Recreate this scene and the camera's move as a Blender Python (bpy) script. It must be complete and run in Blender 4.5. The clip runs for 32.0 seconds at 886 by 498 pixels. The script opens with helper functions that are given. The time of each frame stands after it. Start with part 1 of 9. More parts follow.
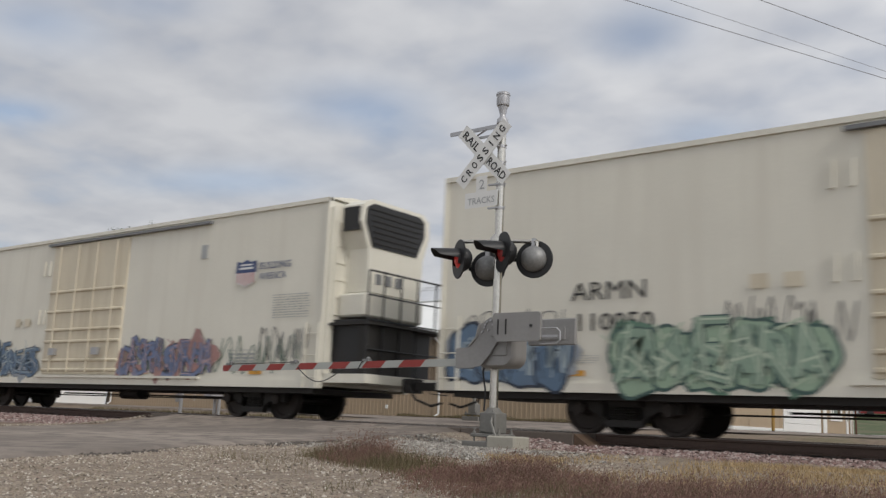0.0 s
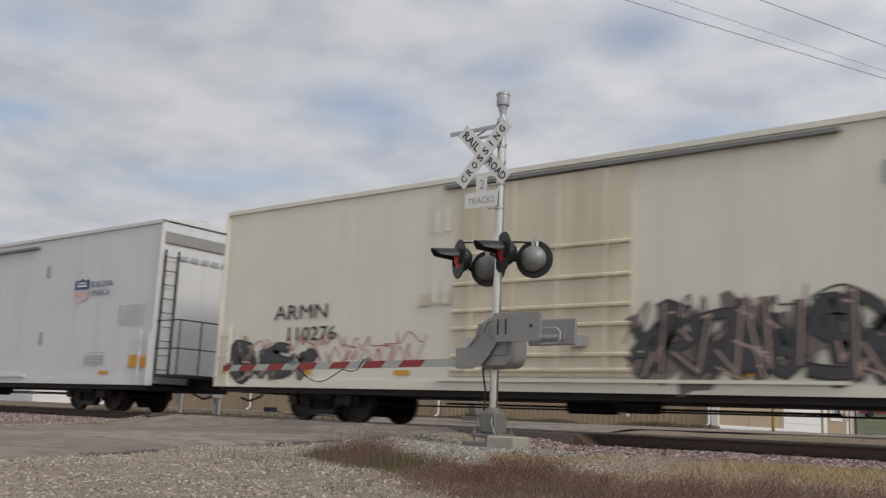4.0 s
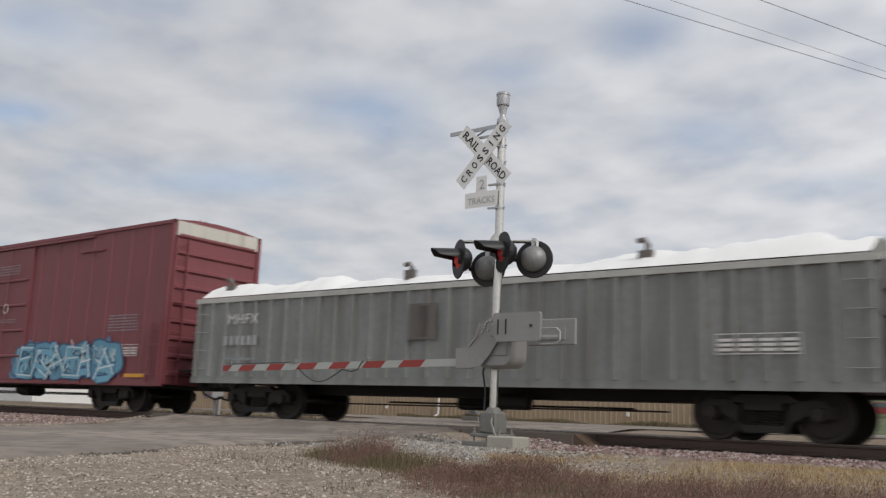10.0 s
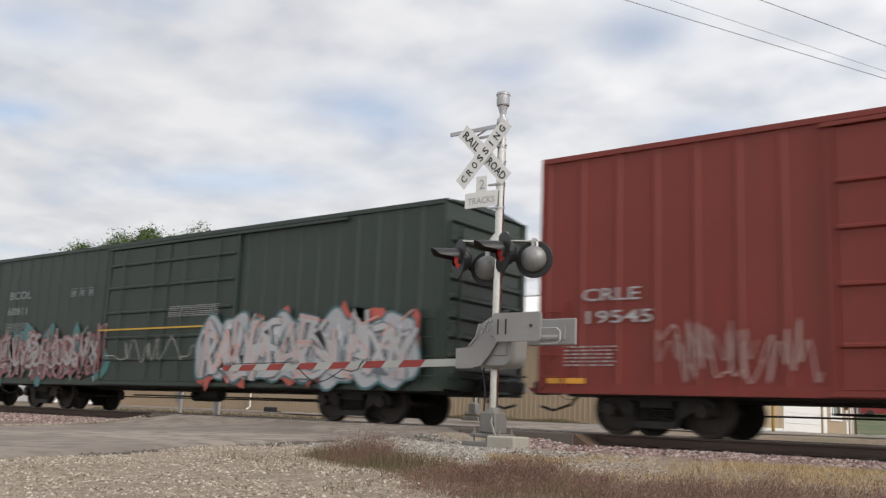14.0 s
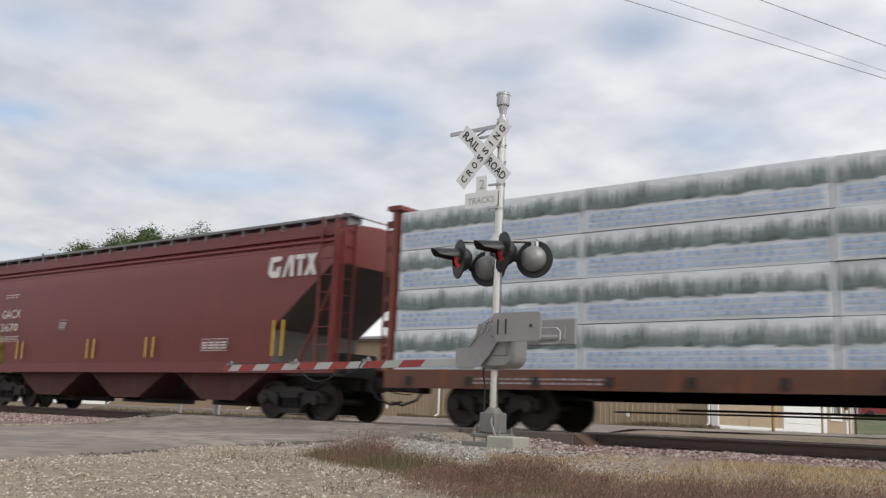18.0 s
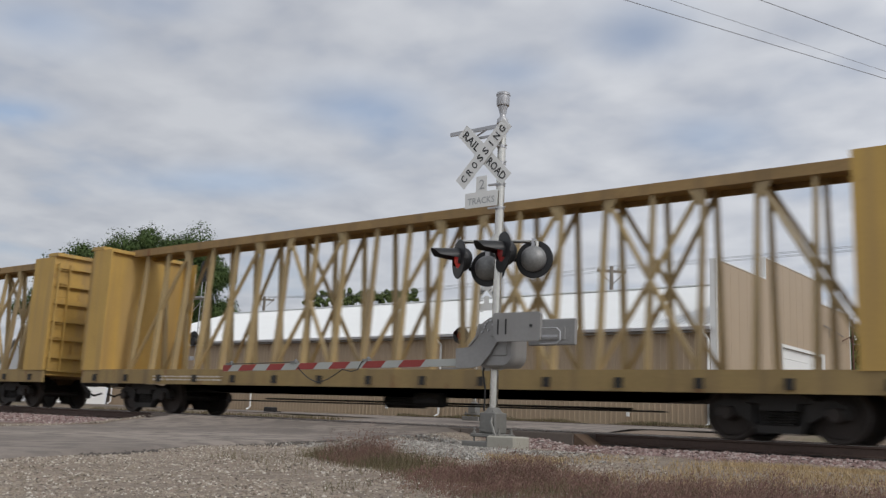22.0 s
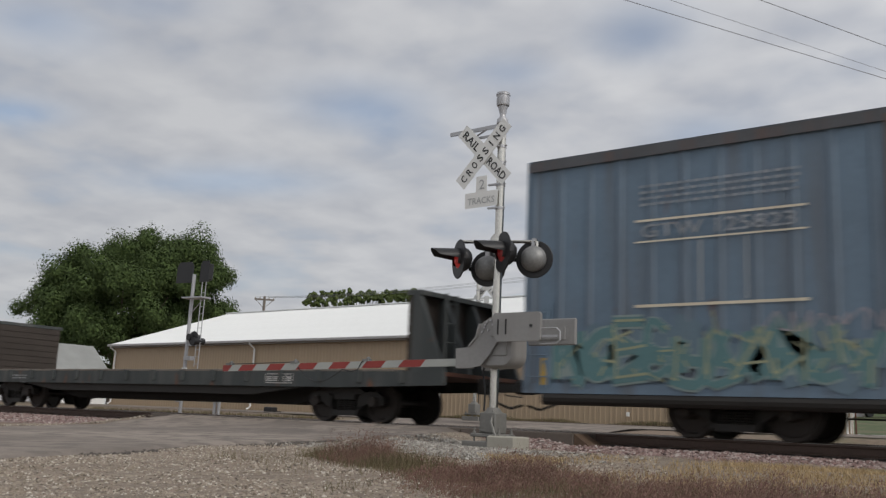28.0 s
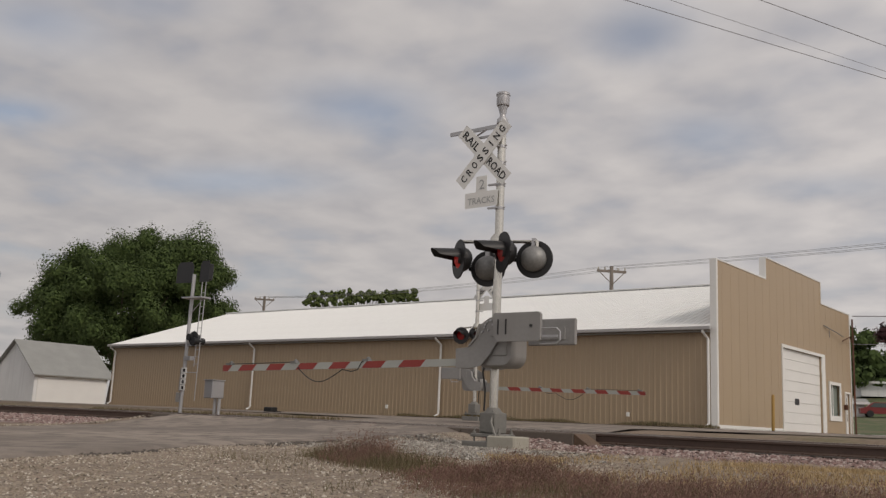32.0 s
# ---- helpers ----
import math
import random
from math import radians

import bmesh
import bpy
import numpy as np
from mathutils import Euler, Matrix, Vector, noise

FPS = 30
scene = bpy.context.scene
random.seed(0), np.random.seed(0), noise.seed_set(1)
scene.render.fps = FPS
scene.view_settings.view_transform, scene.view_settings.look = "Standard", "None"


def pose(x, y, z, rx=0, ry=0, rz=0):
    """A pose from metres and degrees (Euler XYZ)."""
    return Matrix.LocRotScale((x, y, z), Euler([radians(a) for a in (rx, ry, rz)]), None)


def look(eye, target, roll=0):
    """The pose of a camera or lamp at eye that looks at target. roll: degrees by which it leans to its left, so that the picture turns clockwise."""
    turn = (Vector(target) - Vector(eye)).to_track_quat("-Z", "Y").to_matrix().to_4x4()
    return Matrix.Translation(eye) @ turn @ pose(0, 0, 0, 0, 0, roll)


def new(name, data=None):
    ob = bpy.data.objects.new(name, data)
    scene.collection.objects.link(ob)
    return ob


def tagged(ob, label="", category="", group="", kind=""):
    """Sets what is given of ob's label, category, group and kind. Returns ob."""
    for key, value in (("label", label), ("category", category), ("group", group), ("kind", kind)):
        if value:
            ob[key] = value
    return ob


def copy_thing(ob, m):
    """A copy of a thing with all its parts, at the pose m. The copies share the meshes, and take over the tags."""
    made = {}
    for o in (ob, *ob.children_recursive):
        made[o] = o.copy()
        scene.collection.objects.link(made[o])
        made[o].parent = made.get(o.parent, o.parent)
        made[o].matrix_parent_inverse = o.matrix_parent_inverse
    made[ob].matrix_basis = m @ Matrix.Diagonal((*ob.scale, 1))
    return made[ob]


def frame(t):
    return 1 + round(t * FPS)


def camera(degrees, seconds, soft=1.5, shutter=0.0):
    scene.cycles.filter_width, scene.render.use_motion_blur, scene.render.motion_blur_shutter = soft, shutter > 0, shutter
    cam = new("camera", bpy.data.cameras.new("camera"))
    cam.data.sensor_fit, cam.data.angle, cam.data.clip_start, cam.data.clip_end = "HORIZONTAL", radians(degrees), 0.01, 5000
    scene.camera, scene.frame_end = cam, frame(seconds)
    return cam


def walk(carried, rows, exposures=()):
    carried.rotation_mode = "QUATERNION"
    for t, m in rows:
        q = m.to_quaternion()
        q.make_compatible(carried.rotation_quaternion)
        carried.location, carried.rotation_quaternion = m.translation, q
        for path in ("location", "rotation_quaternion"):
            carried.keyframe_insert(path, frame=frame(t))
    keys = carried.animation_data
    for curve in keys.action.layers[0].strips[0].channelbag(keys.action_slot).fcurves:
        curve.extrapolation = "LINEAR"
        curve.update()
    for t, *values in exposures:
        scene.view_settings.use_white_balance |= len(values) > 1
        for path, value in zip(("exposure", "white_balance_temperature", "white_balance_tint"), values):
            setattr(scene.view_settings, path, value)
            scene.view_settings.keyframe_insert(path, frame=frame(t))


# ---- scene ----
# The camera stands still beside a road that crosses two tracks; z = 0 is the top of the rails.
# x runs along the tracks, y away from the camera across them.
cam = camera(51.1, 32.0, soft=1.35, shutter=0.2)
EYE = pose(0, 0, 0.109, 90 + 10.52, -2.41, 37.36)
walk(cam, [(0, EYE), (32, EYE)], exposures=[
    (0, -0.08, 6500, 10), (4, -0.1, 6500, 10), (5.5, 0.0, 6500, 10), (6.6, 0.15, 6500, 10), (7.1, 0.2, 6500, 10), (8, 0.05, 6500, 10), (8.5, 0.2, 6500, 10), (9, 0.42, 6500, 10), (9.6, 0.22, 6500, 10), (10.0, -0.02, 6500, 10), (10.2, -0.06, 6500, 10),
    (11, -0.1, 6500, 10), (13, -0.05, 6500, 10), (13.6, 0.25, 6600, 10), (14.5, 0.42, 6700, 10), (15.5, 0.48, 6700, 10), (17.5, 0.4, 6500, 10), (18.1, 0.25, 6500, 10), (18.8, 0.05, 6400, 10),
    (19.4, 0.1, 6400, 10), (19.9, 0.42, 6500, 10), (20.1, 0.36, 6500, 10), (20.4, 0.14, 6450, 10), (21, -0.16, 6300, 10), (22, -0.12, 6300, 10), (23, 0.1, 6400, 10), (24, 0.15, 6400, 10), (25.5, 0.18, 6400, 10), (27.5, -0.2, 6500, 10), (28.2, -0.2, 6500, 10), (28.8, 0.4, 6600, 10), (30.3, 0.35, 6700, 10), (31, 0.0, 6900, 12), (31.5, -0.36, 7000, 13), (32, -0.36, 7100, 14)])

TRACK_NEAR, TRACK_FAR = 16.53, 20.80


def gone(t):
    """How far the train has rolled towards -x after t seconds."""
    u = t / 32.0
    return 639.93 * u + 28.165 * u * u - 19.03 * u ** 3


# ---- world and sun ----
world = bpy.data.worlds.new("cloudy_sky")
scene.world = world
world.use_nodes = True
wn, wl = world.node_tree.nodes, world.node_tree.links
wn.clear()
SUN_EL, SUN_AZ = radians(40), radians(102)


def wnode(kind, **values):
    n = wn.new(kind)
    for k, v in values.items():
        n.inputs[k].default_value = v
    return n


sky = wn.new("ShaderNodeTexSky")
sky.sky_type = "NISHITA"
sky.sun_disc = False
sky.sun_elevation, sky.sun_rotation = SUN_EL, SUN_AZ
sky_bg = wnode("ShaderNodeBackground", Strength=0.13)
wl.new(sky.outputs[0], sky_bg.inputs[0])
co = wn.new("ShaderNodeTexCoord")
sep = wn.new("ShaderNodeSeparateXYZ")
wl.new(co.outputs["Generated"], sep.inputs[0])


def wmath(op, a, b=None, c=None):
    n = wn.new("ShaderNodeMath")
    n.operation = op
    for i, v in enumerate((a, b, c)):
        if v is None:
            continue
        if isinstance(v, (int, float)):
            n.inputs[i].default_value = v
        else:
            wl.new(v, n.inputs[i])
    return n.outputs[0]


# clouds lie on a plane high above, so they flatten towards the horizon
depth = wmath("ADD", wmath("MAXIMUM", sep.outputs[2], 0.0), 0.16)
comb = wn.new("ShaderNodeCombineXYZ")
wl.new(wmath("DIVIDE", sep.outputs[0], depth), comb.inputs[0])
wl.new(wmath("DIVIDE", sep.outputs[1], depth), comb.inputs[1])
rows = wnode("ShaderNodeTexNoise", Scale=2.6, Detail=4.0, Roughness=0.5, Distortion=0.0)
wl.new(comb.outputs[0], rows.inputs["Vector"])
puffs = wnode("ShaderNodeTexNoise", Scale=5.2, Detail=5.0, Roughness=0.48, Distortion=0.15)
wl.new(comb.outputs[0], puffs.inputs["Vector"])
# thin places where the blue shows through: centre, half sizes and turn on the cloud plane, openness
bend = wmath("MULTIPLY_ADD", rows.outputs[0], 1.6, -0.8)
px = wn.new("ShaderNodeSeparateXYZ")
wl.new(comb.outputs[0], px.inputs[0])
open_sky = None
for gx, gy, gu, gv, turn, much in (
        (-1.6, 0.82, 0.11, 0.1, 38.8, 0.8),
        (-1.97, 0.96, 0.11, 0.07, 39.8, 0.9),
        (-1.9, 1.53, 0.25, 0.1, 35.4, 0.75),
        (-1.34, 1.42, 0.14, 0.11, 33.7, 0.95),
        (-0.99, 1.47, 0.09, 0.07, 31.5, 0.75),
        (-0.71, 1.48, 0.09, 0.09, 30, 1),
        (-0.76, 1.92, 0.11, 0.1, 26.7, 0.85),
        (-0.59, 2.32, 0.16, 0.07, 22.3, 0.45),
        (-1.4, 0.89, 0.12, 0.05, 37.5, 0.5)):
    ca, sa = math.cos(radians(turn)), math.sin(radians(turn))
    du, dv = wmath("SUBTRACT", px.outputs[0], gx), wmath("SUBTRACT", px.outputs[1], gy)
    u = wmath("ADD", wmath("MULTIPLY", du, ca / gu), wmath("MULTIPLY", dv, sa / gu))
    v = wmath("ADD", wmath("MULTIPLY", du, -sa / gv), wmath("MULTIPLY", dv, ca / gv))
    v = wmath("ADD", v, bend)
    far = wmath("ADD", wmath("MULTIPLY", u, u), wmath("MULTIPLY", v, v))
    hole = wmath("MULTIPLY", wmath("POWER", 0.4, far), much)
    open_sky = hole if open_sky is None else wmath("MAXIMUM", open_sky, hole)
thin = wn.new("ShaderNodeMapRange")
thin.interpolation_type = "SMOOTHSTEP"
for k, v in (("From Min", 0.30), ("From Max", 0.50), ("To Min", 0.80), ("To Max", 0.97)):
    thin.inputs[k].default_value = v
wl.new(rows.outputs[0], thin.inputs["Value"])
cover = wmath("MULTIPLY_ADD", open_sky, -0.52, thin.outputs[0])
tone = wn.new("ShaderNodeValToRGB")
tone.color_ramp.elements[0].position, tone.color_ramp.elements[0].color = 0.34, (0.56, 0.578, 0.625, 1)
tone.color_ramp.elements[1].position, tone.color_ramp.elements[1].color = 0.64, (0.75, 0.758, 0.78, 1)
wl.new(wmath("ADD", wmath("MULTIPLY", puffs.outputs[0], 0.55), wmath("MULTIPLY", rows.outputs[0], 0.45)), tone.inputs[0])
cloud_bg = wnode("ShaderNodeBackground", Strength=0.9)
wl.new(tone.outputs[0], cloud_bg.inputs[0])
# clouds are brighter towards the sun
glow = wn.new("ShaderNodeVectorMath")
glow.operation = "DOT_PRODUCT"
glow.inputs[1].default_value = (0.98, -0.2, 0.0)
wl.new(co.outputs["Generated"], glow.inputs[0])
wl.new(wmath("MULTIPLY_ADD", glow.outputs["Value"], 0.31, 1.115), cloud_bg.inputs[1])
mixed = wn.new("ShaderNodeMixShader")
wl.new(cover, mixed.inputs[0])
wl.new(sky_bg.outputs[0], mixed.inputs[1])
wl.new(cloud_bg.outputs[0], mixed.inputs[2])
world_out = wn.new("ShaderNodeOutputWorld")
wl.new(mixed.outputs[0], world_out.inputs[0])

sun = new("sun", bpy.data.lights.new("sun", "SUN"))
sun.data.energy, sun.data.angle, sun.data.color = 1.6, radians(13), (1.0, 0.95, 0.88)
sun.matrix_world = look((50, 0, 50), (-8, 12, 0))

# ---- materials ----


def material(name, base, rough=0.6, metal=0.0, vary=0.12, grain=18.0, streak=0.0, streak_col=(0.1, 0.07, 0.05), bump=0.0, bump_scale=60.0, rust=0.0, rust_scale=1.6, emit=0.0, gloss=0.5):
    """A painted or weathered surface: tone variation at two scales, vertical streaks of dirt, patches of rust, fine relief."""
    m = bpy.data.materials.new(name)
    m.use_nodes = True
    n, l = m.node_tree.nodes, m.node_tree.links
    p = n["Principled BSDF"]
    p.inputs["Roughness"].default_value, p.inputs["Metallic"].default_value = rough, metal
    p.inputs["Specular IOR Level"].default_value = gloss
    tc = n.new("ShaderNodeTexCoord")

    def tex(scale, detail=4.0, stretch=None):
        t = n.new("ShaderNodeTexNoise")
        t.inputs["Scale"].default_value, t.inputs["Detail"].default_value = scale, detail
        if stretch:
            mp = n.new("ShaderNodeMapping")
            mp.inputs["Scale"].default_value = stretch
            l.new(tc.outputs["Object"], mp.inputs[0])
            l.new(mp.outputs[0], t.inputs["Vector"])
        else:
            l.new(tc.outputs["Object"], t.inputs["Vector"])
        return t.outputs[0]

    def mix(fac, a, b, lo, hi):
        r = n.new("ShaderNodeMapRange")
        r.inputs["From Min"].default_value, r.inputs["From Max"].default_value = lo, hi
        l.new(fac, r.inputs["Value"])
        x = n.new("ShaderNodeMix")
        x.data_type = "RGBA"
        l.new(r.outputs[0], x.inputs["Factor"])
        for v, s in ((a, x.inputs[6]), (b, x.inputs[7])):
            if isinstance(v, tuple):
                s.default_value = (*v, 1)
            else:
                l.new(v, s)
        return x.outputs[2]

    dark = tuple(c * (1 - vary) for c in base)
    light = tuple(min(1, c * (1 + vary)) for c in base)
    col = mix(tex(0.8), dark, light, 0.3, 0.7)
    fine = mix(tex(grain, 6.0), tuple(c * (1 - vary * 0.8) for c in base), tuple(min(1, c * (1 + vary * 0.8)) for c in base), 0.3, 0.7)
    half = n.new("ShaderNodeMix")
    half.data_type = "RGBA"
    half.inputs["Factor"].default_value = 0.45
    l.new(col, half.inputs[6])
    l.new(fine, half.inputs[7])
    col = half.outputs[2]
    if streak:
        col = mix(tex(1.0, 5.0, (2.6, 2.6, 0.16)), col, tuple(streak_col[i] * streak + base[i] * (1 - streak) for i in range(3)), 0.5, 0.72)
    if rust:
        col = mix(tex(rust_scale, 8.0, (1.6, 1.6, 0.5)), col, (0.16, 0.06, 0.025), 0.72 - rust * 0.25, 0.80 - rust * 0.22)
    l.new(col, p.inputs["Base Color"])
    if bump:
        b = n.new("ShaderNodeBump")
        b.inputs["Strength"].default_value, b.inputs["Distance"].default_value = bump, 0.02
        l.new(tex(bump_scale, 6.0), b.inputs["Height"])
        l.new(b.outputs[0], p.inputs["Normal"])
    if emit:
        p.inputs["Emission Color"].default_value, p.inputs["Emission Strength"].default_value = (*base, 1), emit
    return m


def ground_material(name, cols, scales, bump=0.6, bump_scale=22.0, rough=0.95):
    """Loose ground: three colours mixed by noise at three scales, with relief."""
    m = bpy.data.materials.new(name)
    m.use_nodes = True
    n, l = m.node_tree.nodes, m.node_tree.links
    p = n["Principled BSDF"]
    p.inputs["Roughness"].default_value = rough
    tc = n.new("ShaderNodeTexCoord")
    prev = None
    for i, (c, s) in enumerate(zip(cols, scales)):
        t = n.new("ShaderNodeTexNoise")
        t.inputs["Scale"].default_value, t.inputs["Detail"].default_value = s, 6.0
        l.new(tc.outputs["Object"], t.inputs["Vector"])
        if prev is None:
            r = n.new("ShaderNodeValToRGB")
            r.color_ramp.elements[0].position, r.color_ramp.elements[1].position = 0.35, 0.65
            r.color_ramp.elements[0].color, r.color_ramp.elements[1].color = (*[v * 0.72 for v in c], 1), (*[min(1, v * 1.25) for v in c], 1)
            l.new(t.outputs[0], r.inputs[0])
            prev = r.outputs[0]
        else:
            rr = n.new("ShaderNodeMapRange")
            rr.inputs["From Min"].default_value, rr.inputs["From Max"].default_value = 0.46, 0.6
            l.new(t.outputs[0], rr.inputs["Value"])
            x = n.new("ShaderNodeMix")
            x.data_type = "RGBA"
            l.new(rr.outputs[0], x.inputs["Factor"])
            l.new(prev, x.inputs[6])
            x.inputs[7].default_value = (*c, 1)
            prev = x.outputs[2]
    l.new(prev, p.inputs["Base Color"])
    t = n.new("ShaderNodeTexNoise")
    t.inputs["Scale"].default_value, t.inputs["Detail"].default_value = bump_scale, 8.0
    l.new(tc.outputs["Object"], t.inputs["Vector"])
    b = n.new("ShaderNodeBump")
    b.inputs["Strength"].default_value, b.inputs["Distance"].default_value = bump, 0.03
    l.new(t.outputs[0], b.inputs["Height"])
    l.new(b.outputs[0], p.inputs["Normal"])
    return m


def scatter_material(name, cols, rough=0.9, random_by="island", sheen=0.0):
    """Many small pieces: each takes its own colour from a ramp."""
    m = bpy.data.materials.new(name)
    m.use_nodes = True
    n, l = m.node_tree.nodes, m.node_tree.links
    p = n["Principled BSDF"]
    p.inputs["Roughness"].default_value = rough
    r = n.new("ShaderNodeValToRGB")
    e = r.color_ramp.elements
    while len(e) < len(cols):
        e.new(0.5)
    for i, c in enumerate(cols):
        e[i].position, e[i].color = i / (len(cols) - 1), (*c, 1)
    if random_by == "island":
        g = n.new("ShaderNodeNewGeometry")
        l.new(g.outputs["Random Per Island"], r.inputs[0])
    else:
        g = n.new("ShaderNodeObjectInfo")
        l.new(g.outputs["Random"], r.inputs[0])
    l.new(r.outputs[0], p.inputs["Base Color"])
    return m


WHITE_CAR = material("aged_white_car_paint", (0.70, 0.675, 0.585), 0.5, streak=0.13, streak_col=(0.40, 0.34, 0.26), vary=0.06)
WHITE_CAR2 = material("clean_white_car_paint", (0.62, 0.62, 0.62), 0.45, streak=0.2, streak_col=(0.40, 0.38, 0.36), vary=0.05)
CREAM = material("cream_door_paint", (0.64, 0.575, 0.445), 0.5, streak=0.28, streak_col=(0.28, 0.2, 0.1), vary=0.08)
# streaked with dirt; the overhang's shade is in the dark base colour
SLOPE_SHADE = material("shaded_dirty_slope_sheet", (0.11, 0.10, 0.09), 0.8, vary=0.25, streak=0.3)
GREY_HOPPER = material("grey_hopper_paint", (0.46, 0.45, 0.41), 0.5, streak=0.18, streak_col=(0.24, 0.21, 0.17), vary=0.06)
PALE_HOPPER = material("pale_grey_hopper_paint", (0.50, 0.52, 0.50), 0.45, streak=0.22, streak_col=(0.3, 0.29, 0.26), vary=0.05)
BROWN_HOPPER = material("faded_brown_hopper_paint", (0.16, 0.085, 0.06), 0.6, streak=0.6, streak_col=(0.26, 0.2, 0.17), vary=0.15, rust=0.5)
BLUE_HOPPER = material("dark_blue_hopper_paint", (0.018, 0.024, 0.058), 0.55, streak=0.5, streak_col=(0.1, 0.07, 0.06), rust=0.35)
MAROON = material("maroon_boxcar_paint", (0.185, 0.050, 0.058), 0.55, streak=0.3, streak_col=(0.12, 0.05, 0.05), vary=0.1)
BOX_RED = material("oxide_red_boxcar_paint", (0.180, 0.026, 0.018), 0.62, streak=0.3, streak_col=(0.10, 0.03, 0.025), vary=0.1)
BROWN_RED = material("dark_brown_red_boxcar_paint", (0.150, 0.034, 0.022), 0.55, streak=0.35, streak_col=(0.07, 0.022, 0.018), vary=0.12)
HOPPER_RED = material("dark_red_hopper_paint", (0.150, 0.030, 0.027), 0.42, streak=0.2, streak_col=(0.1, 0.03, 0.03), vary=0.07)
DARK_GREEN = material("dark_green_boxcar_paint", (0.022, 0.036, 0.028), 0.5, streak=0.3, streak_col=(0.04, 0.045, 0.035), vary=0.12)
GT_BLUE = material("faded_blue_boxcar_paint", (0.130, 0.188, 0.250), 0.65, streak=0.7, streak_col=(0.115, 0.115, 0.125), vary=0.16, grain=9, rust=0.22)
GT_DOOR = material("dirty_blue_door_paint", (0.130, 0.178, 0.232), 0.65, streak=0.7, streak_col=(0.095, 0.10, 0.11), vary=0.2, grain=9, rust=0.28)
SOOTY = material("sooty_rusty_car_end", (0.060, 0.060, 0.066), 0.8, streak=0.5, streak_col=(0.12, 0.08, 0.06), vary=0.3, rust=0.4)
TAPE_DULL = material("dull_yellow_tape", (0.30, 0.20, 0.045), 0.6, vary=0.2)
LETTER_DIM = material("dirty_grey_lettering", (0.10, 0.10, 0.10), 0.6, vary=0.2)
RUST_SEAM = material("rusty_brown_seam", (0.11, 0.075, 0.06), 0.8, vary=0.35, rust=0.6)
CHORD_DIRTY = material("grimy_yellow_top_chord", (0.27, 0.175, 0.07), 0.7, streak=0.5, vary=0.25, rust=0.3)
YELLOW_CAR = material("faded_yellow_car_paint", (0.46, 0.295, 0.075), 0.6, streak=0.55, streak_col=(0.26, 0.18, 0.10), vary=0.14, rust=0.22)
RUST_DECK = material("rusty_red_brown_deck", (0.11, 0.045, 0.028), 0.75, streak=0.4, vary=0.25, rust=0.6)
TANK_BLACK = material("black_tank_paint", (0.010, 0.010, 0.0105), 0.5, streak=0.3, streak_col=(0.032, 0.027, 0.023), vary=0.25, gloss=0.25)
TANK_DIRTY = material("brownish_black_tank_paint", (0.015, 0.012, 0.0105), 0.55, streak=0.5, streak_col=(0.034, 0.024, 0.02), vary=0.25, gloss=0.22)
GONDOLA_GREY = material("weathered_grey_gondola_paint", (0.222, 0.232, 0.220), 0.65, streak=0.7, streak_col=(0.12, 0.11, 0.10), vary=0.22, grain=9, rust=0.16)
GONDOLA_END = material("sooty_brown_gondola_end", (0.105, 0.098, 0.090), 0.8, streak=0.8, streak_col=(0.035, 0.030, 0.028), vary=0.35, rust=0.35)
GONDOLA_PLATE = material("dull_brown_plate", (0.13, 0.115, 0.105), 0.75, vary=0.3, rust=0.2)
GONDOLA_RAIL = material("pale_grey_gondola_rail", (0.43, 0.43, 0.40), 0.65, streak=0.3, streak_col=(0.22, 0.20, 0.18), vary=0.25, rust=0.18)
TARP_WHITE = material("white_tarpaulin", (0.80, 0.80, 0.78), 0.55, vary=0.05, bump=0.5, bump_scale=4.0)
FLAT_GREEN = material("faded_green_grey_flat_car_paint", (0.045, 0.052, 0.052), 0.7, streak=0.4, streak_col=(0.13, 0.125, 0.115), vary=0.2, rust=0.35)
# also stands for shade on hopper bays and behind the truck springs
DARK_STEEL = material("dark_oily_steel_and_shade", (0.020, 0.018, 0.016), 0.7, vary=0.3, bump=0.2)
WHEEL_STEEL = material("rusty_dark_wheel_steel", (0.035, 0.028, 0.024), 0.6, metal=0.3, vary=0.3)
ROOF_GREY = material("grey_roofwalk_steel", (0.18, 0.185, 0.19), 0.6, vary=0.2)
GALV = material("galvanised_steel", (0.42, 0.42, 0.43), 0.42, metal=0.6, vary=0.12)
ALU = material("brushed_aluminium_mast", (0.56, 0.54, 0.49), 0.27, metal=1.0, vary=0.14)
GATE_GREY = material("grey_gate_casing_paint", (0.265, 0.26, 0.252), 0.45, vary=0.16, streak=0.25, streak_col=(0.15, 0.13, 0.12))
BLACK = material("matt_black_paint", (0.012, 0.012, 0.013), 0.5, vary=0.2)
SIGN_WHITE = material("white_sign_sheeting", (0.72, 0.72, 0.70), 0.5, vary=0.05, streak=0.15, streak_col=(0.4, 0.38, 0.35))
SIGN_BACK = material("bare_aluminium_sign_back", (0.36, 0.36, 0.37), 0.5, metal=0.4, vary=0.1)
LETTER_BLACK = material("black_lettering", (0.015, 0.015, 0.016), 0.5, vary=0.1)
LETTER_WHITE = material("white_lettering", (0.62, 0.60, 0.57), 0.55, vary=0.1)
LETTER_YELLOW = material("yellow_lettering", (0.55, 0.34, 0.03), 0.5, vary=0.1)
LETTER_GREY = material("faded_grey_lettering", (0.36, 0.37, 0.37), 0.55, vary=0.1)
ORANGE = material("orange_reflective_strip", (0.62, 0.30, 0.03), 0.45, vary=0.1)
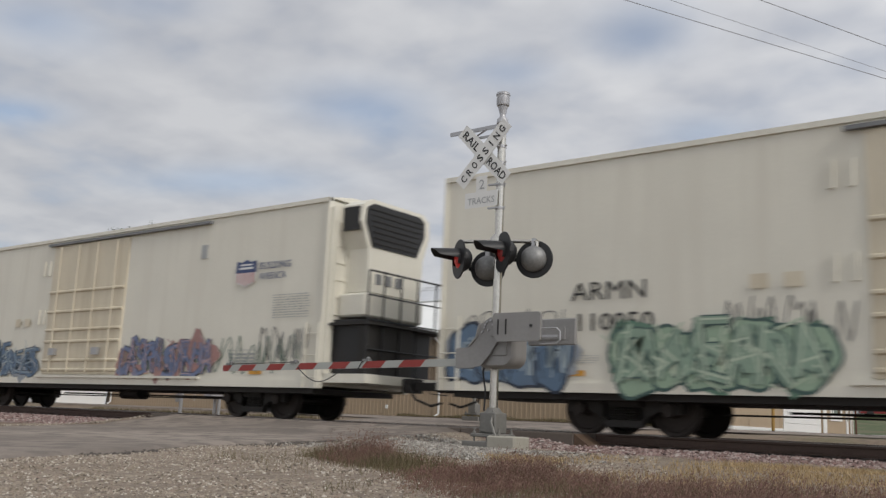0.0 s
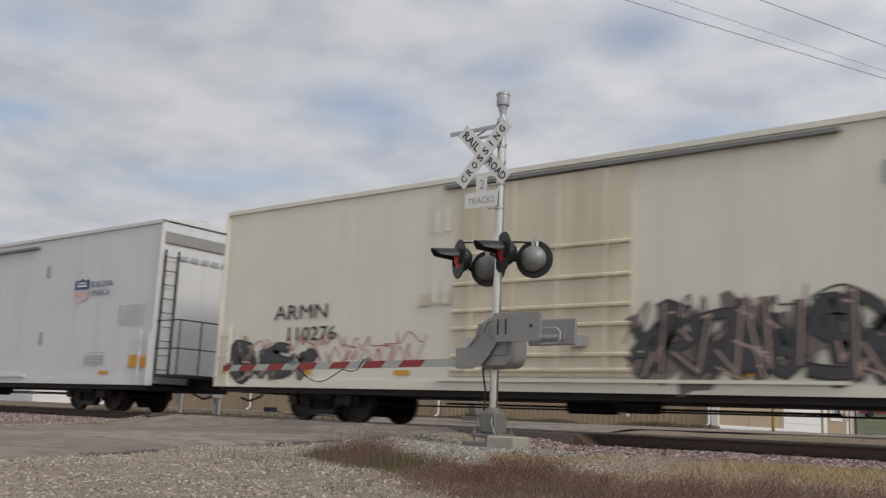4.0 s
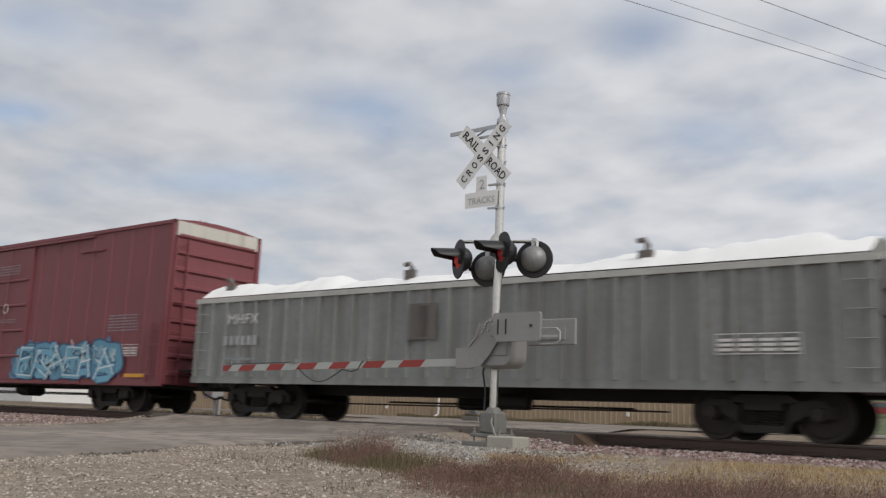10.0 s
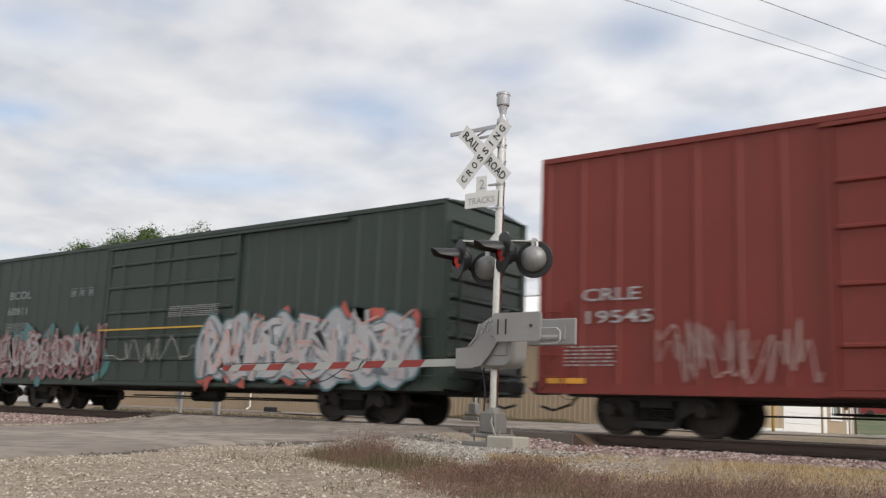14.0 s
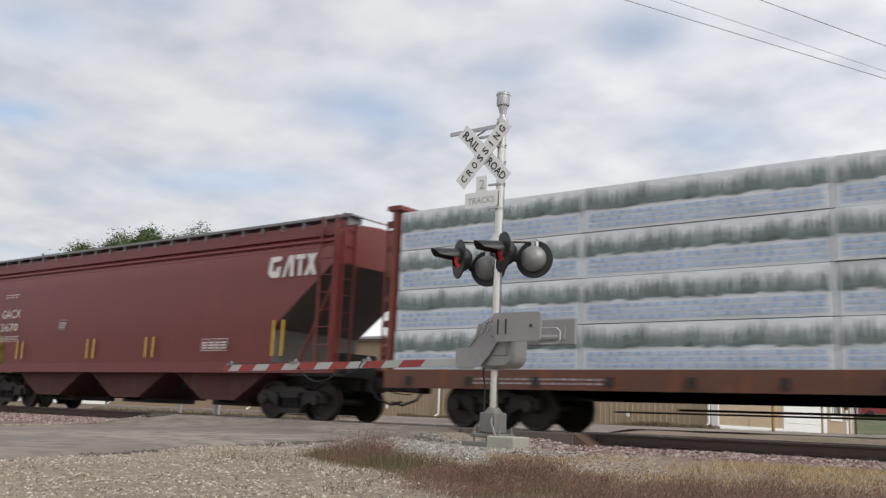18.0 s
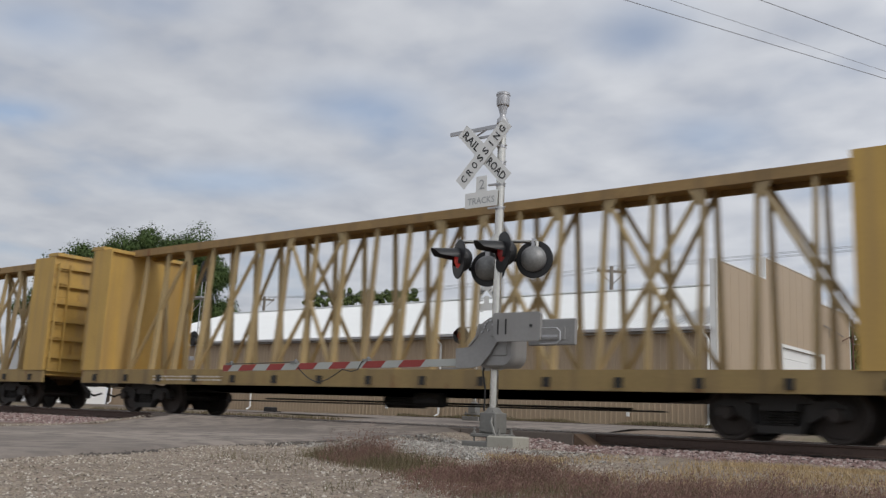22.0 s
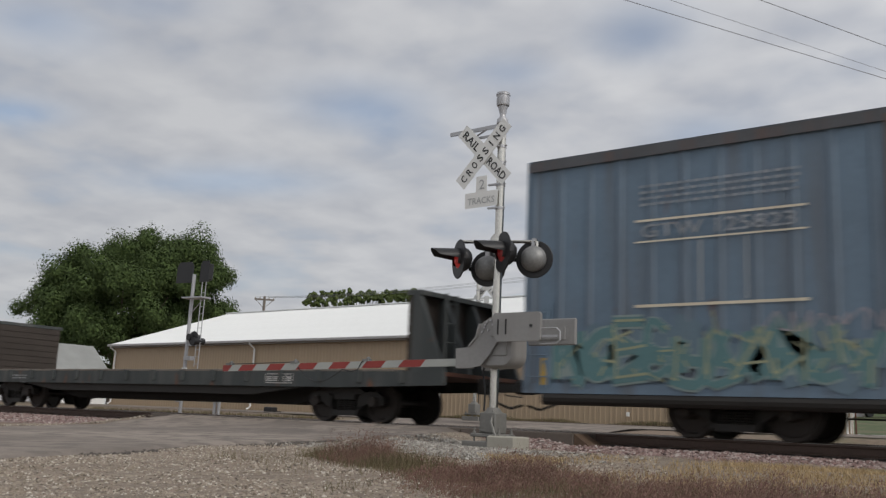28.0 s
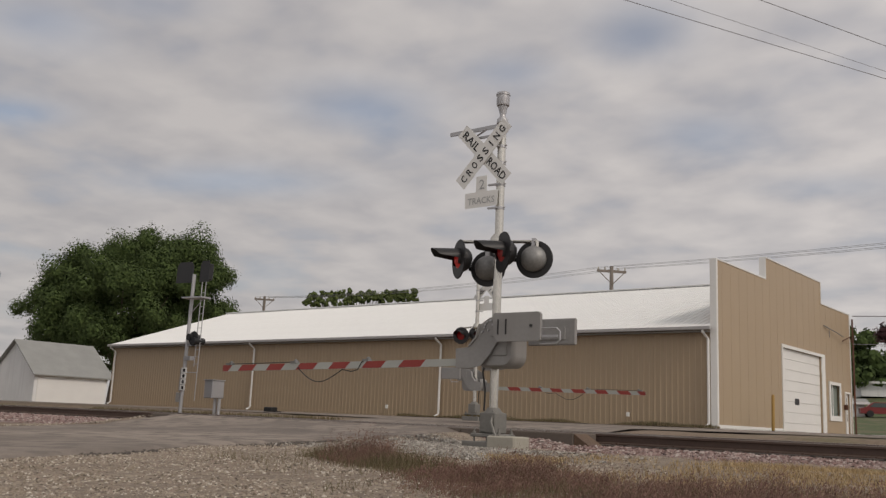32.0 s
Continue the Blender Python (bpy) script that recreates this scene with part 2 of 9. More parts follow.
STRIPE_RED = material("red_gate_stripe", (0.27, 0.034, 0.027), 0.45, vary=0.08)
STRIPE_WHITE = material("white_gate_stripe", (0.38, 0.395, 0.37), 0.45, vary=0.06, streak=0.2, streak_col=(0.4, 0.38, 0.36))
LENS_RED = material("lit_red_lens", (0.42, 0.015, 0.012), 0.3, emit=0.16)
LENS_DARK = material("dark_red_lens", (0.22, 0.009, 0.009), 0.3, emit=0.12)
BADGE_BLUE = material("badge_blue", (0.045, 0.07, 0.17), 0.5)
BADGE_RED = material("badge_red", (0.42, 0.07, 0.06), 0.5)
LOGO_GOLD = material("faded_gold_logo_paint", (0.50, 0.36, 0.21), 0.65, vary=0.15, rust=0.32, streak=0.4, streak_col=(0.33, 0.22, 0.12))
LOGO_RUST = material("rust_bled_logo_paint", (0.36, 0.165, 0.085), 0.7, vary=0.3, streak=0.9, streak_col=(0.52, 0.47, 0.42), rust=0.35)
CONCRETE = material("weathered_concrete", (0.34, 0.32, 0.27), 0.85, vary=0.12, bump=0.3, bump_scale=40)
TAN_WALL = material("tan_metal_siding", (0.37, 0.280, 0.185), 0.5, vary=0.04, streak=0.1, streak_col=(0.30, 0.22, 0.14))
WHITE_TRIM = material("white_metal_trim", (0.74, 0.74, 0.72), 0.45, vary=0.04)
ROOF_WHITE = material("white_metal_roof", (0.70, 0.71, 0.70), 0.45, vary=0.04, streak=0.1, streak_col=(0.5, 0.5, 0.49))
SHED_WHITE = material("peeling_white_boards", (0.70, 0.71, 0.71), 0.7, vary=0.08, streak=0.2, streak_col=(0.4, 0.4, 0.4))
SHINGLE = material("grey_shingle_roof", (0.27, 0.275, 0.265), 0.9, vary=0.15, bump=0.3)
GLASS_DARK = material("dark_window_glass", (0.05, 0.07, 0.07), 0.08, vary=0.1)
WOOD_POLE = material("grey_wooden_pole", (0.19, 0.165, 0.14), 0.85, vary=0.2, streak=0.3)
WIRE = material("dark_wire", (0.20, 0.20, 0.21), 0.6)
LETTER_FAINT = material("worn_faint_lettering", (0.25, 0.27, 0.29), 0.6, vary=0.25, rust=0.2)
YELLOW_POST = material("faded_yellow_post_paint", (0.36, 0.22, 0.06), 0.6, vary=0.15)
RAIL_STEEL = material("brown_rail_steel", (0.085, 0.055, 0.043), 0.75, metal=0.1, vary=0.25)
GUTTER = material("grey_gutter_metal", (0.36, 0.35, 0.35), 0.5, vary=0.06)
HOUSING = material("dull_grey_lamp_housing", (0.21, 0.21, 0.205), 0.5, metal=0.4, vary=0.4, grain=22)
RAIL_TOP = material("worn_bright_rail_head", (0.45, 0.44, 0.42), 0.3, metal=0.9, vary=0.08)
TIE_WOOD = material("creosoted_tie_wood", (0.045, 0.036, 0.030), 0.9, vary=0.3, bump=0.5)
PANEL_RUBBER = material("dark_crossing_panel", (0.12, 0.098, 0.082), 0.85, vary=0.15, bump=0.3)
RUSTY_RAMP = material("rust_brown_ramp", (0.105, 0.066, 0.042), 0.8, vary=0.25, bump=0.4)
BAY_RED = material("dark_red_bay_paint", (0.075, 0.022, 0.018), 0.7, vary=0.3, streak=0.4)
DIRTY_WHITE = material("dirty_white_end_paint", (0.50, 0.48, 0.43), 0.6, vary=0.15, streak=0.5, streak_col=(0.25, 0.2, 0.15))
# glass with a pale green-grey base colour in place of reflected light
WINDOW_PALE = material("pale_reflection_window_glass", (0.22, 0.26, 0.235), 0.12, vary=0.2)
# the yellow car paint, dulled in colour to stand for shade inside the truss
TRUSS_SHADED = material("weathered_tan_shaded_truss_paint", (0.34, 0.255, 0.125), 0.65, streak=0.5, streak_col=(0.2, 0.15, 0.1), vary=0.2)
SILL_YELLOW = material("grimy_yellow_sill_paint", (0.27, 0.19, 0.075), 0.65, streak=0.6, streak_col=(0.12, 0.08, 0.05), vary=0.2, rust=0.35)
GT_RAIL = material("sooty_blue_roof_rail", (0.075, 0.082, 0.092), 0.7, vary=0.3, rust=0.3)
RAIL_WORN = material("rust_stained_roof_rail", (0.082, 0.085, 0.092), 0.7, vary=0.3, streak=0.6, streak_col=(0.13, 0.07, 0.05), rust=0.35)
# door bars: grime, and the ledges' shadow painted into the same dark colour
GT_GRIME_SHADE = material("grimy_shaded_blue_door_bar", (0.066, 0.078, 0.095), 0.75, vary=0.3, rust=0.2)
BASE_GREY = material("dirty_grey_cast_base", (0.19, 0.185, 0.17), 0.6, metal=0.2, vary=0.25, rust=0.15)
CAR_RED = material("red_car_paint", (0.19, 0.02, 0.02), 0.3)
WRAP = material("white_lumber_wrap", (0.60, 0.63, 0.65), 0.3, vary=0.10, grain=12, bump=1.0, bump_scale=9.0)
WRAP_BLUE = material("blue_printed_wrap", (0.27, 0.38, 0.56), 0.35, vary=0.25, grain=14, bump=1.0, bump_scale=9.0)
WRAP_TREE = material("dark_green_printed_wrap", (0.145, 0.185, 0.175), 0.35, vary=0.35, grain=14, bump=1.0, bump_scale=9.0)
WOOD_END = material("fresh_cut_lumber", (0.46, 0.33, 0.19), 0.8, vary=0.15)
ASPHALT = ground_material("worn_asphalt", [(0.195, 0.163, 0.138), (0.28, 0.236, 0.198), (0.15, 0.127, 0.108)], [0.5, 0.22, 3.0], bump=0.25, bump_scale=70)
GRAVEL_GROUND = ground_material("pale_gravel_ground", [(0.235, 0.19, 0.145), (0.285, 0.235, 0.18), (0.165, 0.13, 0.102)], [40.0, 1.2, 14.0], bump=0.9, bump_scale=30)
DIRT_GROUND = ground_material("earth_and_grass_ground", [(0.17, 0.125, 0.085), (0.13, 0.115, 0.06), (0.20, 0.15, 0.11)], [5.0, 0.4, 0.12], bump=0.5)
BALLAST_MAT = ground_material("pink_grey_ballast_bed", [(0.24, 0.17, 0.155), (0.30, 0.24, 0.22), (0.15, 0.105, 0.095)], [12.0, 6.0, 16.0], bump=1.0, bump_scale=26)
LAWN = ground_material("mown_grass", [(0.055, 0.082, 0.026), (0.085, 0.105, 0.04), (0.12, 0.11, 0.06)], [6.0, 1.2, 0.5], bump=0.5)
STONES_PINK = scatter_material("pink_ballast_stones", [(0.10, 0.07, 0.065), (0.23, 0.145, 0.13), (0.30, 0.22, 0.20), (0.42, 0.37, 0.34)])
STONES_LIME = scatter_material("grey_white_limestone", [(0.11, 0.10, 0.088), (0.21, 0.19, 0.165), (0.27, 0.25, 0.22), (0.39, 0.37, 0.33)])
ASPHALT_CRUMBS = scatter_material("broken_asphalt_crumbs", [(0.05, 0.043, 0.038), (0.09, 0.078, 0.068), (0.13, 0.11, 0.095)])
STONES_PALE = scatter_material("pale_gravel_stones", [(0.075, 0.06, 0.05), (0.19, 0.155, 0.115), (0.28, 0.235, 0.18), (0.24, 0.185, 0.15), (0.33, 0.285, 0.225), (0.52, 0.48, 0.42)])
GRASS_RED = scatter_material("reddish_seed_heads", [(0.145, 0.078, 0.06), (0.19, 0.11, 0.088), (0.165, 0.088, 0.072), (0.215, 0.135, 0.105), (0.19, 0.135, 0.085)])
GRASS_DRY = scatter_material("dry_straw_grass", [(0.32, 0.225, 0.115), (0.42, 0.31, 0.165), (0.26, 0.175, 0.09), (0.47, 0.36, 0.20)])
GRASS_GREEN = scatter_material("green_weeds", [(0.098, 0.088, 0.042), (0.125, 0.105, 0.052), (0.145, 0.105, 0.064), (0.108, 0.10, 0.046), (0.155, 0.115, 0.072)])
LEAVES = scatter_material("green_tree_leaves", [(0.046, 0.074, 0.022), (0.054, 0.086, 0.024), (0.062, 0.096, 0.026), (0.072, 0.108, 0.030)], 1.0)
LEAVES_PALE = scatter_material("pale_green_tree_leaves", [(0.05, 0.075, 0.02), (0.08, 0.11, 0.03), (0.11, 0.14, 0.04)])
LEAVES_PURPLE = scatter_material("purple_tree_leaves", [(0.05, 0.02, 0.025), (0.09, 0.035, 0.04), (0.07, 0.03, 0.03)])
BARK = material("grey_brown_bark", (0.10, 0.08, 0.06), 0.9, vary=0.25, bump=0.6)

# ---- mesh tools ----


class Form:
    """Collects corners and faces of one mesh."""

    def __init__(self):
        self.v, self.f = [], []

    def add(self, verts, faces, m=None):
        k = len(self.v)
        self.v += [tuple(m @ Vector(p)) for p in verts] if m is not None else [tuple(p) for p in verts]
        self.f += [tuple(i + k for i in f) for f in faces]
        return self

    def box(self, x0, x1, y0, y1, z0, z1, m=None, chamfer=0.0):
        if chamfer:
            c = chamfer
            ring = [(x0 + c, y0), (x1 - c, y0), (x1, y0 + c), (x1, y1 - c), (x1 - c, y1), (x0 + c, y1), (x0, y1 - c), (x0, y0 + c)]
            inner = [(x0 + 2 * c, y0 + c), (x1 - 2 * c, y0 + c), (x1 - c, y0 + 2 * c), (x1 - c, y1 - 2 * c), (x1 - 2 * c, y1 - c), (x0 + 2 * c, y1 - c), (x0 + c, y1 - 2 * c), (x0 + c, y0 + 2 * c)]
            vs = [(x, y, z0) for x, y in inner] + [(x, y, z0 + c) for x, y in ring] + [(x, y, z1 - c) for x, y in ring] + [(x, y, z1) for x, y in inner]
            fs = [tuple(range(7, -1, -1)), tuple(range(24, 32))]
            for r in range(3):
                fs += [(r * 8 + i, r * 8 + (i + 1) % 8, r * 8 + 8 + (i + 1) % 8, r * 8 + 8 + i) for i in range(8)]
            return self.add(vs, fs, m)
        vs = [(x, y, z) for z in (z0, z1) for x, y in ((x0, y0), (x1, y0), (x1, y1), (x0, y1))]
        return self.add(vs, [(3, 2, 1, 0), (4, 5, 6, 7), (0, 1, 5, 4), (1, 2, 6, 5), (2, 3, 7, 6), (3, 0, 4, 7)], m)

    def rod(self, a, b, r, seg=8, r2=None, caps=True):
        a, b = Vector(a), Vector(b)
        q = (b - a).to_track_quat("Z", "Y")
        r2 = r if r2 is None else r2
        vs = []
        for p, rr in ((a, r), (b, r2)):
            for i in range(seg):
                w = 2 * math.pi * i / seg
                vs.append(p + q @ Vector((rr * math.cos(w), rr * math.sin(w), 0)))
        fs = [(i, (i + 1) % seg, seg + (i + 1) % seg, seg + i) for i in range(seg)]
        if caps:
            fs += [tuple(range(seg - 1, -1, -1)), tuple(range(seg, 2 * seg))]
        return self.add(vs, fs)

    def path(self, pts, r, seg=6):
        """One bent pipe through the points."""
        pts = [Vector(p) for p in pts]
        vs, fs, up = [], [], None
        for i, p in enumerate(pts):
            d = (pts[min(i + 1, len(pts) - 1)] - pts[max(i - 1, 0)]).normalized()
            up = d.orthogonal().normalized() if up is None else (up - d * up.dot(d)).normalized()
            side = d.cross(up)
            vs += [p + up * (r * math.cos(6.2832 * k / seg)) + side * (r * math.sin(6.2832 * k / seg)) for k in range(seg)]
        for i in range(len(pts) - 1):
            fs += [(i * seg + k, i * seg + (k + 1) % seg, (i + 1) * seg + (k + 1) % seg, (i + 1) * seg + k) for k in range(seg)]
        fs += [tuple(range(seg - 1, -1, -1)), tuple(range((len(pts) - 1) * seg, len(pts) * seg))]
        return self.add(vs, fs)

    def lathe(self, profile, seg=20, m=None, close=True):
        """profile: (radius, z) pairs turned round z."""
        vs, fs = [], []
        for r, z in profile:
            vs += [(r * math.cos(2 * math.pi * i / seg), r * math.sin(2 * math.pi * i / seg), z) for i in range(seg)]
        for k in range(len(profile) - 1):
            fs += [(k * seg + i, k * seg + (i + 1) % seg, (k + 1) * seg + (i + 1) % seg, (k + 1) * seg + i) for i in range(seg)]
        if close:
            fs += [tuple(range(seg - 1, -1, -1)), tuple(range((len(profile) - 1) * seg, len(profile) * seg))]
        return self.add(vs, fs, m)

    def slab(self, outline, y0, y1, m=None):
        """An outline in (x, z) made thick from y0 to y1."""
        n = len(outline)
        area = sum(outline[i][0] * outline[(i + 1) % n][1] - outline[(i + 1) % n][0] * outline[i][1] for i in range(n))
        pts = outline if area > 0 else outline[::-1]
        vs = [(x, y0, z) for x, z in pts] + [(x, y1, z) for x, z in pts]
        fs = [tuple(range(n)), tuple(range(2 * n - 1, n - 1, -1))]
        fs += [(i, n + i, n + (i + 1) % n, (i + 1) % n) for i in range(n)]
        return self.add(vs, fs, m)

    def extrude_x(self, outline, x0, x1, m=None):
        """An outline in (y, z), counter-clockwise seen from +x, drawn along x."""
        n = len(outline)
        vs = [(x0, y, z) for y, z in outline] + [(x1, y, z) for y, z in outline]
        fs = [tuple(range(n - 1, -1, -1)), tuple(range(n, 2 * n))]
        fs += [(i, (i + 1) % n, n + (i + 1) % n, n + i) for i in range(n)]
        return self.add(vs, fs, m)

    def card(self, outline, y, m=None):
        """A thin layer of paint: an outline in (x, z) at depth y, facing -y."""
        n = len(outline)
        area = sum(outline[i][0] * outline[(i + 1) % n][1] - outline[(i + 1) % n][0] * outline[i][1] for i in range(n))
        pts = outline if area > 0 else outline[::-1]
        return self.add([(x, y, z) for x, z in pts], [tuple(range(n))], m)

    def data(self, name, mat, smooth=False):
        me = bpy.data.meshes.new(name)
        me.from_pydata(self.v, [], self.f)
        if smooth:
            me.polygons.foreach_set("use_smooth", [True] * len(me.polygons))
            me.set_sharp_from_angle(angle=radians(38))
        me.materials.append(mat)
        me.update()
        return me


def thing(name, label, category, m=None, group="", kind=""):
    ob = new(name)
    ob.empty_display_size = 0.3
    if m is not None:
        ob.matrix_basis = m
    return tagged(ob, label, category, group, kind)


def part(name, form, mat, parent, label="", smooth=False, m=None):
    me = form if isinstance(form, bpy.types.Mesh) else form.data(name, mat, smooth)
    ob = new(name, me)
    ob.parent = parent
    if m is not None:
        ob.matrix_basis = m
    if label:
        ob["label"] = label
    return ob


def single(name, form, mat, label, category, m=None, group="", kind="", smooth=False):
    ob = new(name, form if isinstance(form, bpy.types.Mesh) else form.data(name, mat, smooth))
    if m is not None:
        ob.matrix_basis = m
    return tagged(ob, label, category, group, kind)


LETTERS = {}


def lettering(name, words, height, mat, parent, m, label="", width=None, spacing=1.0, line=1.0):
    """Words in the built-in font, of that capital height, standing upright and facing -y at m."""
    key = (words, round(height, 3), mat.name, width, spacing, line)
    if key not in LETTERS:
        cu = bpy.data.curves.new("letters", "FONT")
        cu.body, cu.size = words, height / 0.70
        cu.offset = 0.0 if "M" in words else height * (0.028 if name == "blade_lettering" else 0.010)
        cu.space_character, cu.space_line = spacing, line
        cu.resolution_u = 2
        tmp = bpy.data.objects.new("letters", cu)
        scene.collection.objects.link(tmp)
        me = bpy.data.meshes.new_from_object(tmp)
        bpy.data.objects.remove(tmp)
        me.materials.clear()
        me.materials.append(mat)
        xs = [v.co.x for v in me.vertices]
        k = width / (max(xs) - min(xs)) if width else 1.0
        me.transform(Matrix.Rotation(radians(90), 4, "X") @ Matrix.Diagonal((k, 1, 1, 1)))
        me.name = name
        LETTERS[key] = me
    return part(name, LETTERS[key], mat, parent, label, m=m)


def bars(form, x0, x1, z0, z1, rows, y, seed=1, fill=0.62):
    """Writing too small to read: rows of short bars."""
    rnd = random.Random(seed)
    step = (z1 - z0) / rows
    for r in range(rows):
        x, zz = x0, z1 - (r + 1) * step
        while x < x1:
            w = rnd.uniform(0.05, 0.14)
            e = min(x + w, x1)
            form.card([(x, zz), (e, zz), (e, zz + step * fill), (x, zz + step * fill)], y)
            x += w + 0.075
    return form


# ---- ground ----


def lerp(v, table):
    for (a, p), (b, q) in zip(table, table[1:]):
        if v <= b:
            return p + (q - p) * max(0.0, (v - a) / (b - a))
    return table[-1][1]


def ground_z(x, y):
    z = lerp(y, [(-5, -0.46), (0, -0.43), (3.8, -0.33), (9, -0.21), (12.75, -0.13), (14.7, -0.06), (23.0, -0.04), (25, 0.08), (35, 0.24), (60, 0.3)])
    lean = max(0.0, min(9.0, -8.5 - x)) * 0.018
    z -= lean * max(0.0, min(1.0, (14.6 - y) / 2.5))
    # beside the road the ground lies lower than the crossing
    right, left = road_edges(y)
    out = max(0.0, x - right - 0.3, left - 0.3 - x)
    z -= min(0.22, out * 0.16) * max(0.0, min(1.0, (y - 9.0) / 4.0)) * max(0.0, min(1.0, (26.0 - y) / 2.0))
    return z


def road_edges(y):
    right = lerp(y, [(-30, -4.2), (3.8, -7.0), (6, -7.8), (9, -8.65), (12.75, -10.1), (15, -11.0), (26, -12.4), (28, -9), (30, 60)])
    left = lerp(y, [(-30, -6.2), (3.0, -15.2), (9, -17.6), (12.8, -19.6), (15.6, -20.6), (26, -22.4), (28, -30), (30, -90)])
    return right, left


def grid(xs, ys, fn):
    f = Form()
    nx = len(xs)
    f.v = [(x, y, fn(x, y)) for y in ys for x in xs]
    f.f = [(j * nx + i, j * nx + i + 1, (j + 1) * nx + i + 1, (j + 1) * nx + i) for j in range(len(ys) - 1) for i in range(nx - 1)]
    return f


def rough_z(x, y):
    near = max(0.0, 1 - (abs(x + 6) + abs(y - 8)) / 40)
    r, l = road_edges(y)
    sink = 0.06 if l < x < r else 0.0
    z = ground_z(x, y) - sink
    if 14.4 < y < 23.2:
        z = min(z, -0.42)
    return z + 0.03 * near * noise.noise((x * 0.9, y * 0.9, 0)) + 0.012 * near * noise.noise((x * 3.1, y * 3.1, 4))


xs = [-2500, -900, -350, -160, -100, -70, -50, -40, -34, -30] + [-28 + 0.4 * i for i in range(90)] + [9, 12, 18, 30, 60, 120, 300, 900, 2500]
ys = [-1500, -400, -120, -50, -25, -14, -8, -5, -3] + [-1.5 + 0.35 * i for i in range(76)] + [26, 28, 30, 33, 36, 40, 46, 55, 70, 100, 160, 300, 700, 1600, 3500]
single("ground", grid(xs, ys, rough_z), DIRT_GROUND, "flat earth with sparse grass reaching the horizon", "ground", kind="structure", smooth=True)


def gravel_z(x, y):
    return rough_z(x, y) + 0.006


def strip(fn_edges, ys, zfn, cols=12):
    f = Form()
    for y in ys:
        r, l = fn_edges(y)
        for i in range(cols + 1):
            x = l + (r - l) * i / cols
            f.v.append((x, y, zfn(x, y, i / cols)))
    n = cols + 1
    f.f = [(j * n + i, j * n + i + 1, (j + 1) * n + i + 1, (j + 1) * n + i) for j in range(len(ys) - 1) for i in range(cols)]
    return f


# pale gravel shoulder between the road and the grass
gy = [-6 + 0.3 * i for i in range(68)]
single("gravel_shoulder", strip(lambda y: (lerp(y, [(-6, 8), (5, 2.5), (8, 2.0), (11, -2.0), (14.4, -4.2)]), road_edges(y)[0] - 0.5), gy,
                                lambda x, y, u: rough_z(x, y) + 0.010, 40), GRAVEL_GROUND,
       "pale crushed gravel along the road edge", "gravel", kind="structure", smooth=True)
single("gravel_shoulder_far", strip(lambda y: (road_edges(y)[1] + 0.5, road_edges(y)[1] - lerp(y, [(-6, 8), (9, 5.5), (14.4, 4)])), gy,
                                    lambda x, y, u: rough_z(x, y) + 0.012, 12), GRAVEL_GROUND,
       "pale gravel beside the far road edge", "gravel", kind="structure", smooth=True)


def road_z(x, y, u):
    edge = min(u, 1 - u)
    z = ground_z(x, y) + 0.012
    if 14.85 < y < 22.6:
        z = -0.004
    wob = 0.010 * noise.noise((x * 0.5, y * 0.5, 9))
    return z + (wob + 0.02 if y < 14.0 else 0) - (0.08 if edge < 0.001 else 0.0)


def ragged(y):
    r, l = road_edges(y)
    if y < 14.6:
        r += 0.22 * noise.noise((y * 0.9, 1.0, 0)) + 0.10 * noise.noise((y * 3.3, 7.0, 0))
        l += 0.3 * noise.noise((y * 0.8, 5.0, 0))
    return r, l


def cut(y0, y1, n):
    return [y0 + (y1 - y0) * i / n for i in range(n + 1)]


single("road", strip(ragged, cut(-25, 0, 12) + cut(0.2, 14.86, 70), road_z, 30), ASPHALT, "worn grey asphalt road sloping up to the crossing", "road", kind="structure", smooth=True)
single("road_far", strip(road_edges, cut(23.05, 34.0, 24), lambda x, y, u: ground_z(x, y) + 0.03, 30), ASPHALT, "grey asphalt street along the metal building", "road", kind="structure", smooth=True)

# ---- tracks ----
PANEL_X0, PANEL_X1 = -20.9, -8.4
rail_profile = [(-0.07, -0.18), (0.07, -0.18), (0.07, -0.165), (0.012, -0.145), (0.012, -0.05), (0.036, -0.035), (0.036, -0.004), (0.028, 0.0), (-0.028, 0.0), (-0.036, -0.004), (-0.036, -0.035), (-0.012, -0.05), (-0.012, -0.145), (-0.07, -0.165)]
TIE = Form().box(-0.11, 0.11, -1.3, 1.3, -0.36, -0.185, chamfer=0.012).data("tie", TIE_WOOD)
PLATE = Form().box(-0.09, 0.09, -0.17, 0.17, -0.185, -0.178).box(-0.02, 0.02, -0.12, -0.09, -0.178, -0.15).box(-0.02, 0.02, 0.09, 0.12, -0.178, -0.15).data("tie_plate", RAIL_STEEL)
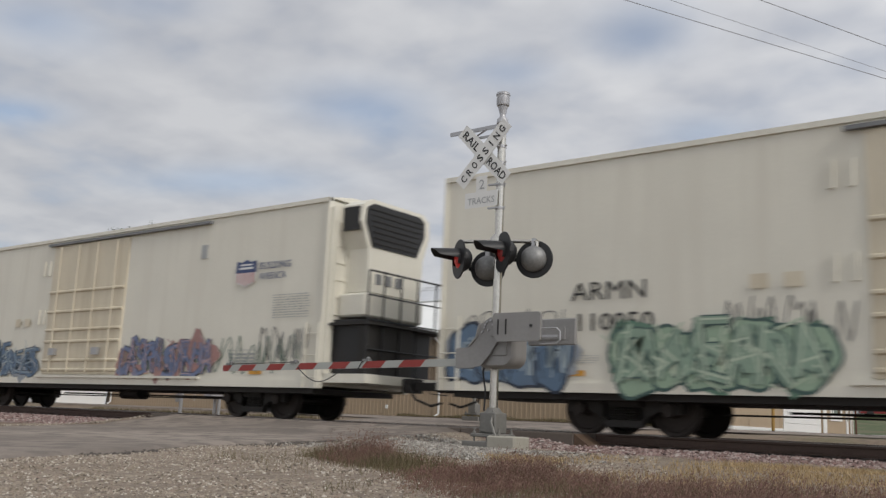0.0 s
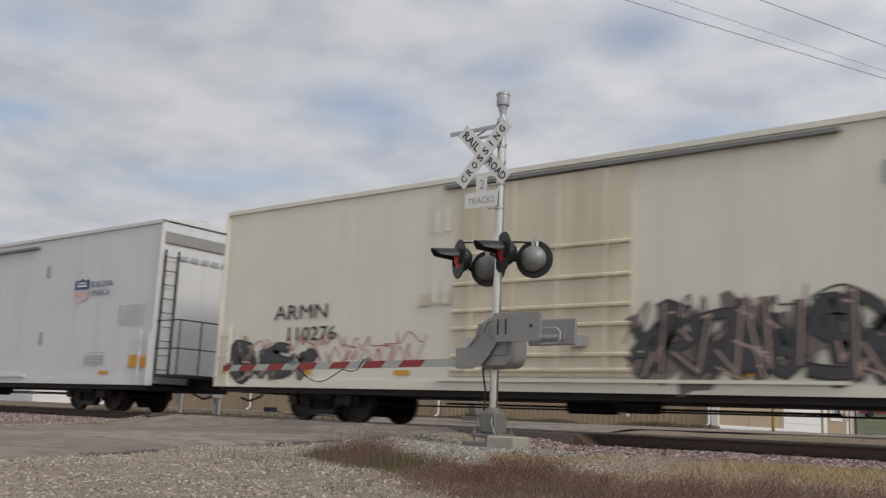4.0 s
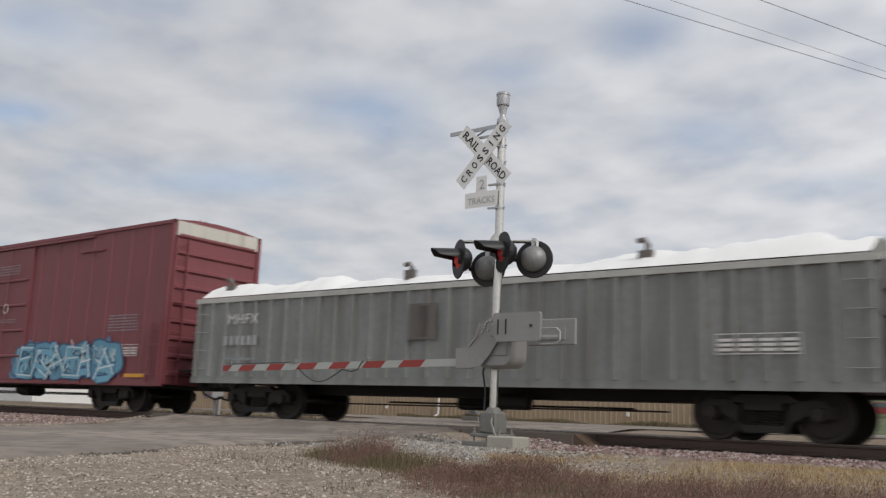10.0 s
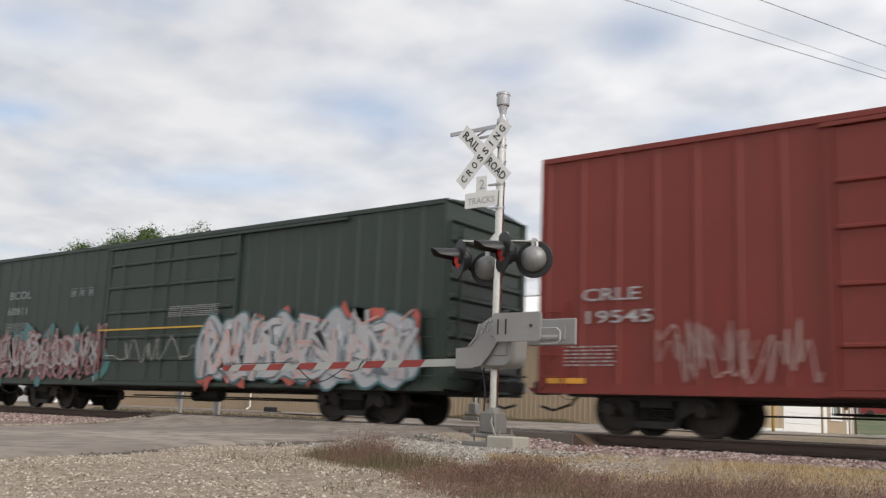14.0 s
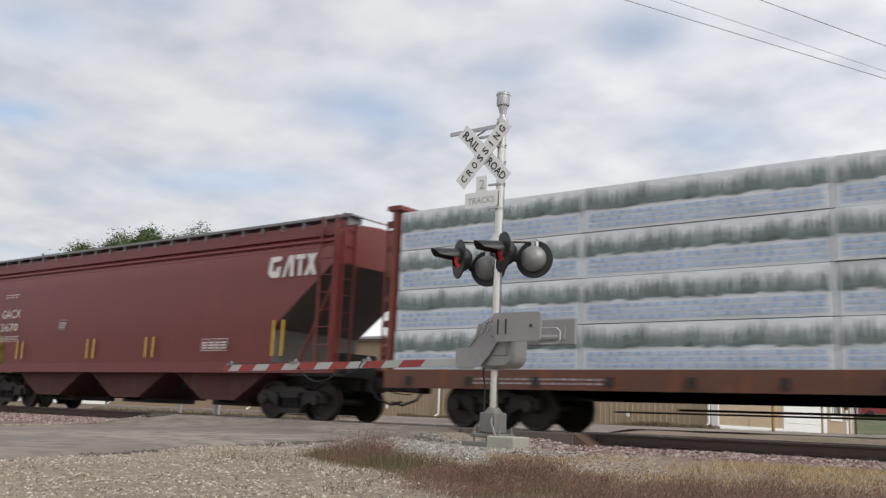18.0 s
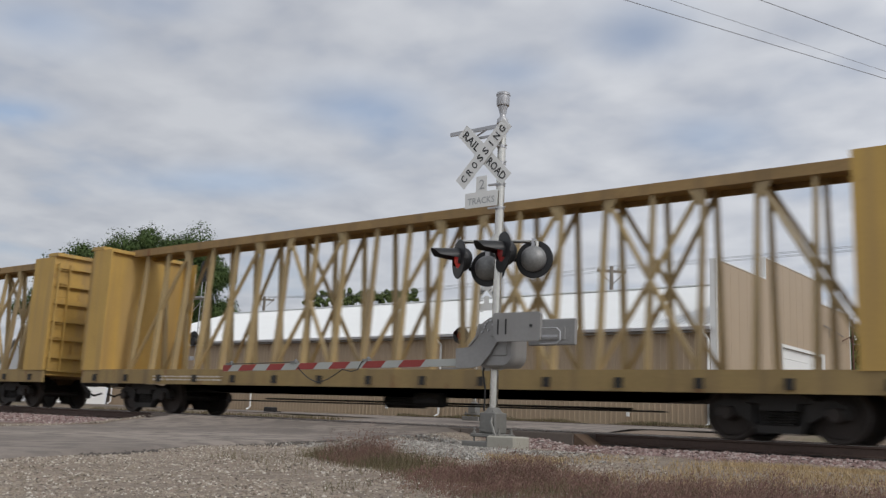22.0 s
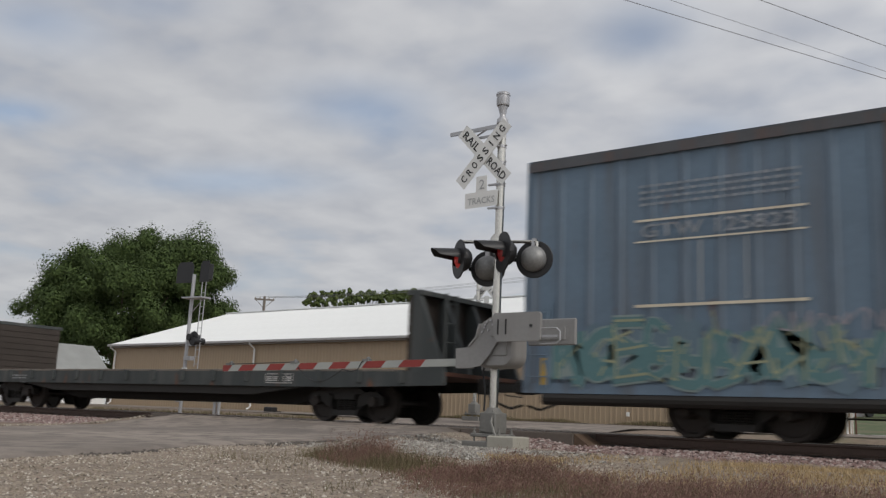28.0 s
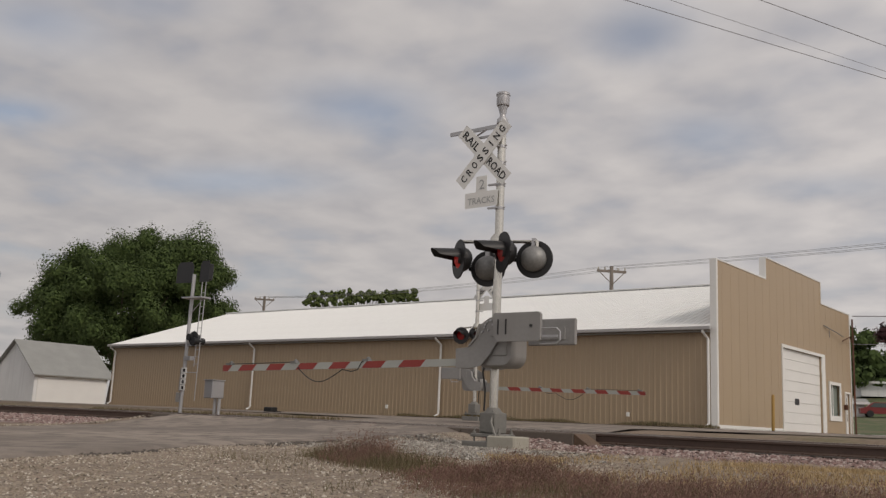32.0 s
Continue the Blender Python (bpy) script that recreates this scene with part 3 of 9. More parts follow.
for yc, nm in ((TRACK_NEAR, "near"), (TRACK_FAR, "far")):
    tr = thing("railway_track", "railway track with brown steel rails on wooden ties", "railway track", pose(0, yc, 0), kind="structure")
    for side in (-0.755, 0.755):
        part("rail", Form().extrude_x([(y + side, z) for y, z in rail_profile], -160, 110), RAIL_STEEL, tr)
        part("rail_head", Form().box(-160, 110, side - 0.024, side + 0.024, 0.0, 0.003), RAIL_TOP, tr, "shiny worn running surface")
    for i in range(80):
        x = -36 + 0.55 * i
        if x < PANEL_X0 - 0.3 or x > PANEL_X1 + 0.3:
            part("tie", TIE, TIE_WOOD, tr, m=pose(x, random.uniform(-0.04, 0.04), random.uniform(-0.01, 0.01), 0, 0, random.uniform(-1, 1)))
            for side in (-0.755, 0.755):
                part("tie_plate", PLATE, RAIL_STEEL, tr, m=pose(x, side, 0))


def ballast_z(x, y):
    z = lerp(y, [(13.2, -0.42), (14.0, -0.31), (15.05, -0.225), (18.1, -0.225), (18.7, -0.24), (19.3, -0.225), (22.3, -0.225), (24.2, -0.36)])
    return z + 0.022 * noise.noise((x * 4, y * 4, 2)) + 0.02 * noise.noise((x * 0.8, y * 0.8, 6))


for nm, x0, x1 in (("ballast_bed", PANEL_X1, 40), ("ballast_bed_west", -90, PANEL_X0)):
    fine = [x0 + (x1 - x0) * i / 160 for i in range(161)]
    single(nm, grid(fine, [13.2 + 0.2 * i for i in range(56)], ballast_z), BALLAST_MAT, "bed of pinkish grey crushed ballast stone", "ballast", kind="structure", smooth=True)

crossing = thing("crossing_surface", "dark rubber and timber crossing panels between the rails", "crossing", kind="structure")
for yc in (TRACK_NEAR, TRACK_FAR):
    for a, b in ((-1.68, -0.80), (-0.66, 0.66), (0.80, 1.68)):
        n = 5
        w = (PANEL_X1 - PANEL_X0) / n
        for i in range(n):
            part("crossing_panel", Form().box(PANEL_X0 + i * w + 0.008, PANEL_X0 + (i + 1) * w - 0.008, yc + a, yc + b, -0.30, -0.006 + 0.003 * (i % 2), chamfer=0.012), PANEL_RUBBER, crossing)
    for a in (-0.66, 0.45):
        part("end_ramp", Form().slab([(PANEL_X1, -0.24), (PANEL_X1 + 0.35, -0.24), (PANEL_X1, -0.02)], yc + a * 2.5, yc + a * 2.5 + 0.5), RUSTY_RAMP, crossing)
part("centre_fill", Form().box(PANEL_X0, PANEL_X1, TRACK_NEAR + 1.69, TRACK_FAR - 1.69, -0.3, -0.01), ASPHALT, crossing)
part("approach_fill", Form().box(PANEL_X0, -11.0, TRACK_FAR + 1.69, 23.1, -0.3, -0.012), ASPHALT, crossing)


def ramp_z(x, y):
    """Ballast heaped against the side of the crossing panels."""
    return lerp(y, [(13.2, -0.34), (14.0, -0.26), (14.83, -0.135)]) - 0.10 * max(0.0, min(1.0, (-9.6 - x) / 1.6)) - 0.13 * max(0.0, min(1.0, (x + 9.0) / 0.9)) + 0.02 * noise.noise((x * 4, y * 4, 2))


single("ballast_ramp", grid([-11.6 + 0.16 * i for i in range(24)], [13.2 + 0.136 * i for i in range(13)], ramp_z), BALLAST_MAT, "ballast heaped beside the crossing panels", "ballast", kind="structure", smooth=True)

# ---- loose stones, grass ----


def stones(n, region, size, zfn, seed):
    rnd = random.Random(seed)
    f = Form()
    for _ in range(n):
        x, y = region(rnd)
        s = size * rnd.uniform(0.5, 1.5)
        a = rnd.uniform(0, 6.283)
        ca, sa = math.cos(a), math.sin(a)
        z = zfn(x, y)
        pts = []
        for px, py, pz in ((1, 0, 0.1), (0.2, 0.9, 0), (-0.9, 0.3, 0.1), (-0.3, -0.8, 0), (0.1, 0.1, 0.8), (0.1, 0.0, -0.6)):
            px, py, pz = (px + rnd.uniform(-.3, .3)) * s, (py + rnd.uniform(-.3, .3)) * s * 0.8, (pz + rnd.uniform(-.15, .15)) * s * 0.8
            pts.append((x + px * ca - py * sa, y + px * sa + py * ca, z + pz + 0.15 * s))
        f.add(pts, [(0, 1, 4), (1, 2, 4), (2, 3, 4), (3, 0, 4), (1, 0, 5), (2, 1, 5), (3, 2, 5), (0, 3, 5)])
    return f


def in_shoulder(r):
    y = 2.0 + 11.8 * r.random() ** 1.3
    rr = road_edges(y)[0]
    return rr + (-0.5 if r.random() < 0.2 else 0) + (r.random() ** 1.2) * lerp(y, [(2, 5.5), (7, 5.0), (11, 4.0), (14.4, 4.5)]), y


single("gravel_stones", stones(72000, in_shoulder, 0.0115, gravel_z, 3), STONES_PALE, "loose pale pebbles on the road shoulder", "gravel", kind="stuff")
single("asphalt_crumbs", stones(2400, lambda r: (lambda y: (ragged(y)[0] + r.gauss(0.03, 0.07), y))(2.6 + 11.0 * r.random()), 0.014, lambda x, y: ground_z(x, y) + 0.004, 26), ASPHALT_CRUMBS, "dark broken asphalt crumbs along the road edge", "gravel", kind="stuff")
single("scattered_gravel", stones(4500, lambda r: (lambda y: (road_edges(y)[1] - 3.5 + 4.2 * r.random(), y))(7 + 7.5 * r.random()), 0.022, lambda x, y: gravel_z(x, y) + .01, 6), STONES_PALE, "loose pale pebbles beyond the road", "gravel", kind="stuff")
single("ballast_stones", stones(9000, lambda r: (PANEL_X1 + 13 * r.random(), 13.3 + 2.2 * r.random()), 0.034, ballast_z, 4), STONES_PINK, "angular pink and grey ballast stones beside the rail", "ballast", kind="stuff")
single("ballast_stones_west", stones(5000, lambda r: (PANEL_X0 - 0.1 - 14 * r.random(), 13.3 + 2.2 * r.random()), 0.036, ballast_z, 5), STONES_PINK, "angular pink and grey ballast stones beside the rail", "ballast", kind="stuff")
single("ramp_stones", stones(2500, lambda r: (-11.3 + 3.3 * r.random(), 13.3 + 1.5 * r.random()), 0.030, ramp_z, 18), STONES_PINK, "angular pink and grey stones beside the crossing panels", "ballast", kind="stuff")
single("pale_ballast", stones(11000, lambda r: (lambda y: (-6.2 - 0.34 * (y - 7.4) + r.gauss(0, 0.75), y))(7.4 + 5.3 * r.random()), 0.026, lambda x, y: max(gravel_z(x, y), ballast_z(x, y)) + .006, 8), STONES_LIME, "pale limestone chips round the signal base", "gravel", kind="stuff")


def blades(n, region, height, seed, lean=0.35, width=0.006, zfn=rough_z):
    rnd = random.Random(seed)
    f = Form()
    for _ in range(n):
        x, y, k = region(rnd)
        h = height * k * rnd.uniform(0.45, 1.25)
        a, b = rnd.uniform(0, 6.283), rnd.uniform(0, 6.283)
        dx, dy = math.cos(a) * width, math.sin(a) * width
        lx, ly = math.cos(b) * h * lean * rnd.random(), math.sin(b) * h * lean * rnd.random()
        z = zfn(x, y) - 0.01
        f.add([(x - dx, y - dy, z), (x + dx, y + dy, z), (x + lx * .4 + dx * .7, y + ly * .4 + dy * .7, z + h * .6), (x + lx * .4 - dx * .7, y + ly * .4 - dy * .7, z + h * .6), (x + lx, y + ly, z + h)],
              [(0, 1, 2, 3), (3, 2, 4)])
    return f


WEED_FAR = [(-6.4, 6.35), (-6.0, 6.7), (-5.3, 6.8), (-4.7, 6.4), (-3.4, 6.2), (-2.6, 6.1), (-1.8, 6.1), (2, 6.3)]
WEED_NEAR = [(-6.4, 6.15), (-6.0, 5.9), (-5.3, 5.45), (-4.6, 5.05), (-4.0, 4.6), (-3.48, 4.2), (-3.0, 3.8), (-2.6, 3.5), (2, 3.0)]


def weed_patch(r):
    """The reddish seed grass between the gravel and the ballast; thin at its edges, taller in tufts."""
    while True:
        x = r.uniform(-6.4, 1.2)
        lo, hi = lerp(x, WEED_NEAR), lerp(x, WEED_FAR)
        y = r.uniform(lo - 0.25, hi + 0.4)
        d = abs(y - (lo + hi) / 2) / ((hi - lo) / 2)
        tuft = noise.noise((x * 1.3, y * 1.3, 3)) + 0.5 * noise.noise((x * 3.5, y * 3.5, 7))
        bare = noise.noise((x * 2.3, y * 1.6, 21)) + 0.4 * noise.noise((x * 5.1, y * 5.1, 9))
        thin = 0.62 if x < -5.2 else 0.45 if x < -4.5 else 0.2
        if d - 0.6 * tuft < r.uniform(0.25, 1.0) and bare > r.uniform(-0.75, 0.05) and r.random() > thin * (0.6 + d * 0.5):
            return x, y, max(0.22, 0.72 + 0.85 * tuft - 0.3 * d) * (1.3 if x < -4.3 else 1.0) * (0.62 + 0.38 * min(1.0, max(0.0, (y - lo) / (hi - lo))))


def seed_heads(n, region, height, seed):
    """Thin leaning stems, each with a loose feathery head of small seeds."""
    rnd = random.Random(seed)
    f = Form()
    for _ in range(n):
        x, y, k = region(rnd)
        h = height * k * rnd.uniform(0.5, 1.3)
        b = rnd.gauss(0.6, 1.2)
        lean = h * rnd.uniform(0.1, 0.7)
        lx, ly = math.cos(b) * lean, math.sin(b) * lean
        z = rough_z(x, y) - 0.01
        f.add([(x - .0012, y, z), (x + .0012, y, z), (x + lx, y + ly, z + h)], [(0, 1, 2)])
        for j in range(9):
            u = rnd.uniform(0.45, 1.05)
            w = 0.028 * (1.15 - u) + 0.006
            cx, cy, cz = x + lx * u * u + rnd.gauss(0, w), y + ly * u * u + rnd.gauss(0, w), z + h * u + rnd.gauss(0, 0.01)
            a, s, e = rnd.uniform(0, 6.283), rnd.uniform(0.003, 0.007), rnd.uniform(0.006, 0.018)
            dx, dy = math.cos(a) * s * .6, math.sin(a) * s * .6
            f.add([(cx - dx, cy - dy, cz), (cx + dx, cy + dy, cz), (cx + lx * .12 + dx * .2, cy + ly * .12, cz + e)], [(0, 1, 2)])
    return f


def fringe(r):
    """Single tufts straying from the patch onto the gravel."""
    while True:
        x = r.uniform(-6.6, -1.0)
        lo, hi = lerp(x, WEED_NEAR), lerp(x, WEED_FAR)
        y = r.uniform(lo - 0.9, hi + 0.9)
        if noise.noise((x * 2.0, y * 2.0, 41)) + 0.5 * noise.noise((x * 6.0, y * 6.0, 43)) > r.uniform(0.0, 0.5):
            return x, y, r.uniform(0.4, 1.0)


def purple_patch(r):
    """Where the seed grass stands thick among the green."""
    while True:
        x, y, k = weed_patch(r)
        if noise.noise((x * 1.0, y * 0.8, 31)) + (0.14 if x > -4.3 else -0.28) > r.uniform(-0.35, 0.3):
            return x, y, k


single("seed_grass", seed_heads(14000, purple_patch, 0.21, 11), GRASS_RED, "wispy reddish purple seed grass beside the gravel", "grass", kind="stuff")
single("stray_weeds", blades(1200, fringe, 0.13, 16, 0.8, 0.0022), GRASS_GREEN, "stray thin weeds at the edge of the gravel", "grass", kind="stuff")
single("green_weeds", blades(21000, weed_patch, 0.165, 12, 0.7, 0.0022), GRASS_GREEN, "low green weeds among the grass", "grass", kind="stuff")


def dry_patch(r):
    """Straw-coloured grass at the foot of the ballast."""
    while True:
        x = r.uniform(-6.6, 2.5)
        lo, hi = lerp(x, [(-6.6, 7.6), (-4.4, 6.6), (-2, 5.8), (3, 5.4)]), lerp(x, [(-6.6, 8.0), (-5, 8.4), (-4.3, 9.4), (-3, 11.2), (-2, 12.2), (3, 13)])
        y = r.uniform(lo, hi)
        if noise.noise((x * 0.9, y * 0.9, 5)) + 0.3 * noise.noise((x * 3, y * 3, 2)) + 0.16 * (x + 3.9) > r.uniform(-0.3, 0.4):
            return x, y, 0.75 + 0.5 * noise.noise((x * 1.5, y * 1.5, 1))


single("dry_grass", blades(30000, dry_patch, 0.10, 13, 1.0, 0.0035, lambda x, y: max(rough_z(x, y), ballast_z(x, y))), GRASS_DRY, "dry straw coloured grass at the foot of the ballast", "grass", kind="stuff")
single("verge_weeds", blades(7000, lambda r: (lambda x: (x, r.uniform(34.2, 35.4), max(0.15, 0.5 + 1.1 * noise.noise((x * 0.35, 2, 2)))))(r.uniform(-29, -13.6)), 0.34, 14, 0.6, 0.02, lambda x, y: 0.22), GRASS_GREEN, "green weeds along the foot of the building", "grass", kind="stuff")
single("far_weeds", blades(5000, lambda r: (r.uniform(-40, -24), r.uniform(22.8, 25.5), 1.0), 0.12, 15, 0.5, 0.015), GRASS_GREEN, "short dry grass beyond the tracks", "grass", kind="stuff")

# ---- crossing signals and gates ----


def facing(x, y, z, az):
    """A frame whose -y axis points towards azimuth az (degrees from +x)."""
    return pose(x, y, z, 0, 0, az + 90)


def light_unit(parent, x, y, z, az, lens, r=0.28, back=None):
    """One flashing light: black disc with a drooping hood, a red lens and a rounded grey housing behind."""
    m = facing(x, y, z, az)
    disc = part("light_background", Form().lathe([(0.10, -0.012), (r - 0.01, -0.012), (r, 0.0), (r - 0.01, 0.012), (0.10, 0.012)], 32, m @ pose(0, 0, 0, 90)), BLACK, parent, "round black background disc", smooth=True)
    hood = Form()
    seg, n = 28, 0.165
    vs, fs = [], []
    for i in range(seg + 1):
        w = radians(-35 + 250 * i / seg)
        up = math.sin(w)
        reach = -0.06 - 0.29 * max(0.0, min(1.0, (up - 0.05) / 0.22)) - 0.10 * max(0.0, (up - 0.27) / 0.73)
        drop = 0.05 * reach
        for r in (n, n - 0.006):
            vs += [(r * math.cos(w), -0.012, r * math.sin(w)), (r * math.cos(w) * 0.92, reach, r * math.sin(w) * 0.93 + drop)]
    for i in range(seg):
        a, b = i * 4, i * 4 + 4
        fs += [(a, a + 1, b + 1, b), (a + 2, b + 2, b + 3, a + 3), (a + 1, a + 3, b + 3, b + 1)]
    part("hood", hood.add(vs, fs, m), BLACK, disc, "long black visor hood", smooth=True)
    part("lens", Form().lathe([(0.0, 0.05), (0.08, 0.042), (0.145, 0.0), (0.145, -0.02)], 24, m @ pose(0, -0.01, 0, 90)), lens, disc, smooth=True)
    part("housing", Form().lathe([(0.185, 0.0), (0.192, -0.05), (0.172, -0.11), (0.12, -0.165), (0.05, -0.19), (0.0, -0.195)], 28, m @ pose(0, 0.012, 0, 90)), back or HOUSING, disc, "rounded grey metal housing", smooth=True)
    part("bracket", Form().box(-0.03, 0.03, 0.0, 0.07, 0.15, 0.30, m), GALV, disc)
    part("hinge_lug", Form().box(0.265, 0.305, -0.02, 0.03, -0.03, 0.03, m), BLACK, disc)


def crossing_signal(m, group):
    s = thing("crossing_signal", "aluminium railroad crossing signal mast with crossbuck and four flashing lights", "crossing signal", m, group)
    part("mast", Form().rod((0, 0, 0.44), (0, 0, 4.86), 0.064, 24), ALU, s, "shiny aluminium pipe mast", smooth=True)
    part("mast_base", Form().box(-0.14, 0.14, -0.15, 0.15, 0.18, 0.48, chamfer=0.015).box(-0.10, 0.10, -0.165, -0.15, 0.21, 0.45), BASE_GREY, s, "grey cast junction box base")
    part("base_collar", Form().lathe([(0.14, 0.48), (0.11, 0.51), (0.085, 0.55)], 20), BASE_GREY, s, smooth=True)
    part("base_plate", Form().box(-0.26, 0.26, -0.20, 0.20, 0.13, 0.18, chamfer=0.01), BASE_GREY, s, "weathered steel base plate")
    for y in (-0.26, 0.20):
        part("base_beam", Form().box(-0.36, 0.28, y, y + 0.09, -0.06, 0.07, chamfer=0.008), BASE_GREY, s, "greenish grey steel base beam")
    for bx, by in ((-0.21, -0.16), (0.21, -0.16), (-0.21, 0.16), (0.21, 0.16)):
        part("anchor_bolt", Form().rod((bx, by, 0.02), (bx, by, 0.26), 0.014, 6).rod((bx, by, 0.18), (bx, by, 0.21), 0.03, 6), BASE_GREY, s)
    part("conduit", Form().path([(0.07, -0.1, 0.5), (0.09, -0.19, 0.34), (0.24, -0.26, 0.12), (0.30, -0.28, 0.02)], 0.02), BASE_GREY, s)
    part("cable", Form().path([(-0.10, -0.09, 0.5), (-0.09, -0.095, 0.8), (-0.14, -0.095, 1.05), (-0.1, -0.08, 1.25)], 0.014), BLACK, s)
    part("bell", Form().lathe([(0.066, 4.81), (0.09, 4.83), (0.085, 4.89), (0.05, 4.93), (0.045, 4.97), (0.07, 5.07), (0.075, 5.10), (0.095, 5.11), (0.10, 5.13), (0.10, 5.27), (0.108, 5.275), (0.108, 5.305), (0.095, 5.32), (0.0, 5.325)], 24), GALV, s, "grey electric bell on the mast top", smooth=True)
    part("sign_arm", Form().box(-1.02, 0.05, 0.03, 0.055, 4.79, 4.85), GALV, s, "horizontal sign bracket arm")
    part("sign_arm_brace", Form().box(-0.62, 0.0, 0.03, 0.045, 4.66, 4.70), GALV, s)
    part("sign_arm_brace", Form().rod((-0.6, 0.04, 4.68), (-0.32, 0.04, 4.80), 0.014, 6), GALV, s)
    cz, cx = 4.355, -0.255
    for ang, words in ((46, "CROSSING"), (-46, None)):
        bm = pose(cx, -0.12 if ang > 0 else -0.10, cz) @ pose(0, 0, 0, 0, -ang, 0)
        blade = part("crossbuck_blade", Form().box(-0.61, 0.61, -0.002, 0.002, -0.114, 0.114, bm), SIGN_WHITE, s, "white reflective crossbuck blade")
        part("blade_back", Form().box(-0.61, 0.61, 0.003, 0.005, -0.114, 0.114, bm), SIGN_WHITE, blade)
        rear = bm @ pose(0, 0, 0, 0, 0, 180)
        if words:
            for i, ch in enumerate(words):
                lettering("blade_lettering", ch, 0.118, LETTER_BLACK, blade, bm @ pose(-0.545 + 0.140 * i + (0.03 if ch == "I" else 0.0), -0.006, -0.059), width=0.022 if ch == "I" else 0.088)
                lettering("blade_lettering", ch, 0.118, LETTER_BLACK, blade, rear @ pose(-0.545 + 0.140 * i + (0.03 if ch == "I" else 0.0), -0.009, -0.059), width=0.022 if ch == "I" else 0.088)
        else:
            lettering("blade_lettering", "RAIL", 0.118, LETTER_BLACK, blade, bm @ pose(-0.55, -0.006, -0.064), width=0.40)
            lettering("blade_lettering", "ROAD", 0.118, LETTER_BLACK, blade, bm @ pose(0.125, -0.006, -0.064), width=0.44)
            lettering("blade_lettering", "RAIL", 0.118, LETTER_BLACK, blade, rear @ pose(-0.55, -0.009, -0.064), width=0.40)
            lettering("blade_lettering", "ROAD", 0.118, LETTER_BLACK, blade, rear @ pose(0.125, -0.009, -0.064), width=0.44)
    for z in (4.20, 4.46, 3.86, 3.50):
        part("sign_clamp", Form().rod((0, 0, z - 0.02), (0, 0, z + 0.02), 0.072, 16).box(-0.16, 0.0, -0.10, -0.06, z - 0.012, z + 0.012).rod((0.0, 0, z), (0.11, -0.02, z + 0.01), 0.008, 6), GALV, s)
    tm = pose(-0.28, -0.10, 3.645)
    sign = part("tracks_sign", Form().slab([(-0.30, -0.115), (0.30, -0.115), (0.30, 0.125), (0.10, 0.125), (0.10, 0.37), (-0.10, 0.37), (-0.10, 0.125), (-0.30, 0.125)], -0.002, 0.002, tm), SIGN_WHITE, s, "white inverted-T sign")
    lettering("sign_lettering", "TRACKS", 0.10, LETTER_GREY, sign, tm @ pose(-0.245, -0.006, -0.06), width=0.49)
    lettering("sign_lettering", "2", 0.15, LETTER_GREY, sign, tm @ pose(-0.045, -0.006, 0.165))
    zc = 3.0
    part("cross_arm", Form().rod((-0.66, -0.02, zc + 0.04), (0.63, 0.06, zc - 0.05), 0.026, 10), ALU, s, "pipe cross-arm", smooth=True)
    part("arm_fitting", Form().lathe([(0.12, zc - 0.09), (0.13, zc - 0.03), (0.13, zc + 0.03), (0.085, zc + 0.10)], 20), ALU, s, smooth=True)
    part("arm_elbow", Form().rod((0.63, 0.06, zc - 0.05), (0.63, 0.06, zc - 0.14), 0.034, 10), ALU, s, smooth=True)
    light_unit(s, -0.69, -0.05, 2.77, 235, LENS_RED, 0.305, BLACK)
    light_unit(s, 0.19, -0.17, 2.79, 237, LENS_DARK, 0.305, BLACK)
    light_unit(s, -0.33, 0.22, 2.64, 106, LENS_RED)
    light_unit(s, 0.57, 0.10, 2.70, 106, LENS_DARK)
    return s


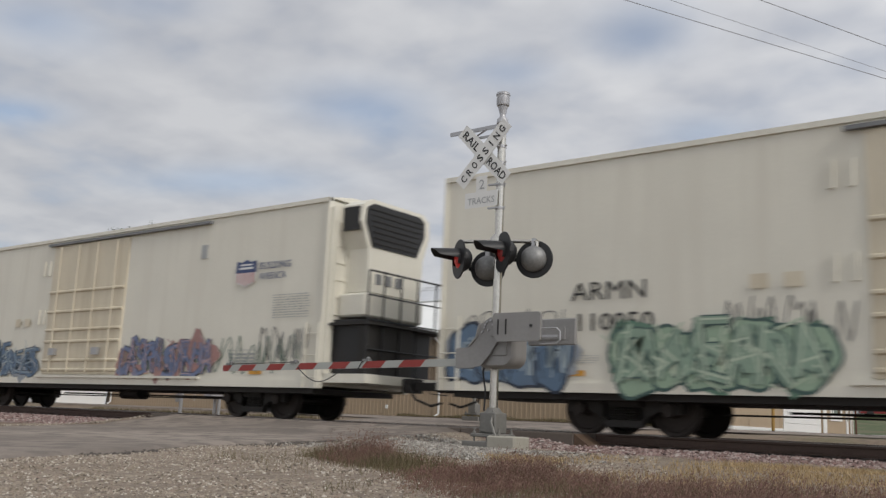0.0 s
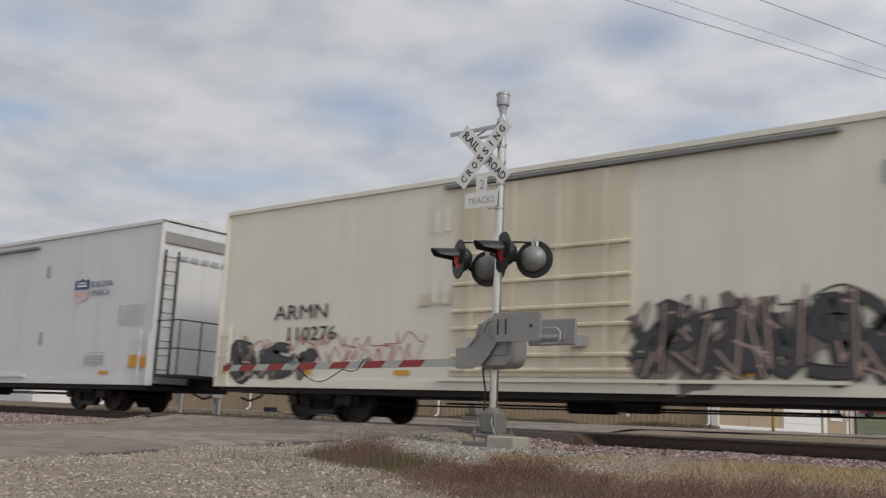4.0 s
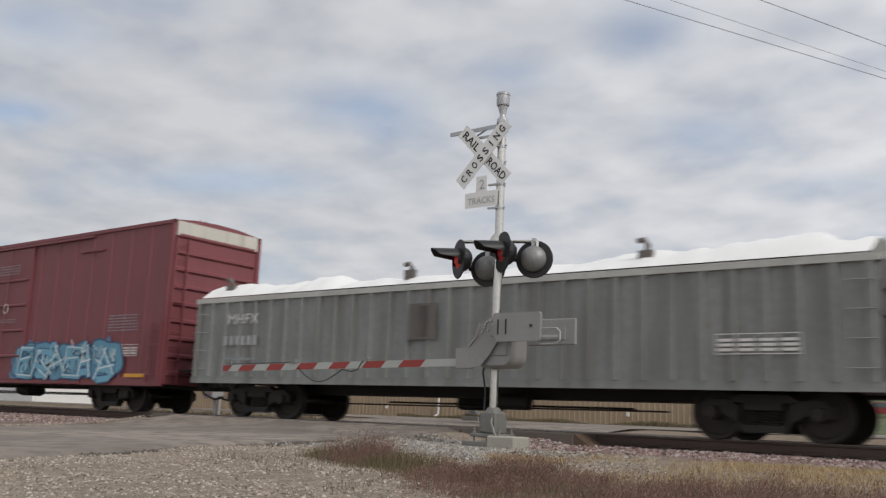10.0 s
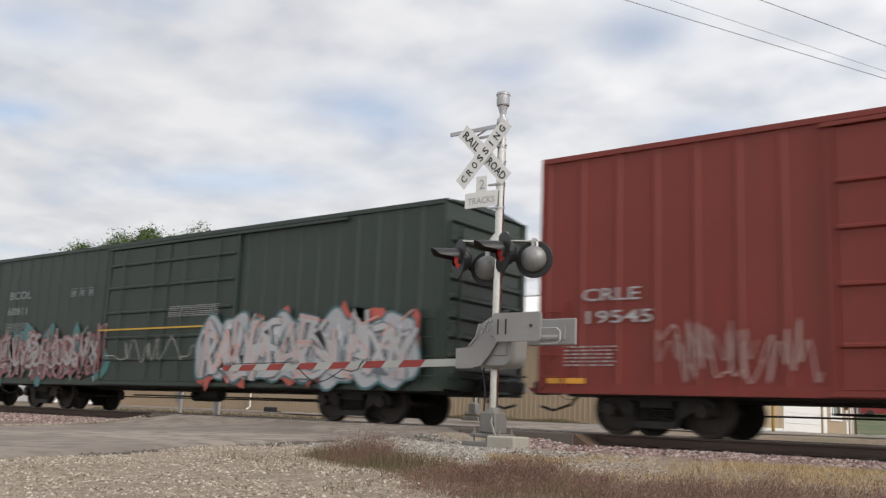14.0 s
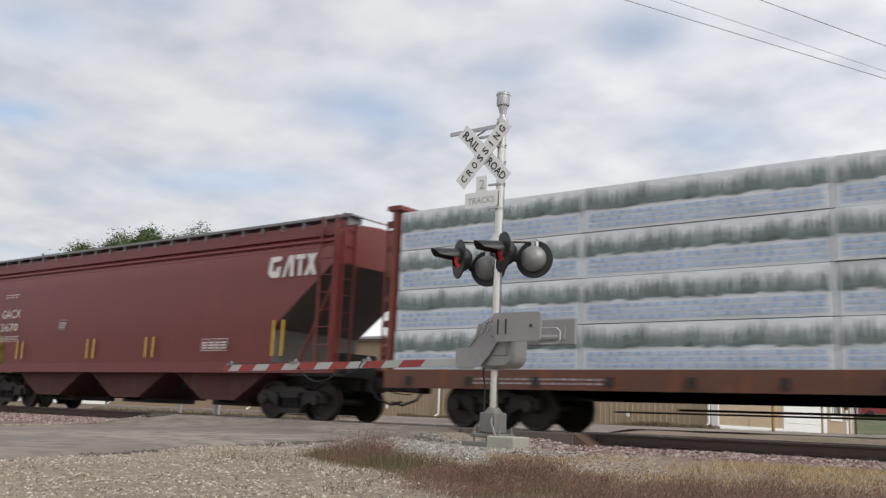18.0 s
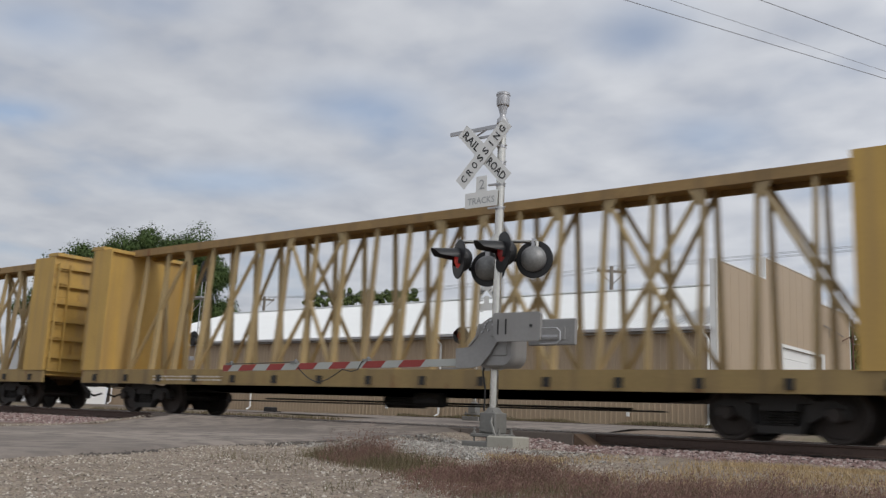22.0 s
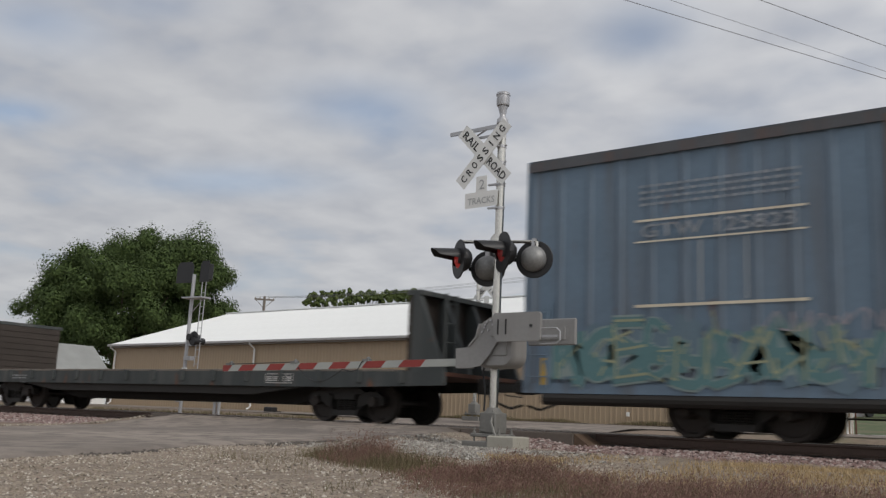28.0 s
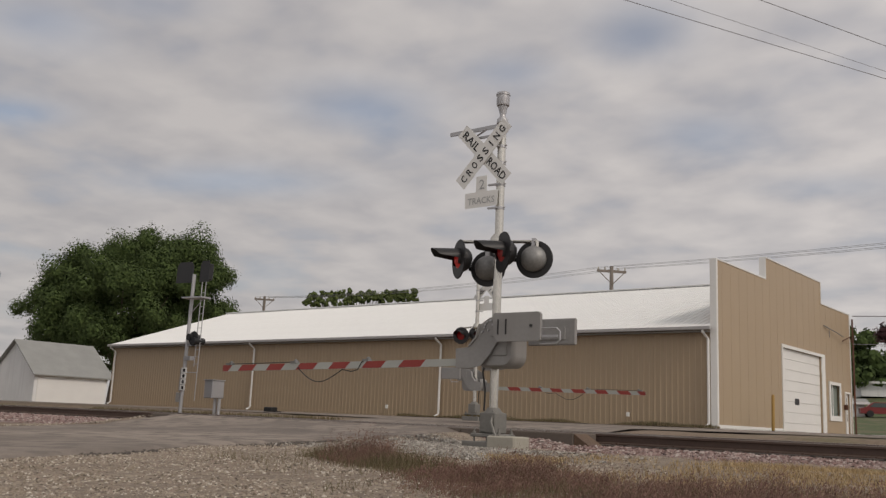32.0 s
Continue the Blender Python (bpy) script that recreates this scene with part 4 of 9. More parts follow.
def crossing_gate(m, group):
    """The gate machine on the mast with its counterweights, and the lowered striped arm along -x."""
    g = thing("crossing_gate", "grey crossing gate machine with lowered red and white striped arm", "crossing gate", m, group)
    vs, fs = [], []
    for y, k in ((-0.02, 1.0), (-0.27, 1.0), (-0.33, 0.97), (-0.36, 0.88)):
        ring = [(-0.10, 1.50), (-0.10, 1.24)]
        ring += [(0.04 - 0.14 * math.cos(radians(a)) , 1.24 - 0.14 * math.sin(radians(a))) for a in (25, 50, 75)]
        ring += [(0.38 + 0.17 * math.sin(radians(a)), 1.27 - 0.17 * math.cos(radians(a))) for a in (10, 30, 50, 70, 90)] + [(0.55, 1.50)]
        vs += [(0.225 + (x - 0.225) * k, y, 1.50 + (z - 1.50) * (k if k > 0.9 else 0.92)) for x, z in ring]
    m_ = len(vs) // 4
    for r in range(3):
        fs += [(r * m_ + i, r * m_ + (i + 1) % m_, (r + 1) * m_ + (i + 1) % m_, (r + 1) * m_ + i) for i in range(m_)]
    fs += [tuple(range(3 * m_, 4 * m_)), tuple(range(m_ - 1, -1, -1))]
    part("machine_case", Form().add(vs, fs), GATE_GREY, g, "rounded grey gate machine case", smooth=True)
    part("machine_lid", Form().box(0.03, 0.44, -0.372, -0.36, 1.27, 1.46, chamfer=0.005), GATE_GREY, g)
    part("mast_clamp", Form().box(-0.10, 0.10, -0.10, 0.10, 1.20, 1.50), GATE_GREY, g)
    side = [(-0.41, 1.37), (-0.39, 1.10), (-0.15, 1.09), (0.03, 1.12), (0.19, 1.28), (0.34, 1.50), (0.33, 1.82), (0.17, 1.80), (0.02, 1.71), (-0.03, 1.52), (-0.16, 1.39)]
    for y0 in (-0.42, 0.22):
        sp = part("arm_support", Form().slab(side, y0, y0 + 0.022), GATE_GREY, g, "bent steel arm support plate")
        part("support_flange", Form().slab([(-0.16, 1.39), (-0.03, 1.52), (0.02, 1.71), (0.0, 1.72), (-0.05, 1.53), (-0.17, 1.41)], y0 - 0.03, y0 + 0.05), GATE_GREY, sp)
    part("counterweight", Form().slab([(0.28, 1.83), (0.31, 1.85), (1.03, 1.85), (1.06, 1.82), (1.06, 1.47), (1.03, 1.45), (0.36, 1.45), (0.30, 1.55)], -0.50, -0.445), GATE_GREY, g, "heavy grey counterweight plate")
    part("counterweight", Form().box(0.40, 1.18, 0.25, 0.31, 1.46, 1.84, chamfer=0.012), GATE_GREY, g, "heavy grey counterweight plate")
    for y0 in (-0.44, 0.235):
        part("counterweight_arm", Form().box(0.20, 1.02, y0, y0 + 0.018, 1.54, 1.72), GATE_GREY, g)
    part("adjuster", Form().path([(1.04, -0.46, 1.41), (1.30, -0.46, 1.41), (1.35, -0.46, 1.46), (1.35, -0.46, 1.57), (1.30, -0.46, 1.62), (1.04, -0.46, 1.62)], 0.013), GALV, g, "bent rod counterweight adjuster")
    part("adjuster_bar", Form().box(1.06, 1.31, -0.468, -0.452, 1.50, 1.53), GALV, g)
    for bx, bz in ((0.10, 1.66), (0.14, 1.74), (0.20, 1.76), (0.06, 1.60), (0.24, 1.70), (0.16, 1.62), (0.11, 1.70)):
        part("bolt", Form().rod((bx, -0.445, bz), (bx, -0.42, bz), 0.014, 6), GALV, g)
    for bx in (0.37, 0.50):
        part("clamp_bar", Form().box(bx, bx + 0.014, -0.515, -0.50, 1.55, 1.76), BLACK, g)
    part("clamp_bolt", Form().rod((0.92, -0.52, 1.66), (0.92, -0.5, 1.66), 0.02, 8), BLACK, g)

    def zlo(x):
        return 1.142 + (x + 0.65) * 0.0160

    def zhi(x):
        return 1.254 + (x + 0.65) * 0.0165

    arm = part("gate_arm", Form().slab([(-0.36, zlo(-0.36)), (-0.36, zhi(-0.36)), (-5.97, zhi(-5.97)), (-5.97, zlo(-5.97))], -0.08, -0.04), STRIPE_WHITE, g, "long tapering white gate arm")
    sl = 0.055
    for a, b in ((-5.77, -5.97), (-5.12, -5.50), (-4.38, -4.76), (-3.59, -4.01), (-2.85, -3.23), (-2.08, -2.49), (-1.28, -1.72)):
        tip = b < -5.9
        part("stripe", Form().slab([(a - sl, zlo(a)), (a + sl, zhi(a)), (b + (0 if tip else sl), zhi(b)), (b - (0 if tip else sl), zlo(b))], -0.083, -0.037), STRIPE_RED, arm)
    for x in (-5.80, -4.12, -2.45):
        z = zhi(x)
        part("arm_lamp", Form().box(x - 0.07, x + 0.07, -0.10, -0.02, z, z + 0.035).lathe([(0.034, 0), (0.034, 0.02), (0.02, 0.04), (0, 0.045)], 14, pose(x + 0.03, -0.06, z + 0.03)), HOUSING, arm, "small gate arm lamp")
    pts = [(-4.0, -0.09, 1.13)]
    for i in range(11):
        u = i / 10
        pts.append((-3.95 + 1.0 * u, -0.10, 1.09 - 0.23 * math.sin(math.pi * u) * (1 - 0.25 * u)))
    part("arm_cable", Form().path(pts + [(-2.75, -0.09, 1.06), (-2.62, -0.085, 1.09), (-2.55, -0.085, 1.2), (-2.45, -0.08, 1.26)], 0.009, 5), BLACK, arm, "drooping black lamp cable")
    part("arm_cable", Form().path([(-5.75, -0.06, zhi(-5.75) + 0.02), (-4.2, -0.06, zhi(-4.2) + 0.02)], 0.008, 5), BLACK, arm)
    part("arm_bolt_plate", Form().box(-0.64, -0.36, -0.1, -0.02, 1.11, 1.29), GATE_GREY, arm)
    return g


MAST1 = pose(-7.66, 11.22, -0.22)
MAST2 = pose(-17.72, 24.85, 0.12, 0, 0, 180)
crossing_signal(MAST1, "crossing signals")
crossing_signal(MAST2 @ pose(0, 0, 0.10), "crossing signals")
crossing_gate(MAST1, "crossing gates")
crossing_gate(MAST2 @ pose(0, 0, -0.10), "crossing gates")
single("concrete_block", Form().box(0.20, 0.66, -0.45, -0.05, -0.06, 0.16, chamfer=0.02), CONCRETE, "weathered concrete block beside the signal base", "block", MAST1)


# ---- railway signal mast and equipment box beyond the tracks ----
rs = thing("railway_signal", "grey railway signal mast with dark heads and a ladder", "railway signal", pose(-32.5, 24.5, -0.08, 0, 1.2, 0))
part("mast", Form().rod((0, 0, 0), (0, 0, 5.9), 0.075, 14), GALV, rs, smooth=True)
part("ladder", Form().rod((0.85, 0, 0.6), (0.85, 0, 5.75), 0.02, 6).rod((0.60, 0, 2.0), (0.60, 0, 5.6), 0.02, 6), GALV, rs, "steel ladder")
for i in range(11):
    part("rung", Form().rod((0.60, 0, 2.1 + 0.3 * i), (0.85, 0, 2.1 + 0.3 * i), 0.012, 5), GALV, rs)
for x, w in ((-0.62, 0.56), (0.72, 0.30)):
    head = part("signal_head", Form().slab([(x - w, 5.55), (x + w, 5.55), (x + w, 6.25), (x + w * 0.7, 6.45), (x - w * 0.7, 6.45), (x - w, 6.25)], -0.03, 0.0), BLACK, rs, "dark signal head with backing")
    part("lamp_case", Form().box(x - 0.12, x + 0.12, 0.0, 0.35, 5.65, 6.35, chamfer=0.03), BLACK, head)
part("platform", Form().box(-0.4, 0.95, -0.25, 0.25, 4.85, 4.91).rod((0, 0, 4.2), (0.8, 0, 4.85), 0.02, 6), GALV, rs)
part("signal_head", Form().lathe([(0.30, 0.0), (0.31, 0.02), (0.30, 0.04)], 24, pose(0.55, -0.1, 3.15, 90)).rod((0.42, -0.3, 3.2), (0.42, 0.25, 3.2), 0.14, 14).rod((0.74, -0.3, 3.05), (0.74, 0.25, 3.05), 0.14, 14), BLACK, rs, "round lower signal head", smooth=True)
part("bracket", Form().box(0, 0.6, -0.03, 0.03, 2.85, 2.92).box(-0.02, 0.42, -0.1, 0.1, 2.25, 2.42).rod((0, 0, 1.75), (0.85, 0, 1.75), 0.02, 6), GALV, rs)
plate = part("number_plate", Form().box(-0.12, 0.12, -0.11, -0.085, 0.95, 1.9), GATE_GREY, rs, "grey plate with white number boards")
for z in (1.00, 1.24, 1.48, 1.72):
    board = part("number_board", Form().box(-0.02, 0.32, -0.13, -0.115, z, z + 0.21), SIGN_WHITE, plate, "white number board")
    part("number_bar", Form().box(0.08, 0.22, -0.136, -0.131, z + 0.04, z + 0.17), BLACK, board)
part("relay_box", Form().box(-0.28, -0.06, -0.1, 0.1, 0.5, 0.9, chamfer=0.01), GATE_GREY, rs)
eb = thing("equipment_box", "light grey steel equipment box on two posts", "equipment box", pose(-30.2, 24.5, -0.1))
part("cabinet", Form().box(-0.30, 0.22, -0.45, 0.15, 0.72, 1.42, chamfer=0.02).box(-0.33, 0.25, -0.48, 0.18, 1.42, 1.46), GALV, eb)
part("cabinet_door", Form().box(0.22, 0.235, -0.42, 0.12, 0.76, 1.38), GALV, eb)
for x in (-0.1, 0.16):
    part("post", Form().rod((x, 0, 0), (x, 0, 0.72), 0.07, 12), GALV, eb, smooth=True)
single("dark_block", Form().box(-0.35, 0.2, -0.2, 0.2, 0, 0.3, chamfer=0.03).box(0.2, 0.5, -0.15, 0.15, 0, 0.12), BLACK, "small dark junction block on the ground", "block", pose(-33.2, 30.2, 0.12))

# ---- metal building ----
B = pose(-13.75, 35.58, 0.0, 0, 0, -1.013)
bld = thing("metal_building", "tan metal storage building with white roof and stepped false front", "building", B)
BASE_Z, EAVE_Z, RIDGE_Z, LEN, WID = 0.20, 4.26, 7.42, 42.0, 18.7
CORE = material("building_core", (0.36, 0.25, 0.15), 0.6)
part("wall_core", Form().box(-LEN, -0.24, 0.06, 0.2, BASE_Z, EAVE_Z).box(-LEN, -LEN + 0.14, 0.2, WID - 0.2, BASE_Z, EAVE_Z).box(-LEN, -0.24, WID - 0.2, WID, BASE_Z, EAVE_Z).slab([(-LEN, EAVE_Z), (-LEN + 0.14, EAVE_Z), (-LEN + 0.14, EAVE_Z + .05), (-LEN, EAVE_Z + .05)], 0.2, WID - .2), CORE, bld)
wf = Form()
wf.extrude_x([(0.1, EAVE_Z), (WID - 0.1, EAVE_Z), (WID / 2, RIDGE_Z - 0.08)], -LEN, -LEN + 0.14)
part("gable_wall", wf, TAN_WALL, bld)
panel = Form()
pts, w = [], 1.0
for i in range(4):
    x = i * 0.25
    pts += [(x, 0.035), (x + 0.03, 0.016), (x + 0.07, 0.016), (x + 0.10, 0.035)]
pts += [(w, 0.035)]
vs = [(x, y, z) for x, y in pts for z in (BASE_Z, EAVE_Z)]
panel.add(vs, [(2 * i, 2 * i + 2, 2 * i + 3, 2 * i + 1) for i in range(len(pts) - 1)])
PANEL = panel.data("wall_panel", TAN_WALL)
for i in range(int(LEN)):
    part("wall_panel", PANEL, TAN_WALL, bld, m=pose(-LEN + i - 0.24, 0.02, 0))
# roof: two slopes of ribbed sheets
ov = 0.35
slope = (RIDGE_Z - EAVE_Z) / (WID / 2)
for s in (0, 1):
    rp = Form()
    y0, y1 = (-ov, WID / 2) if s == 0 else (WID + ov, WID / 2)
    z0 = EAVE_Z - slope * ov + 0.08
    pr = []
    for i in range(4):
        x = i * 0.25
        pr += [(x, 0), (x + 0.2, 0), (x + 0.215, 0.03), (x + 0.235, 0.03)]
    pr += [(1.0, 0)]
    vs = [p for x, d in pr for p in ((x, y0, z0 + d), (x, y1, RIDGE_Z + d))]
    rp.add(vs, [(2 * i, 2 * i + 2, 2 * i + 3, 2 * i + 1) for i in range(len(pr) - 1)])
    ROOFP = rp.data("roof_sheet", ROOF_WHITE)
    for i in range(int(LEN)):
        part("roof_sheet", ROOFP, ROOF_WHITE, bld, m=pose(-LEN + i - 0.24, 0, 0))
part("roof_deck", Form().add([(-LEN - .3, -ov, EAVE_Z - slope * ov + .05), (-0.24, -ov, EAVE_Z - slope * ov + .05), (-0.24, WID / 2, RIDGE_Z - .03), (-LEN - .3, WID / 2, RIDGE_Z - .03), (-LEN - .3, WID + ov, EAVE_Z - slope * ov + .05), (-0.24, WID + ov, EAVE_Z - slope * ov + .05)], [(0, 1, 2, 3), (3, 2, 5, 4)]), WHITE_TRIM, bld)
part("ridge_cap", Form().box(-LEN - .3, -0.24, WID / 2 - 0.2, WID / 2 + 0.2, RIDGE_Z, RIDGE_Z + 0.06), ROOF_WHITE, bld)
part("gutter", Form().box(-LEN - 0.3, -0.1, -ov - 0.12, -ov + 0.02, EAVE_Z - 0.17, EAVE_Z - 0.03, chamfer=0.015), GUTTER, bld, "grey-white eaves gutter")
part("fascia", Form().box(-LEN - 0.3, -0.24, -ov + 0.03, 0.02, EAVE_Z - 0.24, EAVE_Z - 0.2), GATE_GREY, bld)
for x in (-LEN + 0.05, -27.75, -13.95, -0.42):
    part("downspout", Form().path([(x, -ov - 0.05, EAVE_Z - 0.14), (x, -ov - 0.05, EAVE_Z - 0.24), (x + 0.1, -0.08, EAVE_Z - 0.5), (x + 0.1, -0.08, 0.45), (x, -0.25, 0.30)], 0.055, 8), WHITE_TRIM, bld, "white downspout")
for x in (-17.3, -3.9):
    part("outlet_box", Form().box(x, x + 0.12, -0.06, 0.02, 0.62, 0.80), WHITE_TRIM, bld)
part("base_strip", Form().box(-LEN, -0.4, -0.01, 0.05, BASE_Z - 0.3, BASE_Z), CONCRETE, bld)
# false front with real openings
FX0, FX1 = -0.24, 0.0
steps = [(0.0, 6.95), (5.65, 6.95), (5.65, 7.93), (13.65, 7.93), (13.65, 6.82), (18.7, 6.82)]
DOOR, WIN, ENT = (7.62, 13.42, 4.10), (14.65, 16.45, 1.12, 2.86), (17.45, 18.2, 2.45)


def front_piece(y0, y1, z0, z1):
    part("front_panel", Form().box(FX0, FX1, y0, y1, z0, z1), TAN_WALL, bld)


front_piece(0, 5.65, BASE_Z + 0.1, 6.95)
front_piece(5.65, DOOR[0], BASE_Z + 0.1, 7.93)
front_piece(DOOR[0], DOOR[1], DOOR[2], 7.93)
front_piece(DOOR[1], 13.65, BASE_Z, 7.93)
front_piece(13.65, WIN[0], BASE_Z, 6.82)
front_piece(WIN[0], WIN[1], BASE_Z, WIN[2])
front_piece(WIN[0], WIN[1], WIN[3], 6.82)
front_piece(WIN[1], ENT[0], BASE_Z, 6.82)
front_piece(ENT[0], ENT[1], ENT[2], 6.82)
front_piece(ENT[1], 18.7, BASE_Z, 6.82)
for i in range(20):
    y = 0.92 * i + 0.6
    top = 6.95 if y < 5.65 else 7.93 if y < 13.65 else 6.82
    lo = BASE_Z + 0.12
    if DOOR[0] - 0.1 < y < DOOR[1] + 0.1:
        lo = DOOR[2] + 0.12
    if WIN[0] - 0.1 < y < WIN[1] + 0.1:
        lo = WIN[3] + 0.12
    if ENT[0] - 0.1 < y < ENT[1] + 0.1:
        lo = ENT[2] + 0.12
    part("siding_rib", Form().box(0.0, 0.0035, y, y + 0.035, lo, top - 0.05), TAN_WALL, bld)
for (ya, za), (yb, zb) in zip(steps, steps[1:]):
    if za == zb:
        part("parapet_cap", Form().box(FX0 - 0.03, FX1 + 0.03, ya, yb, za, za + 0.05), WHITE_TRIM, bld, "white metal parapet cap")
    else:
        part("parapet_cap", Form().box(FX0 - 0.03, FX1 + 0.03, ya - 0.03, ya + 0.0, min(za, zb) + 0.06, max(za, zb)), WHITE_TRIM, bld, "white metal parapet cap")
part("corner_trim", Form().box(FX0 - 0.01, FX1 + 0.015, -0.03, 0.0, BASE_Z, 6.95).box(FX1 + 0.0, FX1 + 0.03, 0.0, 0.1, BASE_Z, 6.95), WHITE_TRIM, bld)
part("corner_trim", Form().box(FX1 + 0.002, FX1 + 0.03, 18.62, 18.73, BASE_Z, 6.82), WHITE_TRIM, bld)
part("base_trim", Form().box(FX1, FX1 + 0.04, 0.1, DOOR[0] - 0.15, BASE_Z, BASE_Z + 0.22), WHITE_TRIM, bld, "white base board")
gd = part("garage_door", Form().box(FX0 + 0.05, FX0 + 0.12, DOOR[0], DOOR[1], BASE_Z, DOOR[2]), WHITE_TRIM, bld, "white sectional overhead garage door")
for i in range(8):
    h = (DOOR[2] - BASE_Z) / 8
    part("door_section", Form().box(FX0 + 0.12, FX0 + 0.15, DOOR[0] + 0.01, DOOR[1] - 0.01, BASE_Z + i * h + 0.012, BASE_Z + (i + 1) * h - 0.012, chamfer=0.005), WHITE_TRIM, gd)
part("door_window", Form().box(FX0 + 0.15, FX0 + 0.16, 9.5, 10.1, 1.55, 1.85), BLACK, gd)
for a, b, c, d in ((DOOR[0] - 0.14, DOOR[0], BASE_Z, DOOR[2] + 0.14), (DOOR[1], DOOR[1] + 0.5, BASE_Z, DOOR[2] + 0.14), (DOOR[0], DOOR[1], DOOR[2], DOOR[2] + 0.14)):
    part("door_trim", Form().box(FX1 + 0.002, FX1 + 0.05, a, b, c, d), WHITE_TRIM, bld)
win = part("window", Form().box(FX0 + 0.1, FX0 + 0.12, WIN[0], WIN[1], WIN[2], WIN[3]), WINDOW_PALE, bld, "window with pale frame and glass painted pale for reflection")
for a, b, c, d in ((WIN[0] - 0.12, WIN[0] + 0.1, WIN[2] - 0.16, WIN[3] + 0.1), (WIN[1] - 0.1, WIN[1] + 0.12, WIN[2] - 0.16, WIN[3] + 0.1), (WIN[0] + .1, WIN[1] - .1, WIN[3] - 0.06, WIN[3] + 0.1), (WIN[0] + .1, WIN[1] - .1, WIN[2] - 0.16, WIN[2] + 0.1)):
    part("window_frame", Form().box(FX1 + 0.002, FX1 + 0.06, a, b, c, d), WHITE_TRIM, win)
part("window_bar", Form().box(FX0 + 0.12, FX0 + 0.15, (WIN[0] + WIN[1]) / 2 - 0.03, (WIN[0] + WIN[1]) / 2 + 0.03, WIN[2], WIN[3]), WHITE_TRIM, win)
ed = part("entry_door", Form().box(FX0 + 0.10, FX0 + 0.16, ENT[0], ENT[1], BASE_Z, ENT[2]), WHITE_TRIM, bld, "white entry door with a tall dark pane")
part("door_pane", Form().box(FX0 + 0.16, FX0 + 0.17, ENT[0] + 0.22, ENT[1] - 0.2, 1.0, 2.25), GLASS_DARK, ed)
part("door_frame", Form().box(FX1 + 0.002, FX1 + 0.05, ENT[0] - 0.1, ENT[0], BASE_Z, ENT[2] + 0.1).box(FX1 + 0.002, FX1 + 0.05, ENT[1], ENT[1] + 0.1, BASE_Z, ENT[2] + 0.1).box(FX1 + 0.002, FX1 + 0.05, ENT[0], ENT[1], ENT[2], ENT[2] + 0.1), WHITE_TRIM, ed)
part("service_mast", Form().rod((0.15, 18.75, 0.3), (0.15, 18.75, 6.6), 0.05, 8).path([(0.1, 18.7, 5.3), (0.3, 17.6, 5.5), (0.2, 16.6, 5.2)], 0.03).box(0.03, 0.2, 17.1, 17.25, 1.6, 1.85), RUST_DECK, bld, "rusty electrical service mast")
part("lamp_arm", Form().path([(0.05, 13.9, 5.75), (0.2, 15.6, 5.55), (0.25, 16.6, 5.42)], 0.025).path([(0.1, 14.6, 5.6), (0.12, 14.6, 5.2)], 0.02), WIRE, bld)
single("yellow_post", Form().lathe([(0.065, 0), (0.065, 1.42), (0.05, 1.47), (0, 1.5)], 14), YELLOW_POST, "leaning faded yellow guard post", "post", pose(-12.6, 38.6, 0.25, 0, 1), smooth=True)

# ---- white shed, houses, far things ----
sh = thing("shed", "small white wooden garage with grey shingle roof", "shed", pose(-72.6, 40.2, 0.1, 0, 0, 88))
SW, SD, SE, SR = 6.5, 7.2, 2.62, 5.3
part("wall", Form().box(0, SW, 0.0, 0.12, 0, SE), SHED_WHITE, sh)
part("wall", Form().box(0, 0.12, 0.12, SD, 0, SE), SHED_WHITE, sh)
part("wall", Form().box(SW - 0.12, SW, 0.12, SD, 0, SE), SHED_WHITE, sh)
part("wall", Form().box(0, SW, SD, SD + 0.12, 0, SE), SHED_WHITE, sh)
for i in range(12):
    part("clapboard", Form().box(-0.03, 0.0, 0.0, SD, 0.05 + i * 0.21, 0.25 + i * 0.21), SHED_WHITE, sh)
for i in range(11):
    w_ = SD / 2 * (1 - (i + 1) / 12.5)
    part("clapboard", Form().box(-0.03, 0.0, SD / 2 - w_, SD / 2 + w_, SE + i * 0.21, SE + 0.2 + i * 0.21), SHED_WHITE, sh)
for x in (0.0, SW - 0.1):
    part("gable", Form().extrude_x([(0.0, SE), (SD, SE), (SD / 2, SR - 0.1)], x, x + 0.1), SHED_WHITE, sh)
for s_ in (0, 1):
    y0, y1 = (-0.4, SD / 2) if s_ == 0 else (SD + 0.4, SD / 2)
    ez = SE - 0.22
    part("roof_slope", Form().add([(-0.35, y0, ez), (SW + 0.4, y0, ez), (SW + 0.4, y1, SR), (-0.35, y1, SR), (-0.35, y0, ez - 0.1), (SW + 0.4, y0, ez - 0.1), (SW + 0.4, y1, SR - 0.1), (-0.35, y1, SR - 0.1)], [(0, 1, 2, 3), (7, 6, 5, 4), (0, 4, 5, 1), (1, 5, 6, 2), (2, 6, 7, 3), (3, 7, 4, 0)]), SHINGLE, sh)
gdoor = part("garage_door", Form().box(0.25, SW - 0.15, -0.05, 0.0, 0.0, 2.35), WHITE_TRIM, sh, "white double garage door")
for i in range(4):
    part("door_section", Form().box(0.28, SW - 0.18, -0.065, -0.05, 0.03 + i * 0.58, 0.58 + i * 0.58), WHITE_TRIM, gdoor)


